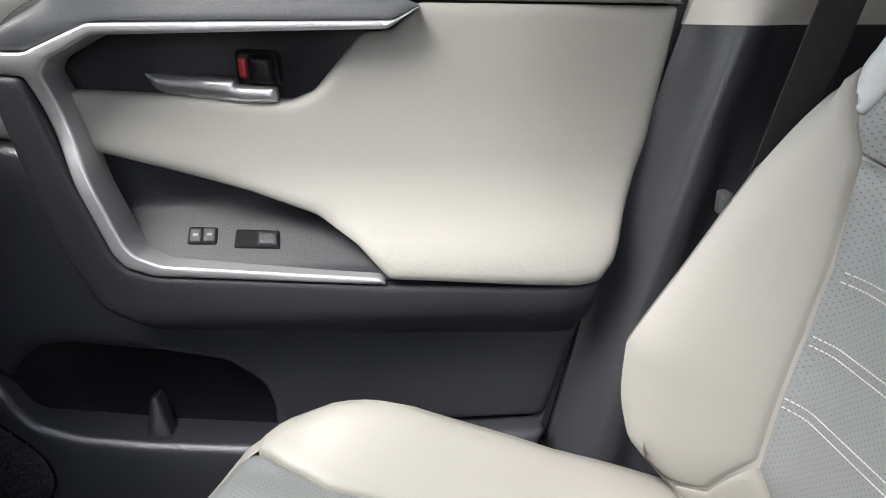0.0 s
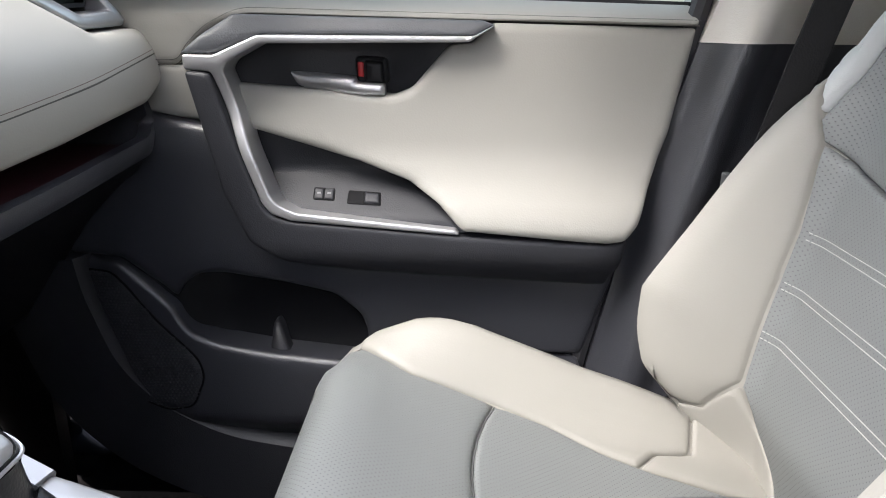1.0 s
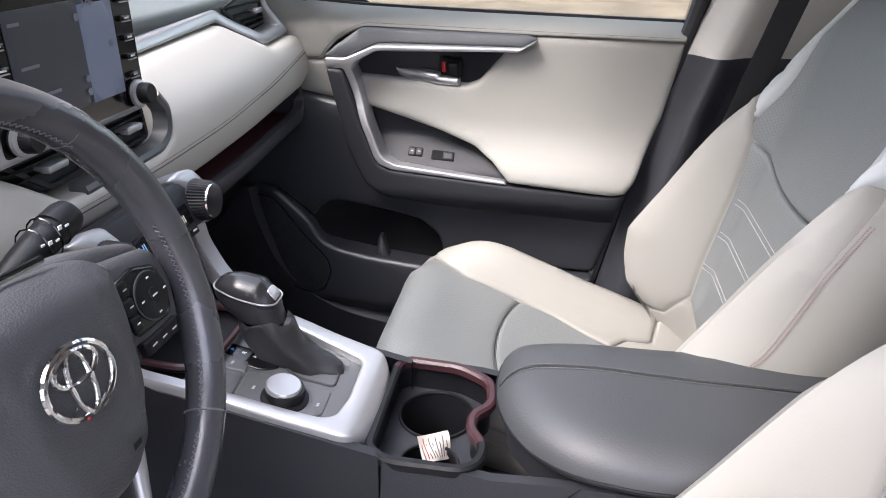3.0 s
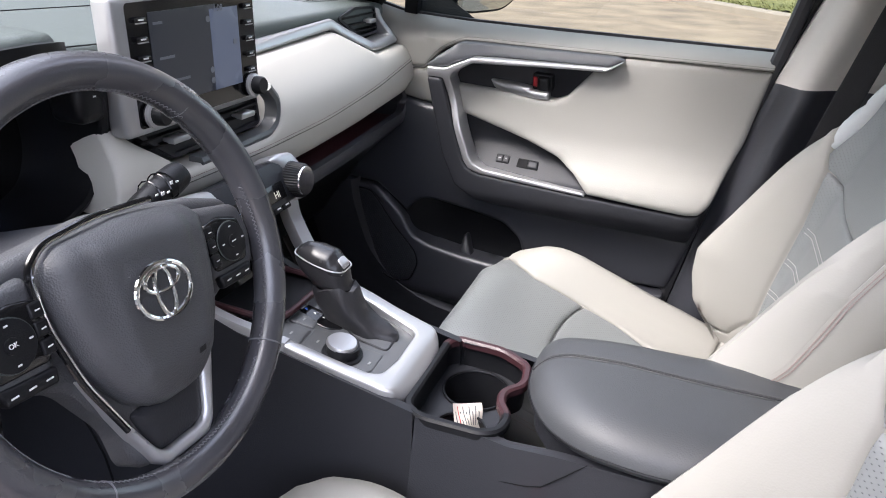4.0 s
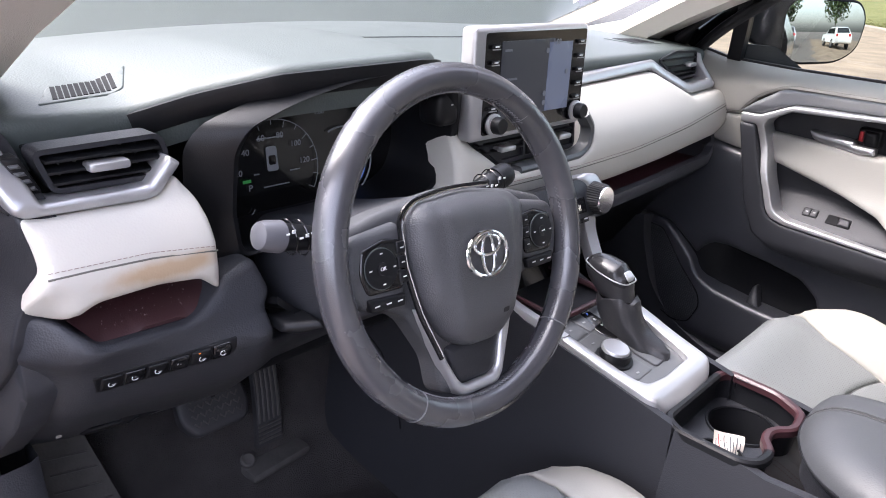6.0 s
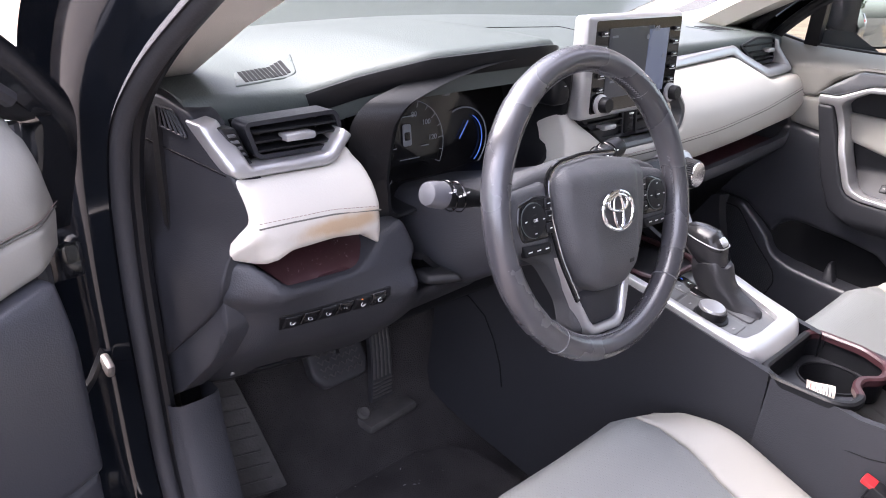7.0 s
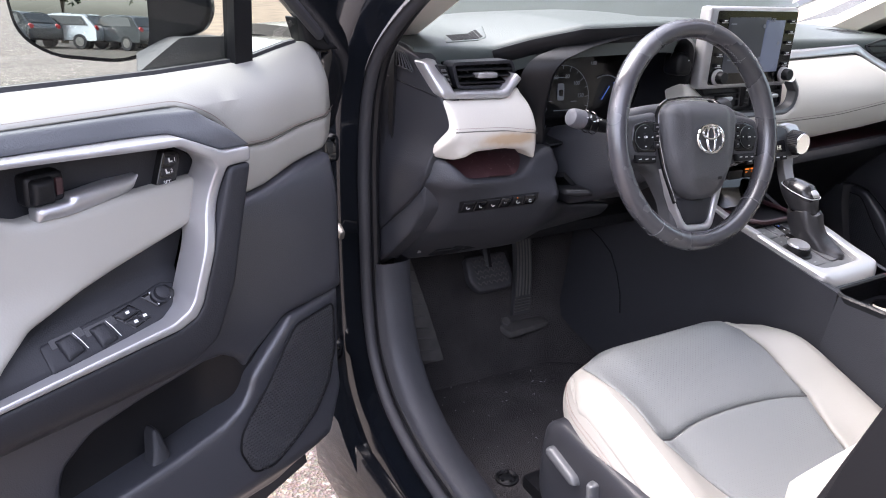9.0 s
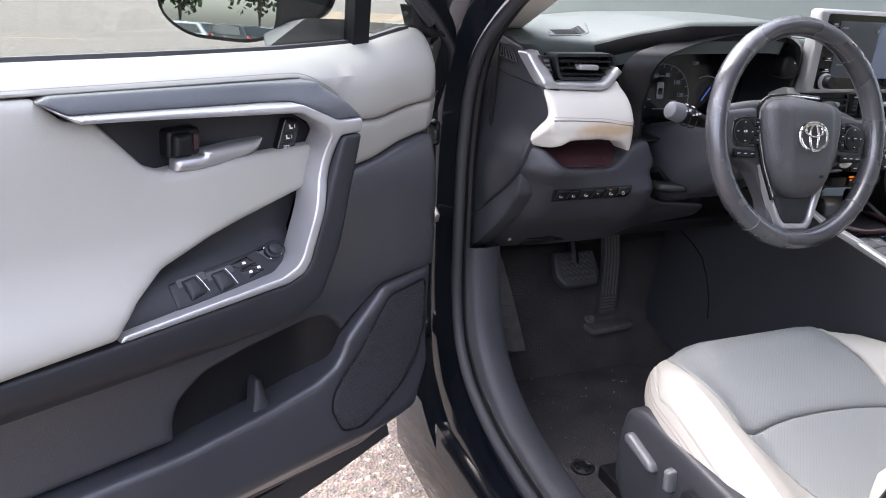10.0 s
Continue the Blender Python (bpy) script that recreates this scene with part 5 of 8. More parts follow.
pad("driver_pad", [(-0.701, 1.124), (-0.683, 1.120), (-0.582, 1.118), (-0.566, 1.123), (-0.549, 1.139), (-0.533, 1.115), (-0.528, 1.088), (-0.528, 1.062), (-0.527, 1.038), (-0.527, 1.012), (-0.549, 1.032), (-0.595, 1.0385), (-0.655, 1.037), (-0.688, 1.0205), (-0.712, 1.022), (-0.704, 1.050), (-0.697, 1.076), (-0.698, 1.097)], D(padx), soiled(), dash, 0.010, 0.012, 0.012, 0.04, 0.008, "beige leather pad, stained brown under the seam")
tube("pad_seam", [(padx(0, z) + 0.0095, y, z) for y, z in [(-0.6955, 1.0735), (-0.655, 1.073), (-0.60, 1.071), (-0.53, 1.062)]], 0.0011, SEAMDARK, dash, n=5)
dashes("pad_stitching", [(padx(0, z) + 0.0105, y, z) for y, z in [(-0.694, 1.079), (-0.60, 1.0765), (-0.531, 1.0675)]], 0.0005, REDTHREAD, dash, 0.004, 0.002)
# coin tray
pad("coin_tray", [(-0.688, 1.022), (-0.643, 1.045), (-0.565, 1.045), (-0.518, 1.020), (-0.525, 1.005), (-0.561, 0.983), (-0.655, 0.986)], D(lambda y, z: -0.322 - 1.9 * max(0, z - 0.990)), MAROON, dash, 0, 0.02, 0.012, 0.02, 0.008, "dark red coin tray with crumbs")
rnd = random.Random(4)
cv, cf = [], []
for k in range(70):
    y, z = rnd.uniform(-0.65, -0.55), rnd.uniform(0.993, 1.02)
    q = Vector((-0.320 - 1.9 * (z - 0.990), y, z + 0.0015))
    s = rnd.uniform(0.0003, 0.0008)
    b = len(cv)
    cv += [q + Vector((s, 0, 0)), q + Vector((-s, s, 0)), q + Vector((-s, -s, 0)), q + Vector((0, 0, s * 1.6))]
    cf += [[b, b + 1, b + 2], [b, b + 1, b + 3], [b + 1, b + 2, b + 3], [b + 2, b, b + 3]]
tagged(mk("tray_crumbs", cv, cf, GREYINK, smooth=False), "pale crumbs scattered in the coin tray", "crumbs", kind="stuff")
# knee panel
kneex = lambda y, z: table(z, [0.77, 0.80, 0.84, 0.87, 0.90, 0.94, 0.98, 1.03], [-0.492, -0.457, -0.410, -0.375, -0.352, -0.326, -0.314, -0.333]) + 0.25 * (y + 0.6) * smooth(0.98, 0.94, z) * smooth(-0.40, -0.50, y) - 0.09 * smooth(-0.66, -0.78, y) * (0.4 + 0.6 * smooth(0.78, 0.9, z))
knee = pad("knee_panel", [(-0.712, 1.017), (-0.690, 1.019), (-0.655, 0.985), (-0.561, 0.982), (-0.526, 1.004), (-0.515, 1.018), (-0.473, 1.031), (-0.461, 0.99), (-0.471, 0.975), (-0.468, 0.927), (-0.40, 0.900), (-0.28, 0.885), (-0.27, 0.848), (-0.42, 0.816), (-0.58, 0.782), (-0.67, 0.773), (-0.752, 0.772), (-0.745, 0.855), (-0.736, 0.893), (-0.727, 0.928), (-0.723, 0.963), (-0.7205, 0.988)], D(kneex), KNEE, dash, 0.008, 0.012, 0.012, 0.06, 0.012)
sp = pad("switch_strip", [(-0.663, 0.942), (-0.516, 0.954), (-0.520, 0.929), (-0.657, 0.914)], D(lambda y, z: kneex(y, z) + 0.0082), HARD, dash, 0.001, 0.002, 0.01, 0.006, 0.003)
for k in range(6):
    y0 = -0.656 + 0.0222 * k
    zc = 0.9285 + 0.0021 * k
    bt = pad("dash_switch", [(y0 + 0.0007, zc + 0.0105), (y0 + 0.0208, zc + 0.012), (y0 + 0.0210, zc - 0.0095), (y0 + 0.0012, zc - 0.011)], D(lambda y, z: kneex(y, z) + 0.009), PIANO if k % 2 else HARD, sp, 0.003, 0.003, 0.008, 0.002, 0.002)
    yc = y0 + 0.0108
    X = kneex(yc, zc) + 0.0125
    tube("switch_icon", [(X, yc + 0.0038 * math.cos(a), zc + 0.0028 * math.sin(a)) for a in [i * 0.7 for i in range(9 if k != 3 else 5)]], 0.0004, WHITEINK, bt, False, 5, up=(1, 0, 0))
    box("icon_bar", (X, yc + 0.002, zc + (0.001 if k % 2 else -0.001)), (0.0008, 0.0045, 0.0008), GREYINK, bt, bev=0)
    if k == 4:
        box("switch_lamp", (X + 0.0015, yc - 0.001, zc + 0.0085), (0.001, 0.006, 0.0012), ORANGE, bt, bev=0)
# end panel of the dash with demister vent
endS = lambda u, v, h: (u, -0.699 - 0.235 * (-0.341 - u) - 0.02 * smooth(1.05, 0.99, v) - h, v)
pad("end_panel", [(-0.535, 1.207), (-0.457, 1.203), (-0.406, 1.188), (-0.344, 1.126), (-0.316, 1.087), (-0.312, 1.073), (-0.331, 1.049), (-0.352, 1.026), (-0.351, 0.989), (-0.364, 0.965), (-0.393, 0.934), (-0.472, 0.864), (-0.535, 0.815)], endS, DARK, dash, 0.003, 0.005, 0.03, 0.03, 0.008)
pad("end_lower", [(-0.36, 1.0), (-0.375, 0.972), (-0.442, 0.897), (-0.50, 0.852), (-0.535, 0.83), (-0.535, 0.757), (-0.47, 0.80), (-0.40, 0.87), (-0.36, 0.93)], lambda u, v, h: (u, -0.712 - 0.235 * (-0.341 - u) - h, v), KNEE, dash, 0.003, 0.006, 0.03, 0.03, 0.01)
evS = lambda u, v, h: (u, -0.7035 - 0.235 * (-0.341 - u) - h, v)
ev = pad("side_demister", [(-0.457, 1.189), (-0.431, 1.187), (-0.410, 1.160), (-0.460, 1.169)], evS, PIANO, dash, 0.001, 0.002, 0.01, 0.004, 0.004)
tube("demister_frame", [evS(p.x, p.y, 0.001) for p in curve([Vector(w) for w in ((-0.459, 1.1905), (-0.430, 1.1885), (-0.408, 1.1585), (-0.462, 1.168))], 0.01, 0.006, True)], 0.0016, DARK, ev, True, 6, up=(0, 1, 0))
for k in range(5):
    f = 0.12 + 0.19 * k
    a, b = Vector((-0.457 + 0.026 * f, 1.189 - 0.002 * f)), Vector((-0.460 + 0.050 * f, 1.169 - 0.009 * f))
    tube("slat", [evS(*a, 0.0012), evS(*b, 0.0012)], 0.0017, DARK, ev, n=6, up=(0, 1, 0))

tube("end_seam", [endS(u, v, 0.0032) for u, v in ((-0.49, 1.146), (-0.412, 1.134), (-0.352, 1.125))], 0.0012, BLACKFILM, dash, n=5, up=(0, 1, 0))

# instrument binnacle
CL = [(-0.474, 1.06), (-0.478, 1.10), (-0.482, 1.158), (-0.468, 1.183), (-0.414, 1.206), (-0.34, 1.224), (-0.27, 1.229), (-0.20, 1.222), (-0.165, 1.205), (-0.140, 1.146), (-0.138, 1.10), (-0.155, 1.055), (-0.20, 1.036), (-0.31, 1.028), (-0.40, 1.030), (-0.47, 1.024)]
ringc = [Vector(p) for p in curve([Vector(p) for p in CL], 0.02, 0.03, True)]
cc = Vector((-0.32, 1.10))
verts, faces = [], []
steps = [(-0.385, 1.30, 1.04), (-0.362, 1.16, 1.02), (-0.350, 1.04, 1.005), (-0.352, 1.0, 1.0), (-0.357, 0.985, 0.985), (-0.46, 0.93, 0.90)]
for x, a, b in steps:
    for p in ringc:
        q = p - cc
        tilt = 0.05 * max(0, p.y - 1.08) / 0.15 if x > -0.44 else 0.0
        verts.append((x + tilt, cc.x + q.x * a, min(cc.y + q.y * (a if q.y < 0 else b), 1.236)))
k = len(ringc)
faces = [[i * k + j, i * k + (j + 1) % k, (i + 1) * k + (j + 1) % k, (i + 1) * k + j] for i in range(len(steps) - 1) for j in range(k)]
# Near-black here holds the shade under the hood's overhang.
mk("binnacle", verts, faces, HARD, dash, "charcoal instrument hood")
ic = thing("instrument_cluster", "lit digital instrument cluster with speedometer behind dark glass", "gauges", (-0.46, -0.33, 1.09))
pad("display_glass", [(p[0] * 0.94 - 0.02, 1.10 + (p[1] - 1.10) * 0.95) for p in CL], D(lambda y, z: -0.452), PIANO, ic, 0, 0.01, 0.04, 0.01, 0.03)
INK = glow("pale_gauge_light", (0.3, 0.34, 0.40), 0.07)
BLUE = glow("blue_gauge_light", (0.1, 0.25, 0.9), 0.25)
REDL = glow("red_gauge_light", (0.9, 0.05, 0.04), 0.25)
GREENL = glow("green_gauge_light", (0.06, 0.45, 0.12), 0.1)
gx = -0.448


def arc(cy, cz, r, a0, a1, n=30, ry=None):
    return [(gx, cy + r * math.cos(radians(a0 + (a1 - a0) * i / n)), cz + (ry or r) * math.sin(radians(a0 + (a1 - a0) * i / n))) for i in range(n + 1)]


SPC = (-0.365, 1.085)
tube("speed_arc", arc(*SPC, 0.073, 205, -25), 0.0006, INK, ic, n=5, up=(1, 0, 0))
for i in range(15):
    a = radians(205 - 230 * i / 14)
    r0 = 0.066 if i % 2 else 0.063
    tube("speed_tick", [(gx, SPC[0] + r * math.cos(a), SPC[1] + r * math.sin(a)) for r in (r0, 0.072)], 0.0006, INK, ic, n=4, up=(1, 0, 0))
FACEM = lambda y, z: frame_of((gx, y, z), (0, 1, 0), (0, 0, 1))
for i, wd in enumerate(("20", "40", "60", "80", "100", "120")):
    a = radians(172 - 32 * i)
    words("speed_number", wd, 0.0115, FACEM(SPC[0] + 0.052 * math.cos(a), SPC[1] + 0.052 * math.sin(a)), INK, ic)
words("gear_letter", "P", 0.012, FACEM(-0.400, 1.070), INK, ic)
words("clock_print", "1:08", 0.010, FACEM(-0.288, 1.160), INK, ic)
pad("car_icon", [(-0.374, 1.122), (-0.358, 1.122), (-0.355, 1.088), (-0.372, 1.088)], D(lambda y, z: gx - 0.001), INK, ic, 0.0006, 0.004, 0.006, 0.001, 0.004)
pad("car_icon_window", [(-0.371, 1.110), (-0.360, 1.110), (-0.359, 1.097), (-0.370, 1.097)], D(lambda y, z: gx - 0.0002), PIANO, ic, 0.0006, 0.004, 0.006, 0.001, 0.003)
for y, z, w, m in ((-0.368, 1.134, 0.04, INK), (-0.36, 1.068, 0.04, INK), (-0.405, 1.080, 0.012, GREENL), (-0.33, 1.085, 0.016, INK), (-0.39, 1.0875, 0.008, INK)):
    box("display_bar", (gx, y, z), (0.0008, w, 0.0014 if m is INK else 0.004), m, ic, bev=0)
tube("hybrid_arc", arc(-0.250, 1.080, 0.055, 115, -60), 0.0012, INK, ic, n=5, up=(1, 0, 0))
tube("hybrid_needle", [(gx, -0.256, 1.085), (gx, -0.238, 1.112)], 0.0012, BLUE, ic, n=4, up=(1, 0, 0))
tube("hybrid_scale", arc(-0.250, 1.080, 0.045, 60, -50), 0.0009, BLUE, ic, n=5, up=(1, 0, 0))
tube("fuel_needle", [(gx, -0.458, 1.088), (gx, -0.452, 1.098)], 0.0016, BLUE, ic, n=4, up=(1, 0, 0))
box("fuel_mark", (gx, -0.452, 1.075), (0.0008, 0.010, 0.003), REDL, ic, bev=0)
tube("fuel_arc", arc(-0.43, 1.06, 0.04, 210, 330), 0.0006, INK, ic, n=5, up=(1, 0, 0))

# passenger side silver strip, vent, pad
silr = D(lambda y, z: -0.385 + 0.035 * smooth(1.19, 1.12, z))
pad("passenger_strip", [(0.15, 1.162), (0.488, 1.174), (0.500, 1.171), (0.602, 1.122), (0.62, 1.119), (0.722, 1.123), (0.734, 1.130), (0.712, 1.196), (0.696, 1.198), (0.712, 1.142), (0.622, 1.137), (0.508, 1.190), (0.495, 1.194), (0.15, 1.181)], silr, SILVER, dash, 0.007, 0.007, 0.009, 0.03, 0.004, "satin silver dash strip")
vent(dash, [(0.530, 1.190), (0.622, 1.146), (0.702, 1.149), (0.690, 1.200), (0.60, 1.204)], -0.386, ((1.160, 0.605, 0.695), (1.174, 0.57, 0.695), (1.190, 0.545, 0.69)), (0.66, 1.175, 0.03), [(0.61 + 0.015 * k, 1.152, 1.196) for k in range(5)])
px = lambda y, z: table(z, [0.97, 1.00, 1.03, 1.06, 1.09, 1.12, 1.17], [-0.352, -0.330, -0.320, -0.317, -0.322, -0.338, -0.378])
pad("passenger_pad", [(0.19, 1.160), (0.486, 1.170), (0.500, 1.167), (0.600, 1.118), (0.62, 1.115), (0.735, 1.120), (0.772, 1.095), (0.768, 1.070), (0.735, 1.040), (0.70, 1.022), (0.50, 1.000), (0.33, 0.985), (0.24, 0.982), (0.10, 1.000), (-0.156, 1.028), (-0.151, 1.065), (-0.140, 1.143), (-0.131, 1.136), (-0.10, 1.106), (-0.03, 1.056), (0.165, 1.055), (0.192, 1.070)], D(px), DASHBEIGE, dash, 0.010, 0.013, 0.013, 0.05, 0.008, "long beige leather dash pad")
line = [(-0.10, 1.040), (0.15, 1.035), (0.35, 1.040), (0.55, 1.060), (0.70, 1.082), (0.765, 1.092)]
tube("pad_seam", [(px(0, p.y) + 0.0095, p.x, p.y) for p in curve([Vector(q) for q in line], 0.03, 0.05)], 0.0011, SEAMDARK, dash, n=5)
dashes("pad_stitching", [(px(0, p.y + 0.006) + 0.0105, p.x, p.y + 0.006) for p in curve([Vector(q) for q in line], 0.03, 0.05)], 0.0005, REDTHREAD, dash, 0.004, 0.002)
# shelf below and glovebox
pad("shelf_back", [(0.20, 0.99), (0.74, 1.03), (0.755, 0.95), (0.20, 0.93)], D(lambda y, z: -0.45), SHELFRED, dash, 0, 0.02, 0.05, 0.02, 0.01, "dark red shelf recess")
surface("shelf_floor", lambda u, v: (-0.46 + 0.12 * u, 0.20 + 0.55 * v, 0.940 + 0.022 * v), 6, 10, SHELFRED, dash, thick=0.01)
sweep("shelf_lip", [(p.x, p.y, p.z) for p in curve([Vector(q) for q in ((-0.325, 0.18, 0.940), (-0.322, 0.45, 0.952), (-0.325, 0.70, 0.966), (-0.335, 0.735, 0.985), (-0.345, 0.735, 1.02))], 0.03, 0.03)], [(-0.008, -0.014), (0.009, -0.012), (0.012, 0.0), (0.009, 0.012), (-0.008, 0.012)], LINING, dash)
gbx = lambda y, z: table(z, [0.60, 0.72, 0.85, 0.905, 0.93, 0.96], [-0.60, -0.53, -0.44, -0.385, -0.35, -0.343])
pad("glovebox", [(0.17, 0.930), (0.45, 0.940), (0.735, 0.957), (0.745, 0.90), (0.72, 0.70), (0.16, 0.68)], D(gbx), HARD, dash, 0.008, 0.012, 0.025, 0.06, 0.012)

# ---- centre screen ----
scr = thing("touch_screen", "switched-on touch screen in a silver and black frame", "screen", (-0.33, 0.01, 1.11))
box("housing", (-0.322, 0.0065, 1.199), (0.030, 0.271, 0.160), SILVER, scr, bev=0.008, seg=3, label="satin silver screen housing")
scS = D(lambda y, z: -0.3065)
pad("front_glass", [(-0.108, 1.271), (0.135, 1.271), (0.136, 1.128), (-0.108, 1.128)], scS, PIANO, scr, 0.0, 0.003, 0.03, 0.003, 0.006, "gloss black screen glass")
DISP = glow("dim_grey_display", (0.045, 0.052, 0.068), 0.2)
MAPB = glow("pale_blue_map_display", (0.17, 0.21, 0.30), 0.22)
pad("display", [(-0.074, 1.2585), (0.050, 1.2590), (0.050, 1.150), (-0.074, 1.150)], D(lambda y, z: -0.3052), DISP, scr, 0.0003, 0.001, 0.03, 0.001, 0)
pad("map_display", [(0.036, 1.2535), (0.096, 1.2535), (0.096, 1.150), (0.036, 1.150)], D(lambda y, z: -0.3046), MAPB, scr, 0.0003, 0.001, 0.03, 0.0005, 0)
for y, z, w in ((-0.062, 1.246, 0.016), (-0.052, 1.205, 0.026), (-0.04, 1.176, 0.05)):
    box("unreadable_bar", (-0.3032, y, z), (0.0005, w, 0.003), INK, scr, bev=0)
words("clock", "1:08", 0.012, frame_of((-0.3030, 0.052, 1.2535), (0, 1, 0), (0, 0, 1)), INK, scr)
for y, z in ((0.03, 1.242), (0.03, 1.178), (0.03, 1.164), (0.083, 1.208)):
    lathe("display_button", (-0.3033, y, z), (1, 0, 0), [(0, 0.004), (0.0006, 0.004)], INK, scr, 10)
for sg_ in (-1, 1):
    for k in range(5):
        z = 1.252 - 0.0215 * k
        y = -0.090 if sg_ < 0 else 0.117
        b = box("side_button", (-0.3035, y, z), (0.004, 0.018, 0.006), PIANO, scr, bev=0.0015)
        box("button_mark", (-0.3012, y, z + 0.0002), (0.0006, 0.008, 0.0018), WHITEINK, b, bev=0)
        box("button_edge", (-0.3022, y, z - 0.0035), (0.002, 0.016, 0.0012), SILVER, b, bev=0)
    kn = lathe("knob", (-0.305, -0.088 if sg_ < 0 else 0.115, 1.143), (1, 0, 0.05), [(0, 0.0155), (0.004, 0.0155), (0.005, 0.013), (0.020, 0.0125), (0.022, 0.011), (0.022, 0.0)], HARD, scr, ribs=22, rib=0.0006, label="ribbed black knob with silver ring")
    lathe("knob_ring", (-0.302, -0.088 if sg_ < 0 else 0.115, 1.143), (1, 0, 0.05), [(0, 0.0165), (0.004, 0.0165), (0.006, 0.014)], SILVER, kn, 24)
# centre vents
pad("centre_vent_frame", [(-0.120, 1.124), (0.160, 1.120), (0.190, 1.082), (0.183, 1.060), (-0.024, 1.060), (-0.096, 1.108)], D(lambda y, z: -0.352), DARK, dash, 0.012, 0.012, 0.012, 0.03, 0.012)
for a, b in ((-0.090, 0.028), (0.070, 0.165)):
    vent(dash, [(a, 1.116), (b, 1.116), (b + 0.006, 1.072), (a + (0.066 if a < 0 else 0.008), 1.070)], -0.338, ((1.104, a + 0.006, b), (1.092, a + 0.008, b)), ((a + b) / 2 + 0.01, 1.094, 0.034), [(a + 0.018 * k, 1.078, 1.114) for k in range(1, 6)])
sweep("vent_border", [(-0.3135, p.x, p.y) for p in curve([Vector(q) for q in ((0.172, 1.128), (0.193, 1.106), (0.195, 1.090), (0.189, 1.071), (0.168, 1.0585), (0.10, 1.0565), (0.0, 1.0575))], 0.008, 0.016)], [(-0.007, -0.02), (0.007, -0.02), (0.006, 0.0015), (0.0, 0.004), (-0.006, 0.0015)], GRAPHITE, dash, up=(1, 0, 0), label="grey border of the centre vents")
hz = pad("hazard_roller", [(0.036, 1.116), (0.062, 1.116), (0.066, 1.072), (0.042, 1.072)], D(lambda y, z: -0.338), HARD, dash, 0.006, 0.008, 0.008, 0.01, 0.004)
for k in range(4):
    box("roller_tooth", (-0.331, 0.0515, 1.108 - 0.009 * k), (0.003, 0.012, 0.003), WHITEINK if k == 0 else RUBBER, hz, bev=0.001)

sb_ = thing("start_button", "black push button housing beside the screen", "button", (-0.34, -0.155, 1.15))
box("housing", (-0.345, -0.158, 1.168), (0.05, 0.040, 0.046), HARD, sb_, bev=0.012, seg=3)
box("button_mark", (-0.3198, -0.156, 1.176), (0.0008, 0.004, 0.0015), WHITEINK, sb_, bev=0)

# ---- climate panel and centre stack ----
cl = thing("climate_panel", "black climate control panel with two ribbed silver-rimmed knobs", "controls", (-0.27, 0.02, 0.98))
Rcl = Matrix.Rotation(radians(-22), 3, "Y")
box("panel", (-0.275, 0.022, 1.000), (0.06, 0.205, 0.066), DARK, cl, rot=Rcl, bev=0.008)
box("display", (-0.248, 0.030, 1.000), (0.012, 0.120, 0.026), PIANO, cl, rot=Rcl, bev=0.002)
Mcl = lambda y, z: frame_of((-0.2415 - 0.4 * (z - 1.0), y, z), (0, 1, 0), Rcl @ Vector((0, 0, 1)))
words("temperature", "HI", 0.014, Mcl(0.068, 0.999), glow("white_lcd", (0.6, 0.6, 0.5), 0.5), cl)
words("temperature", "HI", 0.014, Mcl(-0.02, 1.0), glow("blue_lcd", (0.2, 0.45, 0.8), 0.5), cl)
for k in range(6):
    b = box("climate_button", (-0.2405, -0.025 + 0.022 * k, 0.978), (0.008, 0.020, 0.012), HARD, cl, rot=Rcl, bev=0.002)
    box("button_mark", (-0.2362, -0.025 + 0.022 * k, 0.980), (0.001, 0.008, 0.002), WHITEINK, b, rot=Rcl, bev=0)
for y in (-0.072, 0.122):
    kx = Vector((1, 0, 0.06)).normalized()
    c = Vector((-0.268, y, 1.004))
    pad("knob_bracket", [(-0.040, 0.036), (-0.012, 0.040), (0.020, 0.034), (0.034, 0.010), (0.030, -0.022), (0.010, -0.042), (-0.004, -0.036), (0.004, -0.02), (-0.012, -0.004), (-0.022, 0.016)], lambda u, v, h: c + Rcl @ Vector((0.014 + h, u * 0.97, v * 0.97)), SILVER, cl, 0.01, 0.010, 0.008, 0.03, 0.008, "bright silver knob bracket")
    kb = lathe("knob", c + kx * 0.012, kx, [(0, 0.028), (0.005, 0.028), (0.008, 0.027), (0.026, 0.0255), (0.030, 0.023), (0.030, 0.0)], HARD, cl, ribs=40, rib=0.0012, label="dark ribbed rotary knob")
    lathe("knob_ring", c + kx * 0.041, kx, [(0, 0.0225), (0.003, 0.0215), (0.003, 0.019)], CHROME, kb, 28)
    lathe("knob_cap", c + kx * 0.039, kx, [(0, 0.0195), (0.004, 0.0185), (0.0045, 0.0)], PIANO, kb, 24)

cs = thing("centre_console", "charcoal centre console with silver frame and cup holders", "console", (0.0, 0.01, 0.4))


def ctop(x):
    return 0.852 - 0.19 * (x + 0.2)


# stack face from the climate panel down to the console
surface("stack_face", lambda u, v: (-0.30 + 0.03 * u - 0.10 * math.sin(math.pi * u) * 0.6, -0.085 + 0.21 * v, 0.975 - 0.125 * u), 10, 10, PIANO, cs, thick=0.02, direction=(-1, 0, 0))
for k in range(3):
    box("stack_switch", (-0.275, -0.03 + 0.05 * k, 0.945), (0.03, 0.042, 0.020), HARD, cs, bev=0.003)
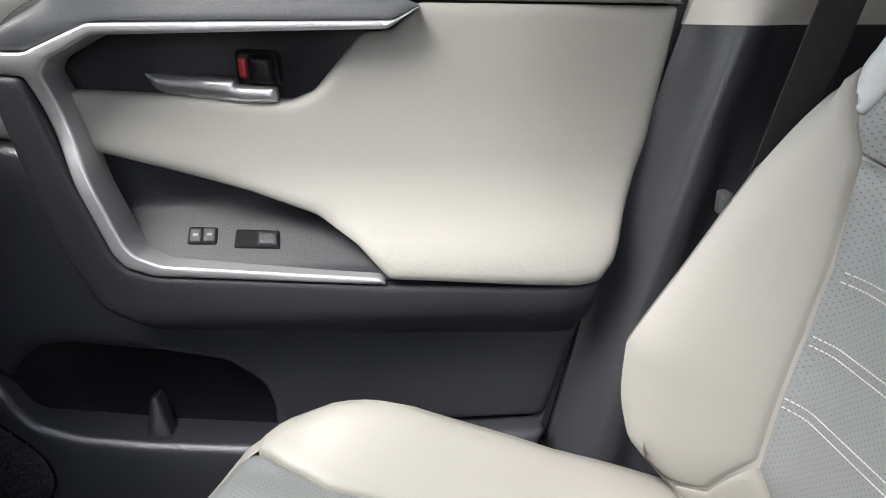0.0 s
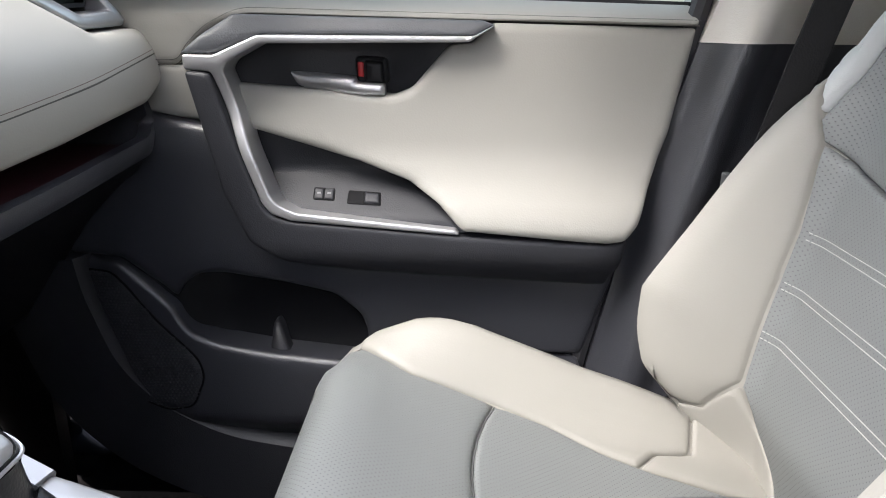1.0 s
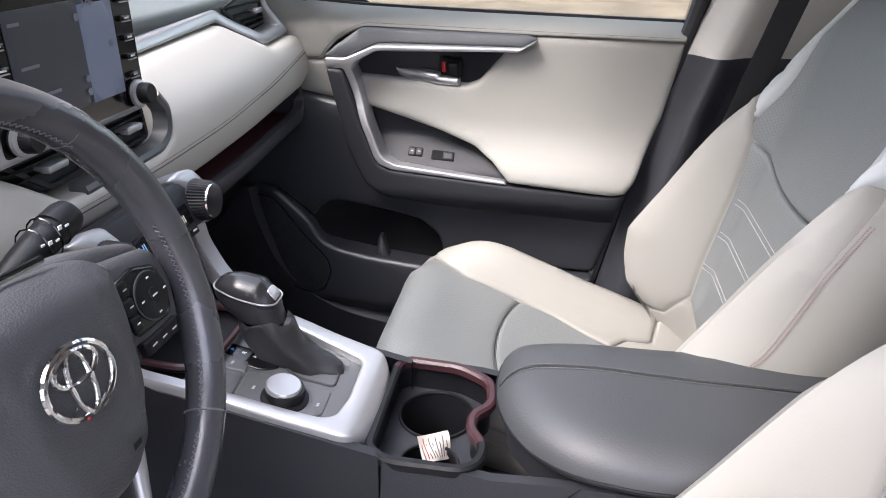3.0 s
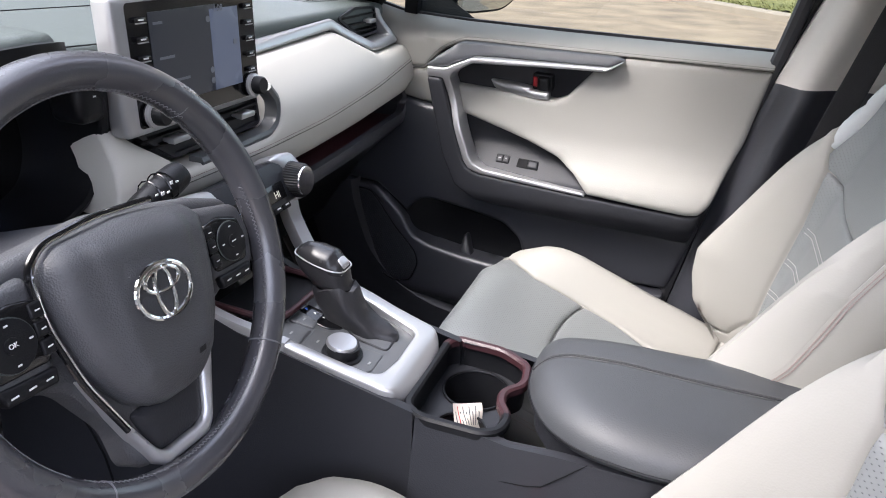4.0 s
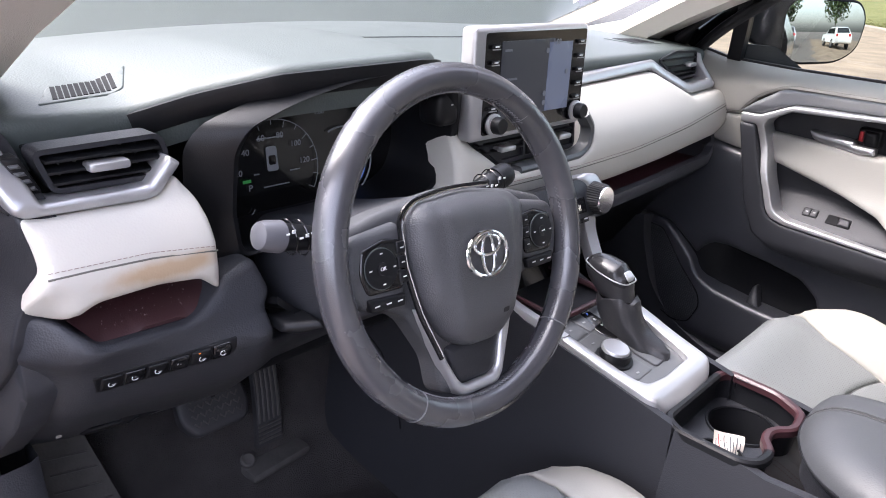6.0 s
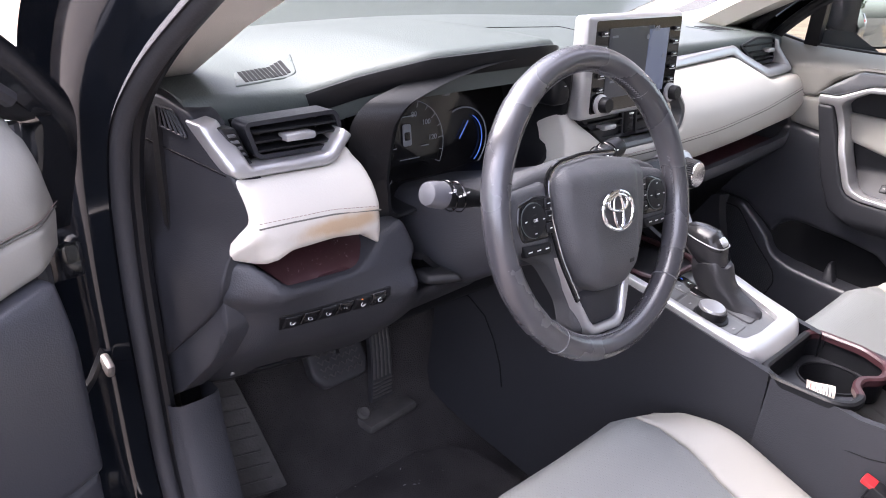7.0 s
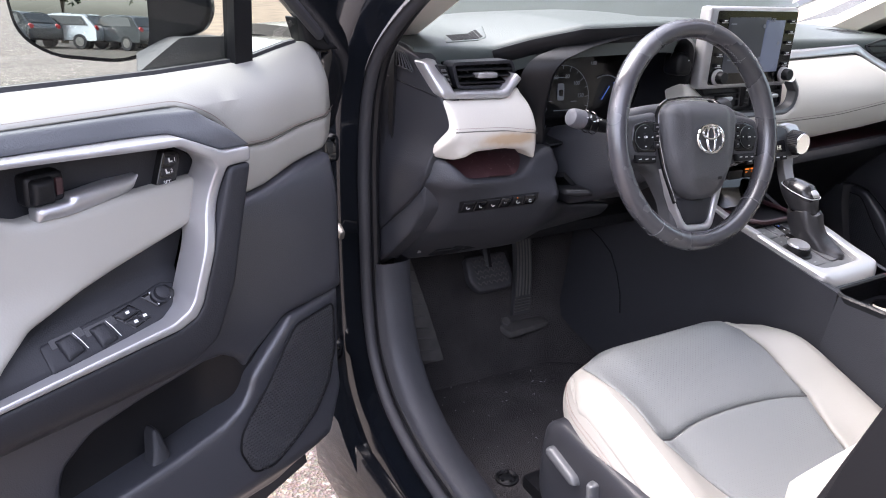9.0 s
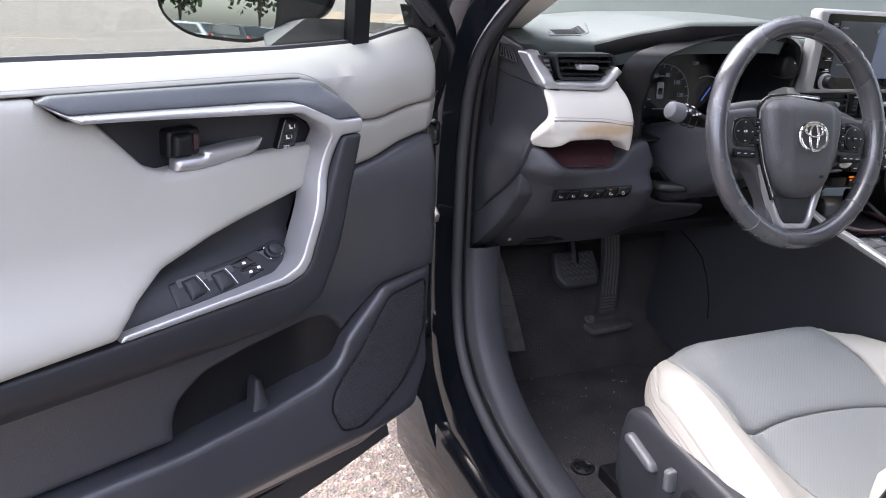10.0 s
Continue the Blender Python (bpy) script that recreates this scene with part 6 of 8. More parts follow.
surface("charging_tray", lambda u, v: (-0.335 + 0.155 * u, -0.05 + 0.145 * v, 0.862 - 0.004 * u), 6, 6, HARD, cs, thick=0.012)
sweep("charging_tray_rim", [Vector(q) for q in curve([Vector(w) for w in ((-0.30, 0.09, 0.872), (-0.20, 0.088, 0.866), (-0.175, 0.07, 0.864), (-0.175, -0.03, 0.864), (-0.20, -0.05, 0.866), (-0.30, -0.05, 0.872))], 0.02, 0.03)], circle(0.005, 8), MAROON, cs, label="dark red tray rim")
# flanks
for sgn, y0 in ((-1, -0.088), (1, 0.105)):
    def flank(u, v, y0=y0, sgn=sgn):
        x = -0.62 + 0.66 * u
        top = table(x, [-0.62, -0.40, -0.32, -0.22, 0.04], [0.82, 0.90, 0.905, 0.862, 0.806])
        low = table(x, [-0.62, -0.35, 0.04], [0.50, 0.40, 0.37])
        flare = 0.035 * (1 - v) ** 1.3 + 0.05 * smooth(-0.25, -0.6, x)
        return (x, y0 + sgn * flare, low + (top - low) * v)
    surface("console_side", flank, 26, 10, DARK, cs, thick=0.012, direction=(0, -sgn, 0))

    def flank2(u, v, y0=y0, sgn=sgn):
        x = 0.045 + 0.60 * u
        top = table(x, [0.045, 0.13, 0.16, 0.22, 0.65], [0.804, 0.802, 0.796, 0.80, 0.80])
        low = 0.37
        bul = 0.022 * math.sin(math.pi * v) * (1 - u)
        return (x, y0 + sgn * (0.004 + 0.03 * (1 - v) + bul), low + (top - low) * v)
    surface("console_rear_side", flank2, 20, 10, DARK, cs, thick=0.012, direction=(0, -sgn, 0))
tube("panel_seam", [(x, y, z) for x, y, z in ((0.05, -0.1015, 0.742), (0.108, -0.0995, 0.745), (0.146, -0.1005, 0.748), (0.19, -0.1010, 0.7525), (0.211, -0.1005, 0.758), (0.241, -0.0965, 0.784), (0.26, -0.0915, 0.800))], 0.0009, BLACKFILM, cs, n=5, label="joint between console panels")
# silver frame
for wd, pts in ((1.5, [(-0.262, 0.128, 0.975), (-0.255, 0.125, 0.945), (-0.225, 0.116, 0.898), (-0.185, 0.107, 0.871), (-0.146, 0.098, 0.8565)]), (1.05, [(-0.34, -0.082, 0.915), (-0.30, -0.08, 0.892), (-0.24, -0.078, 0.868), (-0.185, -0.076, 0.8575), (-0.146, -0.0755, 0.850)])):
    sweep("silver_rail", curve([Vector(p) for p in pts], 0.015, 0.05), [(-0.009 * wd, -0.012), (0.009 * wd, -0.012), (0.009 * wd, 0.004), (0.009 * wd - 0.003, 0.008), (0.003 - 0.009 * wd, 0.008), (-0.009 * wd, 0.004)], SILVER, cs, label="satin silver console rail")
FRAME = [(-0.15, 0.1115), (-0.10, 0.1045), (-0.05, 0.0935), (0.0, 0.0845), (0.013, 0.0735), (0.020, 0.0565), (0.0225, -0.020), (0.019, -0.062), (0.009, -0.078), (-0.005, -0.0835), (-0.15, -0.0852), (-0.15, -0.0665), (-0.032, -0.0625), (-0.0185, -0.054), (-0.0125, -0.018), (-0.014, 0.047), (-0.020, 0.0565), (-0.05, 0.066), (-0.10, 0.079), (-0.15, 0.0845)]
pad("silver_frame", FRAME, lambda u, v, h: (u, v, ctop(u) + 0.007 + 0.004 * smooth(-0.07, 0.09, v) + 0.003 * smooth(-0.06, -0.15, u) + h - 0.016 * smooth(0.004, 0.024, u)), SILVER, cs, 0.005, 0.005, 0.008, 0.03, 0.008, "broad satin silver frame round the gear deck")
# inner deck
deckS = lambda u, v, h: (u, v, ctop(u) + h)
pad("shift_deck", [(-0.20, -0.068), (-0.20, 0.092), (-0.04, 0.070), (-0.014, 0.054), (-0.012, -0.050), (-0.03, -0.066)], deckS, GRAPHITE, cs, 0.004, 0.006, 0.012, 0.02, 0.008)
ds = lambda u, v, h: deckS(u, v, h + 0.0042)
dp = pad("drive_mode_plate", [(-0.134, -0.063), (-0.139, -0.015), (-0.119, -0.010), (-0.100, -0.012), (-0.064, -0.0125), (-0.036, -0.010), (-0.034, -0.052), (-0.040, -0.0595)], ds, GRAPHITE, cs, 0.0015, 0.002, 0.01, 0.001, 0.005)
pad("mode_button", [(-0.175, -0.064), (-0.178, -0.024), (-0.140, -0.022), (-0.137, -0.064)], ds, GRAPHITE, cs, 0.002, 0.002, 0.008, 0.001, 0.003)
pad("mode_button", [(-0.178, -0.020), (-0.179, 0.006), (-0.142, 0.008), (-0.140, -0.017)], ds, GRAPHITE, cs, 0.002, 0.002, 0.008, 0.001, 0.003)
for u, v in ((-0.158, -0.045), (-0.16, -0.007), (-0.12, -0.040), (-0.043, -0.040)):
    q = ds(u, v, 0.0022)
    box("deck_mark", q, (0.003, 0.006, 0.0005), GREYINK, dp, bev=0)
up_d = Vector((0.19, 0, 1)).normalized()
dl = lathe("mode_dial", ds(-0.082, -0.042, 0.001), up_d, [(0, 0.028), (0.003, 0.0275), (0.004, 0.0225), (0.016, 0.0215), (0.016, 0.0)], HARD, dp, ribs=36, rib=0.0006, label="knurled drive mode dial")
lathe("dial_cap", Vector(ds(-0.082, -0.042, 0.016)), up_d, [(0, 0.0212), (0.003, 0.021), (0.005, 0.0193), (0.0045, 0.0)], CAPMETAL, dl, 32, label="brushed silver dial cap")
# shift gate with letters
gt = pad("gate_display", [(-0.182, 0.012), (-0.180, 0.030), (-0.110, 0.028), (-0.108, 0.006), (-0.125, -0.006), (-0.150, -0.004)], ds, PIANO, cs, 0.002, 0.003, 0.006, 0.001, 0.006)
for k, ch in enumerate("PRND"):
    q = Vector(ds(-0.170 + 0.015 * k, 0.017 - 0.001 * k, 0.0024))
    words("gear_print", ch, 0.0072, frame_of(q, (0.25, 1, 0), (-1, 0.25, 0.19)), BLUE if ch == "P" else WHITEINK, gt)
# shifter
sh = thing("gear_selector", "black leather gear selector with silver accent and soft boot", "gear lever", (-0.12, 0.03, 0.84))
KN = Vector((-0.140, 0.020, 0.934))
Rk = Matrix.Rotation(radians(12), 3, "Y")
NS = 40


def rings(name, rows, material, label, fold=0.0, tilt=None):
    """A soft loft of superellipse rings: centre x, y, z and the two half widths."""
    verts, faces = [], []
    for k, (x, y, z, a, b) in enumerate(rows):
        f = k / (len(rows) - 1)
        for i in range(NS):
            th = 2 * math.pi * i / NS
            cu, cv = math.cos(th), math.sin(th)
            e = 0.8
            w = 1 + fold * f * (math.sin(5 * th + 2.5 * f) + 0.6 * math.sin(3 * th - 5 * f))
            p = Vector((a * w * math.copysign(abs(cu) ** e, cu), b * w * math.copysign(abs(cv) ** e, cv), fold * 0.05 * math.sin(4 * th + 9 * f)))
            if tilt is not None:
                p = p.lerp(tilt @ p, 1 - f)
            verts.append(Vector((x, y, z)) + p)
    for k in range(len(rows) - 1):
        for i in range(NS):
            j = (i + 1) % NS
            faces.append([k * NS + i, k * NS + j, (k + 1) * NS + j, (k + 1) * NS + i])
    return mk(name, verts, faces, material, sh, label)


rings("boot", [(-0.127, 0.024, 0.902, 0.028, 0.022), (-0.126, 0.025, 0.896, 0.033, 0.026), (-0.123, 0.027, 0.884, 0.034, 0.027), (-0.119, 0.029, 0.870, 0.034, 0.027), (-0.113, 0.031, 0.857, 0.035, 0.027), (-0.105, 0.034, 0.847, 0.039, 0.027), (-0.095, 0.036, 0.838, 0.044, 0.028), (-0.087, 0.038, 0.829, 0.046, 0.029), (-0.085, 0.038, 0.818, 0.046, 0.029)], BOOT, "soft black leather boot", 0.10)
tube("boot_frame", [ds(p.x, p.y, 0.0006) for p in curve([Vector(q) for q in ((-0.140, 0.030), (-0.140, 0.083), (-0.087, 0.072), (-0.040, 0.050), (-0.036, 0.000), (-0.078, -0.001))], 0.01, 0.008, True)], 0.0016, RUBBER, sh, True, 6)
kpoly = [(-0.040, -0.014), (-0.044, 0.0), (-0.040, 0.014), (-0.012, 0.0235), (0.020, 0.0235), (0.036, 0.015), (0.036, -0.015), (0.020, -0.0235), (-0.012, -0.0235)]
pad("knob", kpoly, lambda u, v, h: KN + Rk @ Vector((u, v, 0.002 + h)), KNOBSKIN, sh, 0.021, 0.022, 0.006, 0.002, 0.010, "glossy worn black leather knob", lift=lambda u, v: -0.006 * smooth(0.012, 0.022, u) - 0.004 * smooth(-0.01, -0.04, u))
rings("knob_body", [(-0.143, 0.020, 0.935, 0.040, 0.0232), (-0.142, 0.020, 0.928, 0.040, 0.0235), (-0.139, 0.021, 0.918, 0.037, 0.0235), (-0.133, 0.022, 0.908, 0.032, 0.0225), (-0.128, 0.023, 0.901, 0.029, 0.0215), (-0.127, 0.024, 0.898, 0.026, 0.019)], BOOT, "grained black knob body", 0.0, Rk)
ringk = [KN + Rk @ Vector((p.x * 1.005, p.y * 1.005, 0.0025)) for p in curve([Vector(q) for q in kpoly], 0.006, 0.012, True)]
tube("knob_trim", ringk, 0.0011, SILVER, sh, True, 6, label="thin silver trim line")
pad("release_button", [(0.018, -0.010), (0.016, 0.0), (0.018, 0.010), (0.030, 0.010), (0.030, -0.010)], lambda u, v, h: KN + Rk @ Vector((u + 0.004, v, 0.018 - 0.55 * max(0, u - 0.010) + h)), SILVER, sh, 0.003, 0.004, 0.005, 0.008, 0.005)
# cup holder bin
bin_ring = [(0.024, -0.072), (0.022, 0.092), (0.034, 0.106), (0.105, 0.102), (0.148, 0.076), (0.154, 0.030), (0.132, 0.006), (0.134, -0.020), (0.152, -0.045), (0.148, -0.075), (0.130, -0.088), (0.050, -0.088)]
ringb = curve([Vector(q) for q in bin_ring], 0.01, 0.015, True)
verts, faces = [], []
for z, f in ((0.800, 1.0), (0.760, 0.98)):
    for p in ringb:
        verts.append((0.09 + (p.x - 0.09) * f, 0.005 + (p.y - 0.005) * f, z))
k = len(ringb)
faces = [[j, (j + 1) % k, k + (j + 1) % k, k + j] for j in range(k)]
mk("bin_wall", verts, faces, HARD, cs)
# floor with two wells
from mathutils.geometry import delaunay_2d_cdt
WELLS = [(0.082, 0.048, 0.047), (0.088, -0.044, 0.035)]
pp = [Vector((0.09 + (p.x - 0.09) * 0.98, 0.005 + (p.y - 0.005) * 0.98)) for p in ringb]
ee = [(i, (i + 1) % k) for i in range(k)]
for wx, wy, wr in WELLS:
    b0 = len(pp)
    pp += [Vector((wx + wr * math.cos(2 * math.pi * i / 28), wy + wr * math.sin(2 * math.pi * i / 28))) for i in range(28)]
    ee += [(b0 + i, b0 + (i + 1) % 28) for i in range(28)]
res = delaunay_2d_cdt(pp, ee, [], 1, 1e-6)
keep = [f for f in res[2] if all((sum((res[0][i] for i in f), Vector((0, 0))) / len(f) - Vector((w[0], w[1]))).length > w[2] * 0.985 for w in WELLS)]
mk("bin_floor", [(p.x, p.y, 0.762) for p in res[0]], [list(f) for f in keep], DARK, cs, smooth=False)
for wx, wy, wr in WELLS:
    vs, fs = [], []
    for z, f in ((0.762, 1.0), (0.756, 0.97), (0.70, 0.92), (0.685, 0.85), (0.685, 0.0001)):
        vs += [(wx + wr * f * math.cos(2 * math.pi * i / 28), wy + wr * f * math.sin(2 * math.pi * i / 28), z) for i in range(28)]
    fs = [[j * 28 + i, j * 28 + (i + 1) % 28, (j + 1) * 28 + (i + 1) % 28, (j + 1) * 28 + i] for j in range(4) for i in range(28)]
    mk("cup_well", vs, fs, HARD, cs, "black rubber cup well")
    tube("cup_rim", [(wx + wr * math.cos(2 * math.pi * i / 32), wy + wr * math.sin(2 * math.pi * i / 32), 0.7635) for i in range(32)], 0.0022, HARD, cs, True, 6)
rz = [(p.x, p.y, 0.803) for p in ringb]
rsec = [(-0.006, -0.008), (0.006, -0.008), (0.006, 0.001), (0.003, 0.004), (-0.003, 0.004), (-0.006, 0.001)]
cut = [i for i, p in enumerate(rz) if p[1] > 0.082 and p[0] < 0.05][0]
rz = rz[cut:] + rz[:cut]
end = max(i for i, p in enumerate(rz) if p[0] > 0.128 and p[1] > -0.05)
sweep("bin_rim", rz[:end], rsec, MAROON, cs, label="dark red rubber rim")
sweep("bin_rim", rz[end - 1:] + rz[:1], rsec, HARD, cs, label="charcoal rim")
# things in the cup holder
tag = thing("paper_tag", "crumpled printed paper tag lying in the cup holder", "paper", (0.09, 0.0, 0.735))
Rt = Matrix.Rotation(0.5, 3, "Z") @ Matrix.Rotation(0.75, 3, "X") @ Matrix.Rotation(0.3, 3, "Y")
TC = Vector((0.092, -0.020, 0.770))
surface("sheet", lambda u, v: TC + Rt @ Vector((-0.021 + 0.042 * u, -0.016 + 0.032 * v, 0.004 * math.sin(5 * u) * math.cos(4 * v))), 10, 8, PAPER, tag, thick=0.0008)
for k in range(9):
    surface("unreadable_print", lambda u, v, k=k: TC + Rt @ Vector((-0.018 + 0.004 * k + 0.0013 * u, -0.013 + (0.025 if k % 2 else 0.018) * v, 0.0012 + 0.004 * math.sin(5 * ((0.003 + 0.004 * k + 0.0013 * u) / 0.042)) * math.cos(4 * ((0.003 + 0.025 * v) / 0.032)))), 2, 6, RED if k == 1 else SHOULDER, tag)
fob = thing("key_fob", "small black key fob with red edge in the cup holder", "key fob", (0.08, -0.03, 0.70))
box("case", (0.083, -0.035, 0.712), (0.032, 0.030, 0.05), HARD, fob, rot=Matrix.Rotation(0.4, 3, "Y"), bev=0.006)
box("edge", (0.072, -0.012, 0.715), (0.022, 0.006, 0.04), RED, fob, rot=Matrix.Rotation(0.4, 3, "Y"), bev=0.002)
# armrest
ar = thing("armrest_lid", "padded black leather centre armrest with double stitching", "armrest", (0.35, 0.02, 0.78))
apoly = [(0.178, -0.022), (0.160, 0.022), (0.155, 0.072), (0.159, 0.115), (0.180, 0.136), (0.22, 0.142), (0.62, 0.136), (0.62, -0.104), (0.31, -0.104), (0.250, -0.092), (0.206, -0.062)]
armz = lambda x, y: 0.806 + 0.012 * smooth(0.13, 0.3, x) + 0.012 * smooth(0.3, 0.6, x)
pad("cushion", apoly, lambda u, v, h: (u, v, armz(u, v) + h), ARMLEATHER, ar, 0.036, 0.05, 0.014, 0.0, 0.03)
pad("lower_cushion", apoly, lambda u, v, h: (u, v, armz(u, v) - h), ARMLEATHER, ar, 0.022, 0.05, 0.016, 0.0, 0.03)
pad("base", [(0.215, -0.055), (0.175, 0.0), (0.17, 0.11), (0.62, 0.12), (0.62, -0.09), (0.28, -0.085)], lambda u, v, h: (u, v, 0.795 + h), DARK, ar, 0.0, 0.02, 0.04, 0.03, 0.02)
aring = resample(rounded(apoly, 0.03), 0.014)


def arm_top(x, y):
    """Height of the cushion's skin over a point of the lid."""
    p = Vector((x, y))
    near = min((p - a - (b - a) * min(1, max(0, (p - a).dot(b - a) / max(1e-9, (b - a).length_squared)))).length for a, b in zip(aring, aring[1:] + aring[:1]))
    t = min(1, near / 0.05)
    return armz(x, y) + 0.036 * math.sqrt(max(0, 1 - (1 - t) ** 2))


armseam = lambda x: table(x, [0.15, 0.18, 0.21, 0.27, 0.32, 0.45, 0.62], [0.040, 0.053, 0.058, 0.056, 0.052, 0.040, 0.024])
for o in (-0.004, 0.004):
    dashes("stitching", [(x, armseam(x) + o, arm_top(x, armseam(x) + o) + 0.0008) for x in np.linspace(0.161, 0.61, 60)], 0.0007, DARKTHREAD, ar, 0.005, 0.003)
tube("seam", [(x, armseam(x), arm_top(x, armseam(x)) + 0.0001) for x in np.linspace(0.161, 0.61, 60)], 0.0014, HARD, ar, n=5)
tube("side_seam", [(p.x * 1.0, p.y, armz(p.x, p.y)) for p in curve([Vector(q) for q in apoly], 0.015, 0.03, True)], 0.0018, HARD, ar, True, 6)
# ---- steering wheel ----
sw = thing("steering_wheel", "worn black leather steering wheel with chrome badge and silver spoke trim", "steering wheel", (-0.2, -0.357, 1.05))
WC = Vector((-0.104, -0.350, 1.082))
WN = Vector((1, 0, 0.29)).normalized()
WU = Vector((-0.29, 0, 1)).normalized()
WY = Vector((0, 1, 0))
TURN = Matrix.Rotation(radians(-4), 3, WN)


def W(a, b, c):
    return WC + TURN @ (WY * a + WU * b) + WN * c


RM = 0.1735
verts, faces = [], []
NM, NC = 160, 18
for i in range(NM):
    th = 2 * math.pi * i / NM
    dg = math.degrees(th) % 360
    fat = 1 + 0.06 * (smooth(15, 30, dg) - smooth(48, 60, dg) + smooth(120, 132, dg) - smooth(150, 165, dg))
    groove = 1.0
    for q in (47, 133, 226, 314):
        groove -= 0.06 * math.exp(-((dg - q) / 0.9) ** 2)
    for j in range(NC):
        ph = 2 * math.pi * j / NC
        r = RM + 0.0156 * fat * groove * math.cos(ph)
        c = 0.0172 * fat * groove * math.sin(ph)
        verts.append(W(r * math.cos(th), r * math.sin(th), c))
faces = [[i * NC + j, ((i + 1) % NM) * NC + j, ((i + 1) % NM) * NC + (j + 1) % NC, i * NC + (j + 1) % NC] for i in range(NM) for j in range(NC)]
mk("rim", verts, faces, RIMLEATHER, sw, "shiny worn black leather rim")
for a0, a1 in ((50, 130), (228, 312), (-44, 18), (162, 224)):
    n = int(abs(a1 - a0) * 1.2)
    pts = []
    for i in range(n):
        a, ph = radians(a0 + (a1 - a0) * i / n), (2.74 if i % 2 else 2.92)
        r = RM + 0.0162 * math.cos(ph)
        pts.append(W(r * math.cos(a), r * math.sin(a), 0.0179 * math.sin(ph)))
    verts, faces = [], []
    for p, q in zip(pts, pts[1:]):
        x = (q - p).cross(WN).normalized() * 0.0005
        k = len(verts)
        verts += [p + x, p - x, q - x, q + x, (p + q) / 2 + WN * 0.0009]
        faces += [[k, k + 1, k + 4], [k + 1, k + 2, k + 4], [k + 2, k + 3, k + 4], [k + 3, k, k + 4]]
    mk("rim_stitching", verts, faces, RIMTHREAD, sw, smooth=False)
# joints of the rim's leather and trim sections
for a in (52, 128, 236, 318):
    th = radians(a)
    tube("rim_joint", [W((RM + 0.0157 * math.cos(i * 0.3)) * math.cos(th), (RM + 0.0157 * math.cos(i * 0.3)) * math.sin(th), 0.0170 * math.sin(i * 0.3)) for i in range(21)], 0.0009, STALKGREY, sw, True, 5)
# hub
hub = [(-0.082, 0.040), (-0.066, 0.052), (0.0, 0.058), (0.066, 0.052), (0.082, 0.040), (0.082, 0.005), (0.070, -0.050), (0.045, -0.090), (0.022, -0.104), (-0.022, -0.104), (-0.045, -0.090), (-0.070, -0.050), (-0.082, 0.005)]
hb = pad("airbag_cover", hub, lambda u, v, h: W(u, v, -0.002 + h), HUBSKIN, sw, 0.024, 0.024, 0.004, 0.05, 0.014, "grained charcoal airbag cover", lift=lambda u, v: 0.0045 * smooth(0.0, 0.016, 0.056 - abs(u) * (1 + 2.5 * max(0, -0.02 - v))) * smooth(0.050, 0.040, v) * smooth(-0.088, -0.064, v))
# wheel body behind the hub
pad("wheel_body", [(-0.150, 0.036), (-0.10, 0.050), (0.0, 0.062), (0.10, 0.050), (0.150, 0.036), (0.152, -0.036), (0.11, -0.046), (0.080, -0.060), (0.050, -0.110), (0.046, -0.152), (0.0, -0.160), (-0.046, -0.152), (-0.050, -0.110), (-0.080, -0.060), (-0.11, -0.046), (-0.152, -0.036)], lambda u, v, h: W(u, v, -0.022 + h), HUBSKIN, sw, 0.012, 0.012, 0.010, 0.02, 0.012)
# chrome line round the hub and silver lower spokes
sweep("hub_chrome_line", [W(p.x, p.y, 0.0) for p in curve([Vector(q) for q in [(0.04, 0.060), (-0.02, 0.061), (-0.070, 0.054), (-0.086, 0.040), (-0.087, 0.0), (-0.074, -0.055), (-0.052, -0.105)]], 0.01, 0.014)], circle(0.0015, 8), CHROME, sw, up=WN)
sweep("hub_gap_line", [W(p.x * 1.03, p.y * 1.03, -0.0012) for p in curve([Vector(q) for q in [(0.04, 0.060), (-0.02, 0.061), (-0.070, 0.054), (-0.086, 0.040), (-0.087, 0.0), (-0.074, -0.055), (-0.052, -0.105)]], 0.01, 0.014)], circle(0.0026, 8), PIANO, sw, up=WN)
pad("lower_spoke_trim", [(-0.0775, -0.052), (-0.057, -0.098), (-0.037, -0.148), (-0.027, -0.158), (0.027, -0.158), (0.037, -0.148), (0.070, -0.062), (0.050, -0.062), (0.030, -0.136), (0.022, -0.146), (-0.022, -0.146), (-0.031, -0.138), (-0.0525, -0.098), (-0.0755, -0.052)], lambda u, v, h: W(u, v, -0.006 + h), SILVER, sw, 0.006, 0.006, 0.006, 0.012, 0.005, "satin silver lower spoke")
pad("lower_spoke_core", [(-0.044, -0.10), (-0.030, -0.142), (-0.02, -0.146), (0.02, -0.146), (0.030, -0.142), (0.046, -0.095)], lambda u, v, h: W(u, v, -0.012 + h), DARK, sw, 0.008, 0.012, 0.008, 0.01, 0.008)
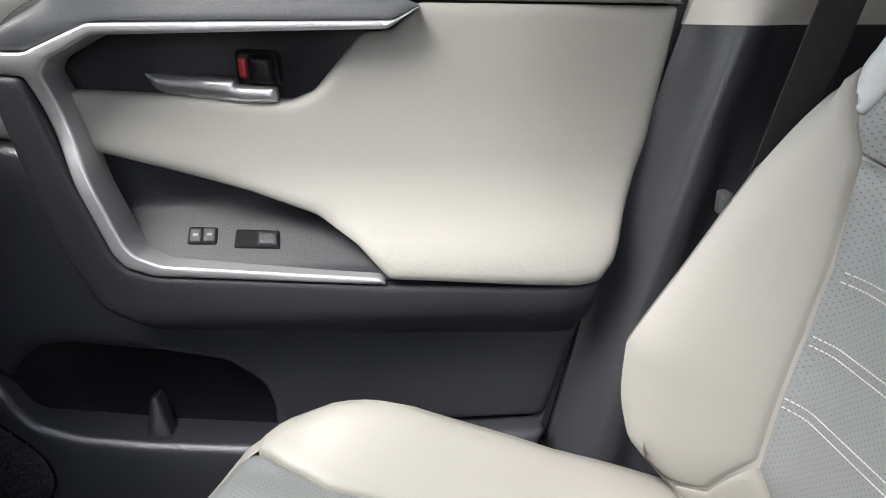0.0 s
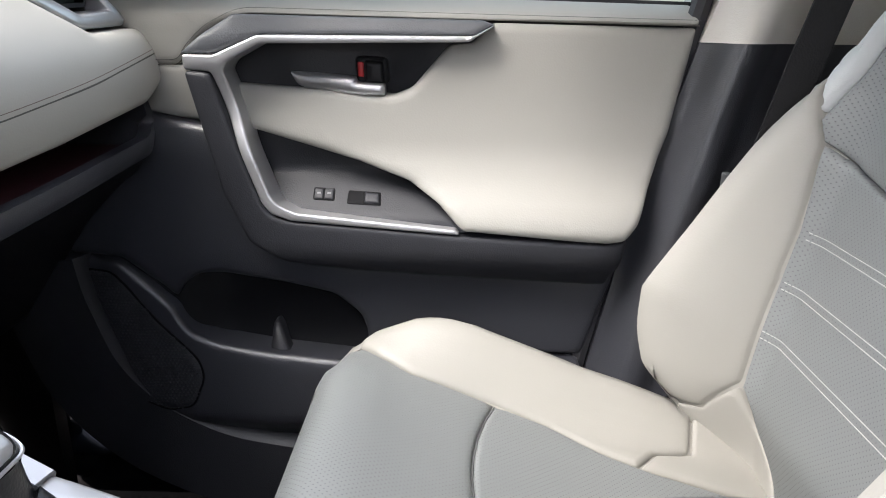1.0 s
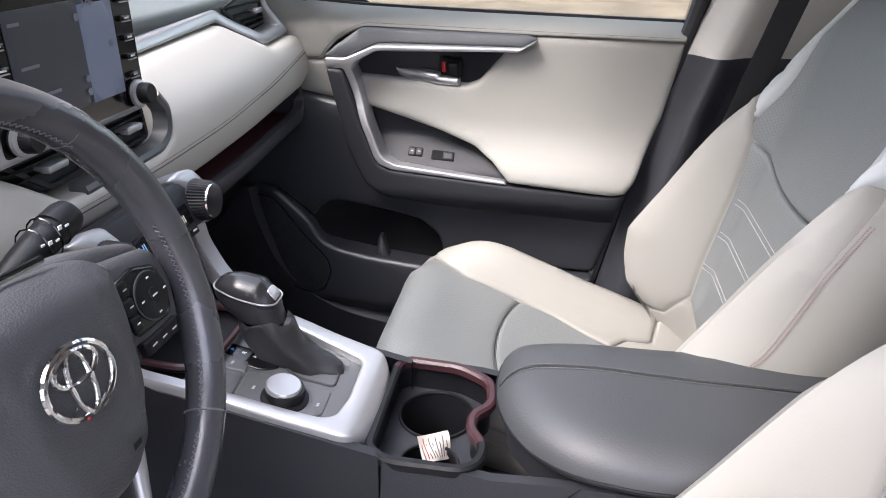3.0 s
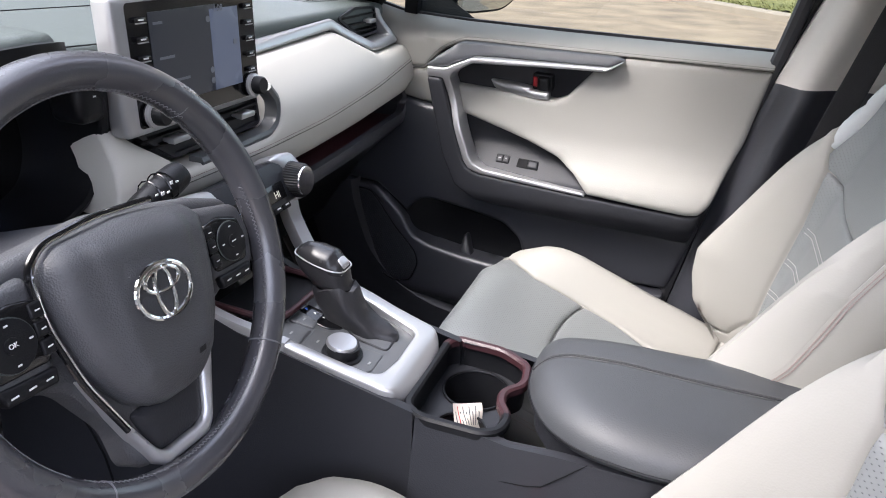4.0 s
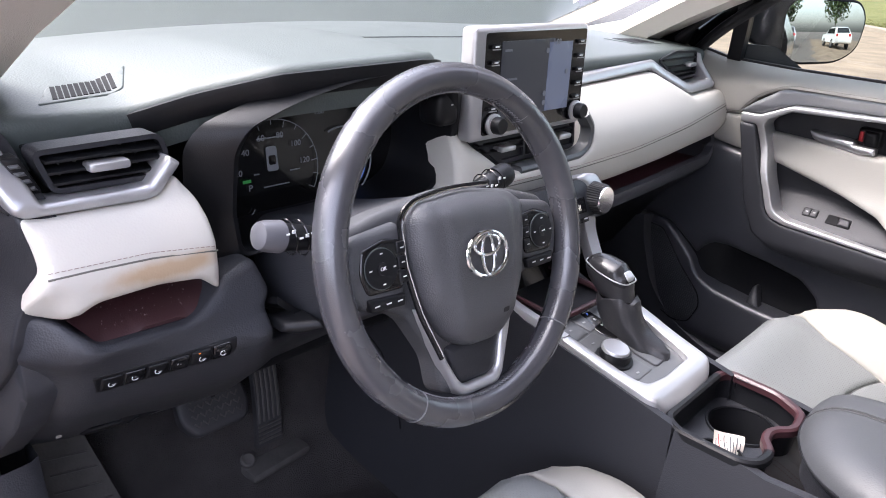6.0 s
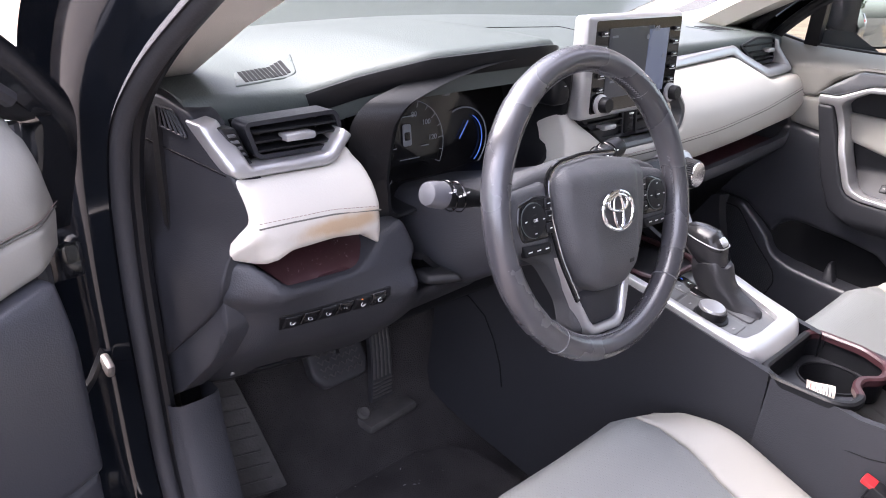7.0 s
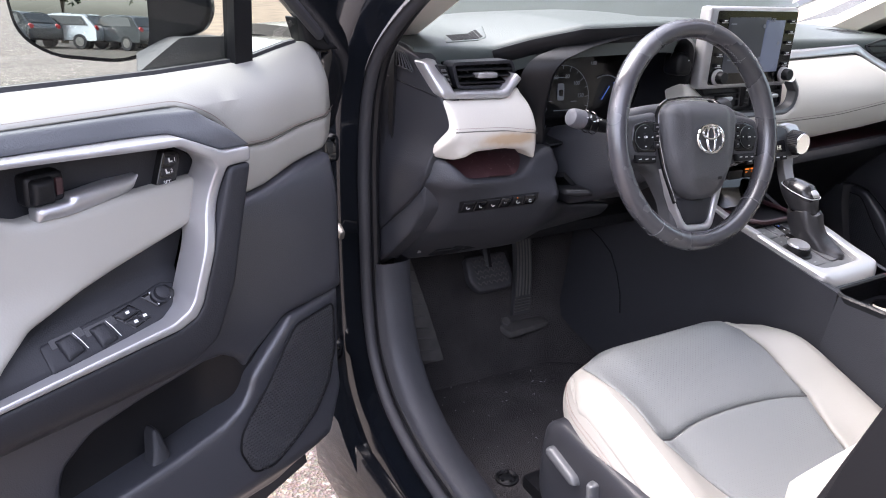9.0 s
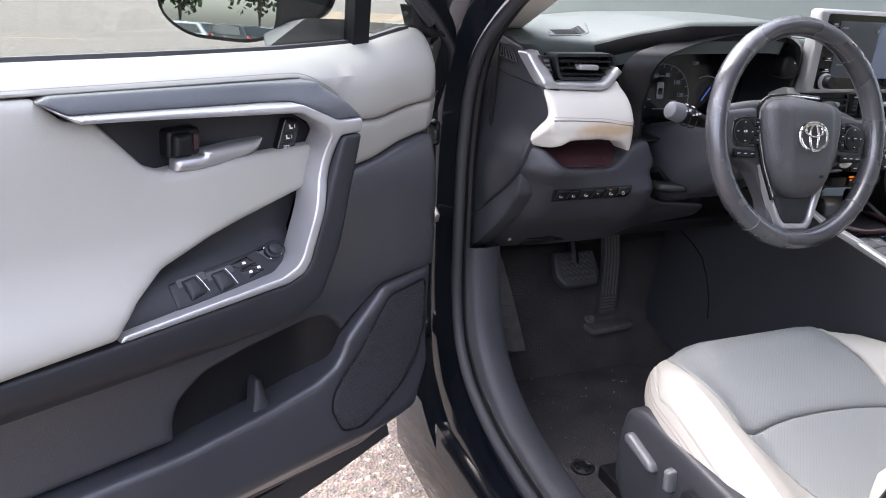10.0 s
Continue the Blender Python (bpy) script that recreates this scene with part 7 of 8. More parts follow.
for sgn in (-1, 1):
    pad("spoke", [(sgn * a, b) for a, b in ((0.086, 0.040), (0.150, 0.030), (0.158, 0.0), (0.150, -0.036), (0.120, -0.044), (0.088, -0.034))], lambda u, v, h: W(u, v, -0.012 + h), HUBSKIN, sw, 0.012, 0.010, 0.008, 0.02, 0.010)
    clus = pad("switch_pod", [(sgn * a, b) for a, b in ((0.090, 0.022), (0.112, 0.026), (0.140, 0.018), (0.145, -0.006), (0.138, -0.026), (0.092, -0.026))], lambda u, v, h: W(u, v, -0.002 + h), PIANO, sw, 0.004, 0.004, 0.006, 0.004, 0.006)
    dc = (sgn * 0.120, -0.002)
    lathe("direction_pad", W(dc[0], dc[1], 0.0015), WN, [(0, 0.0195), (0.003, 0.019), (0.004, 0.012), (0.0035, 0.0)], HARD, clus, 28)
    lathe("centre_button", W(dc[0], dc[1], 0.004), WN, [(0, 0.0065), (0.0025, 0.006), (0.0025, 0.0)], HARD, clus, 16)
    tube("pad_ring", [W(dc[0] + 0.0195 * math.cos(i * 0.21), dc[1] + 0.0195 * math.sin(i * 0.21), 0.003) for i in range(30)], 0.0006, DASHTOP, clus, True, 5)
    for q in range(4):
        a = q * math.pi / 2
        p = W(dc[0] + 0.0145 * math.cos(a), dc[1] + 0.0145 * math.sin(a), 0.0058)
        box("pad_mark", p, (0.0006, 0.003, 0.0012), WHITEINK, clus, bev=0)
    words("button_print", "OK", 0.005, frame_of(W(dc[0], dc[1], 0.0068), WY, WU), WHITEINK, clus) if sgn < 0 else box("centre_mark", W(dc[0], dc[1], 0.0068), (0.0005, 0.006, 0.0012), WHITEINK, clus, bev=0)
    for q in range(3):
        z = 0.014 - 0.014 * q
        pad("side_button", [(sgn * (0.088), z + 0.006), (sgn * 0.099, z + 0.006), (sgn * 0.099, z - 0.006), (sgn * 0.088, z - 0.006)], lambda u, v, h: W(u, v, 0.002 + h), HARD, clus, 0.002, 0.002, 0.004, 0.001, 0.002)
        box("side_mark", W(sgn * 0.0935, z, 0.0046), (0.0005, 0.004, 0.001), WHITEINK, clus, bev=0)
    bar = pad("lower_buttons", [(sgn * a, b) for a, b in ((0.092, -0.030), (0.140, -0.028), (0.136, -0.042), (0.094, -0.043))], lambda u, v, h: W(u, v, -0.001 + h), HARD, sw, 0.004, 0.003, 0.006, 0.004, 0.003)
    for q in range(3):
        box("lower_mark", W(sgn * (0.102 + 0.014 * q), -0.036, 0.0036), (0.0005, 0.006, 0.0013), WHITEINK, bar, bev=0)
# plain badge: ring with two crossing ovals, as bare chrome shapes
bd = tube("badge", [W(-0.005 + 0.029 * math.cos(i * 0.1309), -0.007 + 0.0225 * math.sin(i * 0.1309), 0.0325) for i in range(48)], 0.0024, CHROME, sw, True, 8, "plain chrome oval badge", up=WN)
tube("badge_oval", [W(-0.005 + 0.009 * math.cos(i * 0.1309), -0.008 + 0.0205 * math.sin(i * 0.1309), 0.033) for i in range(48)], 0.0019, CHROME, bd, True, 8, up=WN)
tube("badge_oval", [W(-0.005 + 0.0185 * math.cos(i * 0.1309), 0.002 + 0.0095 * math.sin(i * 0.1309), 0.033) for i in range(48)], 0.0019, CHROME, bd, True, 8, up=WN)
# airbag wording that cannot be read
box("unreadable_mark", W(0.018, -0.070, 0.0298), (0.0006, 0.008, 0.005), HARD, hb, bev=0)

# ---- column ----
col = thing("steering_column", "charcoal steering column shroud with stalks and tilt lever", "steering column", (-0.3, -0.357, 1.0))
verts, faces = [], []
sec = [(-0.060, 0.035), (-0.045, 0.052), (0.045, 0.052), (0.060, 0.035), (0.060, -0.035), (0.045, -0.065), (-0.045, -0.065), (-0.060, -0.035)]
sec = [(p.x, p.y) for p in curve([Vector(q) for q in sec], 0.012, 0.02, True)]
for t, f, dz in ((-0.045, 0.92, 0), (-0.06, 1.0, 0), (-0.12, 1.06, -0.006), (-0.20, 1.25, -0.018), (-0.30, 1.35, -0.02)):
    for a, b in sec:
        p = WC + WN * t + WY * a * f + WU * b * f
        verts.append((p.x, p.y, p.z + dz))
k = len(sec)
faces = [[i * k + j, i * k + (j + 1) % k, (i + 1) * k + (j + 1) % k, (i + 1) * k + j] for i in range(4) for j in range(k)] + [list(range(k))]
mk("shroud", verts, faces, KNEE, col)
for sgn in (-1, 1):
    a = WC + WN * -0.105 + WY * sgn * 0.055 + WU * 0.012
    b = WC + WN * -0.100 + WY * sgn * 0.100 + WU * 0.030
    c = WC + WN * -0.092 + WY * sgn * 0.183 + WU * 0.052
    pts = [a, a.lerp(b, 0.5), b, b.lerp(c, 0.25), b.lerp(c, 0.5), b.lerp(c, 0.8), c]
    tp = [0.62, 0.66, 0.7, 0.9, 1.0, 1.05, 0.86]
    st = sweep("stalk", pts, circle(0.0155, 14, 0.0135), HARD, col, taper=lambda f: float(np.interp(f, np.linspace(0, 1, 7), tp)), label="black stalk with white symbols")
    e = (c - b).normalized()
    # the left stalk's end is paler than the right's
    lathe("stalk_end", c - e * 0.022, e, [(0, 0.0165), (0.018, 0.0155), (0.024, 0.0135), (0.026, 0.009), (0.0265, 0.0)], STALKGREY if sgn < 0 else HARD, st, 20)
    for q in range(5):
        p = b.lerp(c, 0.38 + 0.09 * q) + WN * 0.0165 + WU * (0.005 - 0.003 * (q % 3))
        box("stalk_mark", p, (0.0008, 0.004, 0.0035 if q % 2 else 0.0018), WHITEINK, st, bev=0)
    for q in (0.45, 0.62):
        tube("stalk_groove", [b.lerp(c, q) + (WN * math.cos(i * 0.45) * 0.0160 + WU * math.sin(i * 0.45) * 0.0185) for i in range(14)], 0.0008, PIANO, st, True, 4)
pad("tilt_lever", [(-0.032, -0.006), (-0.026, 0.006), (0.026, 0.008), (0.034, -0.004), (-0.006, -0.010)], lambda u, v, h: Vector((-0.282, -0.442 + u * 0.7, 0.948 + v)) + Vector((h + 0.5 * u, 0, 0)), HARD, col, 0.010, 0.007, 0.006, 0.03, 0.006, "black plastic tilt lever")
surface("column_gaiter", lambda u, v: (-0.30 - 0.10 * v, -0.46 + 0.20 * u, 0.985 - 0.06 * math.sin(math.pi * u) - 0.03 * v), 10, 6, HARD, col, thick=0.01)

# ---- pedals and floor ----
pd = thing("accelerator_pedal", "ribbed black accelerator pedal hinged on the floor", "pedal", (-0.56, -0.325, 0.42))
A0, A1 = Vector((-0.605, -0.302, 0.525)), Vector((-0.650, -0.292, 0.765))
an = Vector((0.94, 0, 0.34)).normalized()
surface("plate", lambda u, v: A0.lerp(A1, u) + Vector((0, -0.026 + 0.052 * v, 0)) * (1 - 0.15 * u) + an * (0.012 * math.sin(math.pi * u)), 14, 6, RUBBER, pd, thick=0.014, direction=-an)
for k in range(5):
    y = -0.020 + 0.010 * k
    tube("rib", [A0.lerp(A1, u) + Vector((0, y * (1 - 0.15 * u), 0)) + an * (0.012 * math.sin(math.pi * u) + 0.001) for u in np.linspace(0.2, 0.97, 8)], 0.0022, SCUFF, pd, n=6)
for k in range(5):
    u = 0.04 + 0.032 * k
    tube("cross_rib", [A0.lerp(A1, u) + Vector((0, y, 0)) + an * (0.012 * math.sin(math.pi * u) + 0.001) for y in (-0.023, 0.023)], 0.002, SCUFF, pd, n=6)
box("foot_block", (-0.612, -0.300, 0.494), (0.085, 0.13, 0.022), DUSTY, pd, rot=Matrix.Rotation(0.08, 3, "Z"), bev=0.012)
lathe("hinge_boss", (-0.600, -0.352, 0.516), (0.6, -0.1, 0.8), [(0, 0.014), (0.004, 0.013), (0.006, 0.010), (0.004, 0.005), (0.004, 0)], DUSTY, pd, 18)
br = thing("brake_pedal", "black rubber brake pedal with chevron tread", "pedal", (-0.62, -0.40, 0.63))
BC = Vector((-0.610, -0.405, 0.655))
BR = Matrix.Rotation(radians(52), 3, "Y")
bpoly = [(-0.045, -0.055), (-0.045, 0.058), (0.015, 0.062), (0.045, 0.048), (0.045, -0.042), (0.015, -0.062)]
pad("pad", bpoly, lambda u, v, h: BC + BR @ Vector((u, v, h)), RUBBER, br, 0.008, 0.008, 0.010, 0.014, 0.012)
for i in range(5):
    for j in range(6):
        u0, v0 = -0.030 + 0.014 * i, -0.036 + 0.015 * j
        tube("chevron", [BC + BR @ Vector((u0 + a, v0 + b, 0.0095)) for a, b in ((-0.004, -0.006), (0.003, 0.0), (-0.004, 0.006))], 0.0016, DUSTY, br, n=5)
tube("arm", [BC + BR @ Vector((-0.01, 0, 0)), Vector((-0.70, -0.39, 0.80)), Vector((-0.72, -0.38, 0.95))], 0.012, HARD, br, n=8)
frs = thing("foot_rest", "scuffed black plastic foot rest beside the pedals", "foot rest", (-0.60, -0.60, 0.45))
F0, F1 = Vector((-0.550, -0.587, 0.485)), Vector((-0.625, -0.625, 0.73))
surface("plate", lambda u, v: F0.lerp(F1, u) + Vector((0, -0.095 + (0.125 - 0.02 * u) * v, 0)) + Vector((0.006 * math.sin(math.pi * u), 0, 0)), 10, 8, DUSTY, frs, thick=0.06, direction=(-0.9, 0, -0.4))
for k in range(9):
    u, w = 0.06 + 0.105 * k, -0.005 * (k % 2)
    p, q = F0.lerp(F1, u), F0.lerp(F1, u - 0.05)
    tube("tread_rib", [p + Vector((0.008, -0.05 + w, 0.003)), q + Vector((0.008, 0.012 + w, 0.003))], 0.0016, SCUFF, frs, n=5)
mtm = thing("floor_mat", "black carpet floor mat with a round fixing clip", "floor mat", (-0.3, -0.38, 0.39))
pad("mat", [(-0.56, -0.60), (-0.58, -0.30), (-0.50, -0.16), (0.10, -0.14), (0.12, -0.62), (-0.20, -0.65), (-0.45, -0.63)], lambda u, v, h: (u, v, 0.398 + h + 0.003 * math.sin(9 * u) * math.cos(8 * v)), CARPET, mtm, 0.006, 0.008, 0.02, 0.006, 0.04)
clip = lathe("clip", (-0.215, -0.60, 0.402), (0, 0, 1), [(0, 0.024), (0.005, 0.023), (0.007, 0.019), (0.004, 0.015), (0.006, 0.012), (0.006, 0.0)], HARD, mtm, 24, "round black mat clip")
for k in range(5):
    a = k * 2 * math.pi / 5
    box("clip_lug", (-0.215 + 0.015 * math.cos(a), -0.60 + 0.015 * math.sin(a), 0.409), (0.006, 0.006, 0.004), HARD, clip, bev=0.001)
box("lower_dash_cover", (-0.56, -0.36, 0.83), (0.26, 0.5, 0.03), HARD, dash, rot=Matrix.Rotation(0.12, 3, "Y"), bev=0.01)

tube("flank_seam", [(-0.565, -0.1445, 0.748), (-0.524, -0.1415, 0.732), (-0.486, -0.1375, 0.706), (-0.460, -0.1355, 0.662), (-0.441, -0.1355, 0.615), (-0.431, -0.1375, 0.570)], 0.0016, BLACKFILM, cs, n=5)
latch = pad("bonnet_latch", [(-0.640, 0.806), (-0.586, 0.812), (-0.594, 0.792), (-0.648, 0.786)], D(lambda y, z: kneex(y, z) + 0.009), HARD, dash, 0.008, 0.006, 0.008, 0.006, 0.004, "black bonnet latch pull")
box("latch_mark", (kneex(-0.672, 0.80) + 0.011, -0.672, 0.802), (0.0008, 0.007, 0.009), GREYINK, dash, rot=Matrix.Rotation(0.6, 3, "Y"), bev=0)
for y in (0.0, 0.018):
    box("switch_lamp", (-0.2585, y, 0.9555), (0.0012, 0.012, 0.003), ORANGE, cs, bev=0)
    box("switch_lamp", (-0.2585, y, 0.949), (0.0012, 0.006, 0.0016), ORANGE, cs, bev=0)

# ---- seats ----
def seat(sgn, xf, label, name, drop=0.0, back=0.5, firm=1.0, shift=0.0, lip=((0.151, 0.16), (0.151, 0.115), (0.168, 0.072), (0.194, 0.045), (0.178, 0.022), (0.148, 0.010))):
    cy = 0.362 * sgn
    s = thing(name, label, "car seat", (xf + 0.3, cy, 0.38), "front seats")

    def zc(u, d):
        z = table(d, [0.0, 0.012, 0.035, 0.07, 0.13, 0.21, 0.34, 0.55], [0.690, 0.718, 0.734, 0.730, 0.704, 0.670, 0.626, 0.572]) - drop
        a = abs(u)
        side = table(d, [0.0, 0.05, 0.12, 0.2, 0.3, 0.4, 0.55], [0.006, 0.025, 0.050, 0.063, 0.058, 0.050, 0.030])
        return z + firm * side * smooth(0.145, 0.220, a) - 0.034 * smooth(0.225, 0.262, a) - 0.008 * (1 - smooth(0.0, 0.16, a)) * smooth(0.02, 0.15, d) - 0.055 * smooth(0.11, 0.25, a) * smooth(0.17, 0.0, d)

    def SC(u, d, h):
        return (xf + d, cy + u, zc(u, d) + h)

    def ins(d):
        return lip[0][0]

    arc = [(ins(0.22) * t + shift, 0.218 - 0.030 * (1 - t * t)) for t in (-1, -0.75, -0.5, -0.25, 0, 0.25, 0.5, 0.75, 1)]
    front = [(shift - a, b) for a, b in lip[::-1]] + arc + [(shift + a, b) for a, b in lip] + [(0.09, 0.002), (0.0, 0.0), (-0.09, 0.002)]
    rear = [(shift + (a - shift) * 0.992, b + 0.003) for a, b in arc] + [(0.143 + shift / 2, 0.285), (0.116, 0.362), (0.106, 0.41), (0.095, 0.53), (-0.095, 0.53), (-0.106, 0.41), (-0.116, 0.362), (-0.143 + shift / 2, 0.285)]
    pad("cushion_front", front, lambda u, d, h: SC(u, d, h + 0.003), PERF, s, 0.006, 0.009, 0.016, 0.02, 0.0, "grey perforated leather")
    pad("cushion_rear", rear, lambda u, d, h: SC(u, d, h + 0.003), PERF, s, 0.006, 0.009, 0.016, 0.02, 0.0, "grey perforated leather")
    for q in (-1, 1):
        tip = [] if firm == 1 else [(q * 0.185, 0.016), (q * 0.205, 0.026)]
        pl = [(q * (a + 0.003) + shift, b + 0.002) for a, b in (lip[:4] if firm == 1 else lip)] + tip + [(q * 0.218, 0.046), (q * 0.240, 0.075), (q * 0.256, 0.105), (q * 0.262, 0.17), (q * 0.262, 0.50), (q * 0.163, 0.473), (q * 0.148, 0.423), (q * 0.1125, 0.394), (q * 0.119, 0.364), (q * 0.146 + shift / 2, 0.286), (q * (ins(0.22) + 0.003) + shift, 0.221)]
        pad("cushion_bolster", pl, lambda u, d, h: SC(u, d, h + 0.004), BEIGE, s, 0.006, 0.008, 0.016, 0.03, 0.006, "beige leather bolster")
        pl = [(q * 0.1095, 0.398), (q * 0.146, 0.4265), (q * 0.160, 0.4765), (q * 0.2625, 0.5035), (q * 0.263, 0.56), (q * 0.099, 0.56)]
        pad("cushion_base", [(q * 0.10, 0.10), (q * 0.24, 0.09), (q * 0.260, 0.17), (q * 0.260, 0.56), (q * 0.09, 0.56)], lambda u, d, h: SC(u, d, h + 0.001), BEIGE, s, 0, 0.01, 0.02, 0.02, 0.01)
        pad("cushion_corner", pl, lambda u, d, h: SC(u, d, h + 0.004), BEIGE, s, 0.006, 0.008, 0.016, 0.03, 0.004)

        # side skirt of the cushion
        def rim(f):
            if f > 0.35:
                return q * 0.262, 0.17 + 0.36 * (f - 0.35) / 0.65
            a = f / 0.35 * math.pi / 2
            return q * (0.135 + 0.127 * math.sin(a) ** 0.8), 0.010 + 0.16 * (1 - math.cos(a))

        def skirt(u, v):
            w, d = rim(u)
            out = 0.012 * math.sin(math.pi * v)
            k = smooth(0.35, 0.0, u)
            return (xf + d - out * k - 0.004, cy + w + q * out * (1 - k), zc(w, d) + 0.003 - 0.075 * v)
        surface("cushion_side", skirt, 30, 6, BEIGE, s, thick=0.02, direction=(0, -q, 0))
        for o in (0.16, 0.24):
            dashes("side_stitching", [Vector(skirt(f, o)) + Vector((-0.0006, q * 0.0006, 0)) for f in np.linspace(0.05, 1, 30)], 0.0006, REDTHREAD, s, 0.004, 0.0025)
        # lower valance
        val = [(0.045, 0.58), (0.054, 0.635), (0.085, 0.655), (0.25, 0.642), (0.50, 0.625), (0.52, 0.45), (0.42, 0.42), (0.10, 0.44), (0.045, 0.50)]
        vp = pad("seat_valance", val, lambda u, v, h, q=q: (xf + u, cy + q * (0.268 + h), v), DARK, s, 0.014, 0.03, 0.02, 0.05, 0.02, "charcoal plastic seat valance")
        if q == sgn:
            pad("slide_switch", [(0.078, 0.606), (0.088, 0.613), (0.150, 0.596), (0.158, 0.584), (0.146, 0.578), (0.080, 0.594)], lambda u, v, h, q=q: (xf + u, cy + q * (0.285 + h), v), GRAPHITE, vp, 0.010, 0.006, 0.008, 0.01, 0.005)
            pad("recline_switch", [(0.180, 0.612), (0.196, 0.614), (0.200, 0.578), (0.184, 0.574)], lambda u, v, h, q=q: (xf + u, cy + q * (0.285 + h), v), GRAPHITE, vp, 0.012, 0.006, 0.008, 0.01, 0.005)
            lathe("lumbar_switch", (xf + 0.238, cy + q * 0.283, 0.588), (0, q, 0), [(0, 0.02), (0.006, 0.02), (0.009, 0.016), (0.009, 0)], HARD, vp, 20)
    def nose(u, v):
        w = -0.16 + 0.32 * u
        return (xf + 0.004 - 0.012 * math.sin(math.pi * v) - 0.012 * v + 0.012 * smooth(0.1, 0.16, abs(w)), cy + w, zc(w, 0.0) + 0.006 - 0.12 * v)
    surface("cushion_nose", nose, 24, 8, GREY, s, thick=0.02, direction=(1, 0, 0))
    tube("cushion_arc_seam", [SC(a, b + 0.0015, 0.0015) for a, b in arc], 0.0016, DARKTHREAD, s, n=5)
    box("seat_frame", (xf + 0.27, cy, 0.50), (0.46, 0.46, 0.14), HARD, s, bev=0.02)
    for q in (-1, 1):
        box("slide_rail", (xf + 0.25, cy + q * 0.2, 0.405), (0.62, 0.05, 0.05), HARD, s, bev=0.006)
    # backrest
    xb = xf + back
    lean = radians(13.5)
    sn, cs_ = math.sin(lean), math.cos(lean)

    def bulge(u, t):
        a = abs(u)
        hw = table(t, [0, 0.15, 0.38, 0.52, 0.72], [0.226, 0.269, 0.269, 0.241, 0.191])
        b = table(t, [0, 0.07, 0.18, 0.27, 0.38, 0.5, 0.62], [0.105, 0.135, 0.152, 0.120, 0.087, 0.0456, 0.02]) * smooth(0.155, 0.240, a)
        edge = smooth(hw - 0.035, hw + 0.012, a)
        return b - 0.055 * edge * edge - 0.03 * smooth(0.10, 0.0, t) + 0.012 * math.sin(math.pi * min(1, t / 0.5)) - 0.03 * smooth(0.58, 0.74, t)

    def SB(u, t, h):
        f = bulge(u, t) + h
        return (xb + t * sn - f * cs_, cy + u, 0.590 - drop + t * cs_ + f * sn)

    half = [(0.085, -0.04), (0.100, 0.0), (0.126, 0.034), (0.158, 0.064), (0.173, 0.102), (0.174, 0.184), (0.176, 0.247), (0.179, 0.311), (0.184, 0.353), (0.193, 0.409)]
    sag = [(0.15, 0.391), (0.10, 0.380), (0.05, 0.374), (0.0, 0.372)]
    mid = [(-a, b) for a, b in half] + [(-a, b) for a, b in sag] + sag[-2::-1] + half[::-1]
    pad("back_insert", mid, lambda u, t, h: SB(u, t, h + 0.002), PERF, s, 0.006, 0.008, 0.016, 0.02, 0.0, "grey perforated leather with paired white stitching")
    top = [(-0.205, 0.437), (-0.194, 0.414)] + [(-a, b + 0.004) for a, b in sag] + [(a, b + 0.004) for a, b in sag[-2::-1]] + [(0.194, 0.414), (0.205, 0.437), (0.202, 0.466), (0.194, 0.526), (0.190, 0.600), (0.176, 0.66), (0.146, 0.735), (-0.146, 0.735), (-0.176, 0.66), (-0.190, 0.600), (-0.194, 0.526), (-0.202, 0.466)]
    pad("back_upper", top, lambda u, t, h: SB(u, t, h + 0.002), PERF, s, 0.007, 0.010, 0.016, 0.02, 0.0, "grey perforated leather")
    for q in (-1, 1):
        bol = [(q * 0.197, 0.412), (q * 0.188, 0.353), (q * 0.183, 0.311), (q * 0.180, 0.247), (q * 0.178, 0.184), (q * 0.1775, 0.106), (q * 0.199, 0.052), (q * 0.214, 0.045), (q * 0.236, 0.075), (q * 0.271, 0.16), (q * 0.279, 0.27), (q * 0.269, 0.38), (q * 0.247, 0.465), (q * 0.234, 0.490), (q * 0.208, 0.437)]
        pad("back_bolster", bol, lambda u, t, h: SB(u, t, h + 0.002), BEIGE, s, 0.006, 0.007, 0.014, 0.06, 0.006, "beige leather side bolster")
        pad("back_base", [(q * 0.08, -0.05), (q * 0.16, 0.06), (q * 0.17, 0.40), (q * 0.21, 0.45), (q * 0.255, 0.40), (q * 0.272, 0.27), (q * 0.264, 0.16), (q * 0.222, 0.05), (q * 0.217, -0.05)], lambda u, t, h: SB(u, t, h - 0.005), BEIGE, s, 0, 0.01, 0.02, 0.02, 0.01)
        pad("back_bolster_foot", [(q * 0.089, -0.05), (q * 0.103, -0.002), (q * 0.129, 0.0325), (q * 0.161, 0.062), (q * 0.1755, 0.100), (q * 0.197, 0.049), (q * 0.2125, 0.0415), (q * 0.222, -0.05)], lambda u, t, h: SB(u, t, h + 0.002), BEIGE, s, 0.006, 0.007, 0.014, 0.05, 0.003)
        pad("back_shoulder", [(q * 0.2085, 0.4415), (q * 0.233, 0.4945), (q * 0.241, 0.53), (q * 0.225, 0.64), (q * 0.190, 0.72), (q * 0.149, 0.738), (q * 0.179, 0.66), (q * 0.193, 0.600), (q * 0.197, 0.526), (q * 0.205, 0.466)], SB, GREY, s, 0.010, 0.014, 0.014, 0.06, 0.01, "smooth grey leather shoulder")

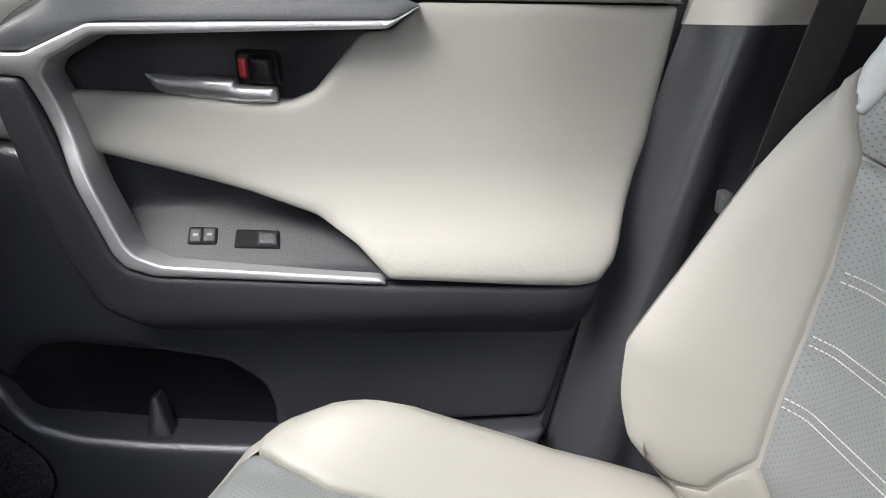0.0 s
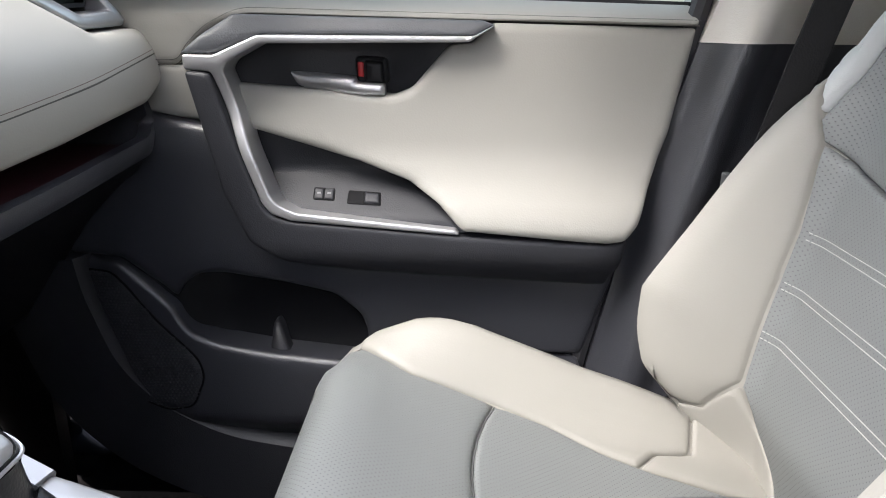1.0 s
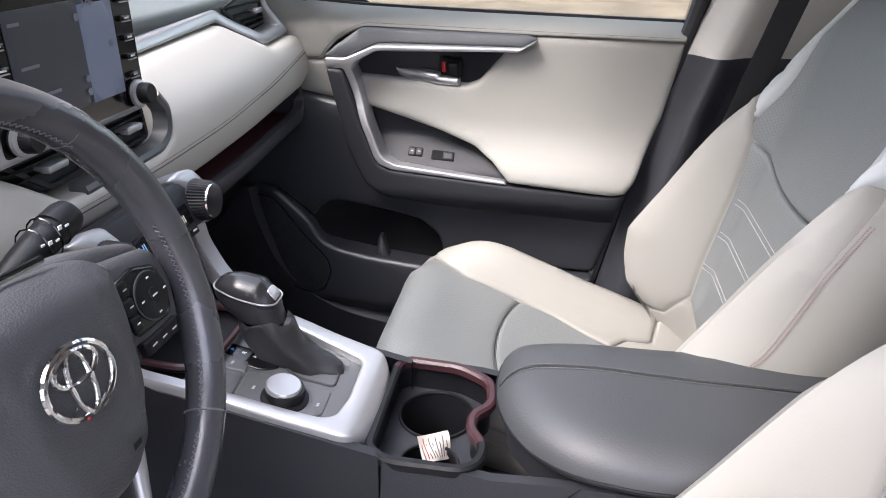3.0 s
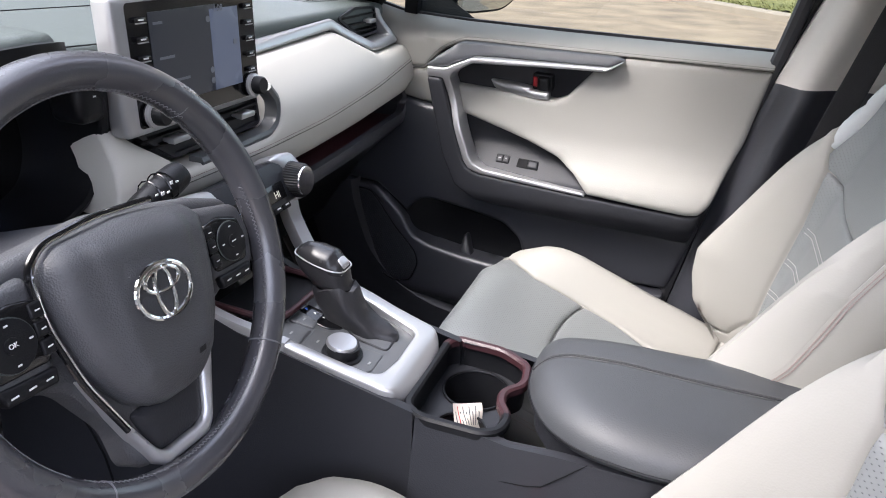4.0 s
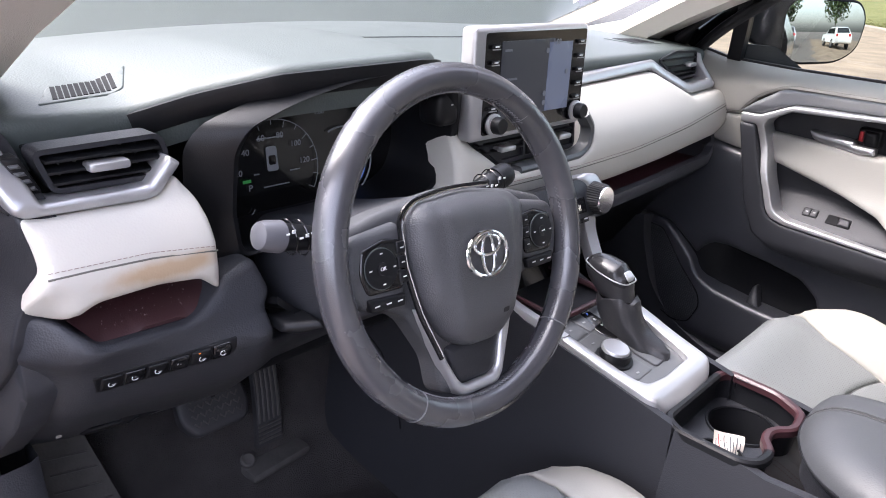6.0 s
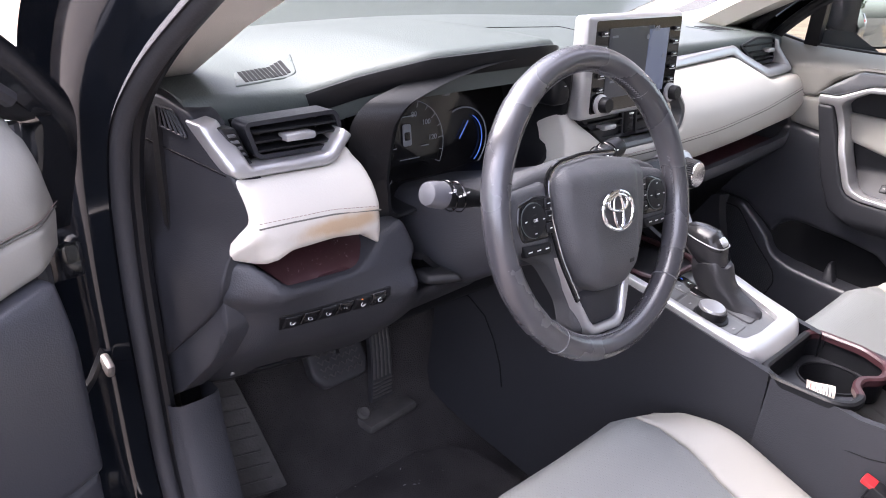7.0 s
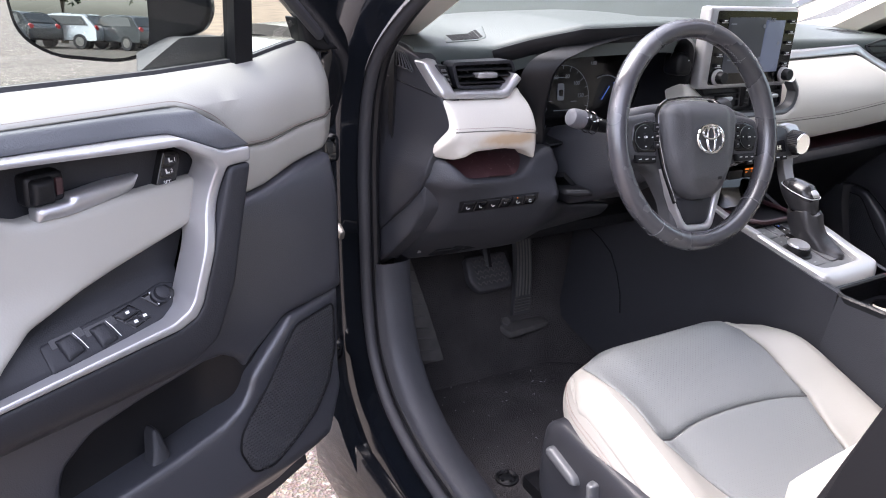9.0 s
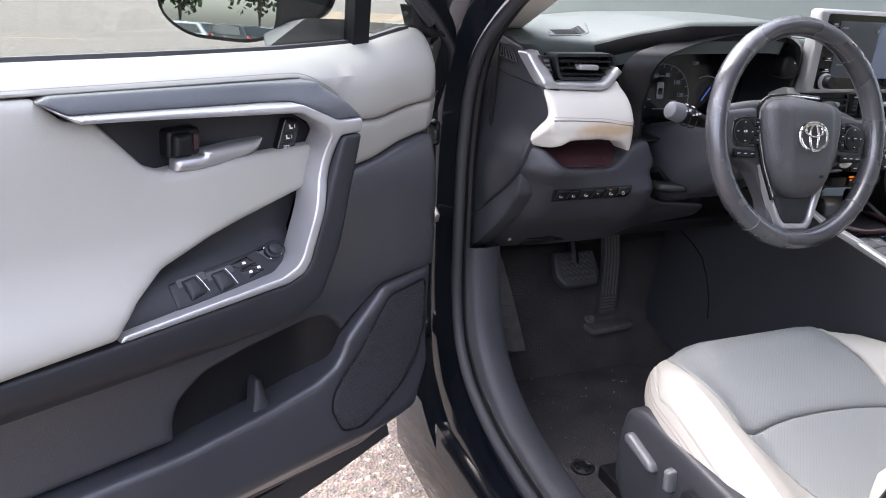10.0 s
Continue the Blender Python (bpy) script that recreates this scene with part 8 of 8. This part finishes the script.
        def flank(u, v, q=q):
            t = -0.02 + 0.76 * u
            hw = table(t, [-0.02, 0.04, 0.075, 0.16, 0.27, 0.38, 0.52, 0.64, 0.74], [0.2195, 0.2145, 0.2365, 0.271, 0.279, 0.269, 0.238, 0.223, 0.18])
            p = Vector(SB(q * hw, t, 0.004))
            return p + Vector((cs_, 0, -sn)) * (0.135 * v) + Vector((0, q * 0.014 * math.sin(math.pi * v), 0))
        surface("back_side", flank, 26, 8, BEIGE, s, thick=0.02, direction=(0, -q, 0))
        for o in (0.035, 0.065):
            dashes("back_side_stitching", [Vector(flank(f, o)) + Vector((0, q * 0.0006, 0)) + Vector((-cs_, 0, sn)) * 0.0006 for f in np.linspace(0.05, 0.62, 30)], 0.001, REDTHREAD, s, 0.005, 0.0025)
    surface("back_shell", lambda u, v: (xb + 0.10 + (-0.02 + 0.74 * u) * sn, cy - 0.23 + 0.46 * v, 0.56 - drop + (-0.02 + 0.74 * u) * cs_), 8, 8, HARD, s, thick=0.02, direction=(1, 0, 0))
    for t0 in (0.172, 0.238, 0.303):
        for o in (0, 0.009):
            w = 0.172
            dashes("insert_stitching", [SB(u, t0 + o, 0.0085) for u in np.linspace(-w, w, 18)], 0.0007, THREAD, s, 0.005, 0.0025)
    # headrest
    hr = lambda u, t, h: (xb + t * sn - (0.02 + h) * cs_, cy + u, 0.590 - drop + t * cs_ + (0.02 + h) * sn)
    pad("headrest", [(-0.12, 0.77), (-0.125, 0.88), (-0.09, 0.92), (0.09, 0.92), (0.125, 0.88), (0.12, 0.77)], hr, GREY, s, 0.04, 0.04, 0.016, 0.07, 0.03)
    for q in (-1, 1):
        tube("headrest_post", [hr(q * 0.05, 0.70, -0.04), hr(q * 0.05, 0.80, -0.03)], 0.006, CHROME, s, n=10)
    return s


seat(1, -0.058, "beige and grey perforated leather passenger seat", "passenger_seat", -0.006, 0.5355)
seat(-1, -0.125, "beige and grey perforated leather driver seat with power switches", "driver_seat", 0.015, 0.572, 0.55, -0.018, ((0.176, 0.17), (0.182, 0.115), (0.178, 0.07), (0.168, 0.03), (0.150, 0.006)))
bk = thing("belt_buckle", "black seat belt buckle with red release button", "buckle", (0.246, -0.127, 0.62))
box("stem", (0.243, -0.125, 0.630), (0.03, 0.014, 0.14), HARD, bk, rot=Matrix.Rotation(0.3, 3, "Y"), bev=0.004)
box("body", (0.217, -0.125, 0.706), (0.038, 0.026, 0.06), HARD, bk, rot=Matrix.Rotation(0.3, 3, "Y"), bev=0.006)
box("button", (0.2085, -0.125, 0.735), (0.030, 0.021, 0.008), RED, bk, rot=Matrix.Rotation(0.3, 3, "Y"), bev=0.003)
# lint and grit on the driver's mat
rnd = random.Random(21)
cv, cf = [], []
for k in range(90):
    x, y, r = rnd.uniform(-0.55, -0.10), rnd.uniform(-0.60, -0.20), rnd.choice((0.0008, 0.0011, 0.0017))
    b, a = len(cv), rnd.uniform(0, 3)
    z = 0.4052 + 0.003 * math.sin(9 * x) * math.cos(8 * y)
    l = rnd.uniform(1, 3)
    cv += [(x + r * l * math.cos(a), y + r * l * math.sin(a), z), (x - r * math.sin(a), y + r * math.cos(a), z), (x - r * l * math.cos(a), y - r * l * math.sin(a), z), (x, y, z + r * 1.4)]
    cf += [[b, b + 1, b + 2], [b, b + 1, b + 3], [b + 1, b + 2, b + 3], [b + 2, b, b + 3]]
tagged(mk("mat_lint", cv, cf, GREYINK, smooth=False), "pale specks of lint and grit on the floor mat", "lint", kind="stuff")
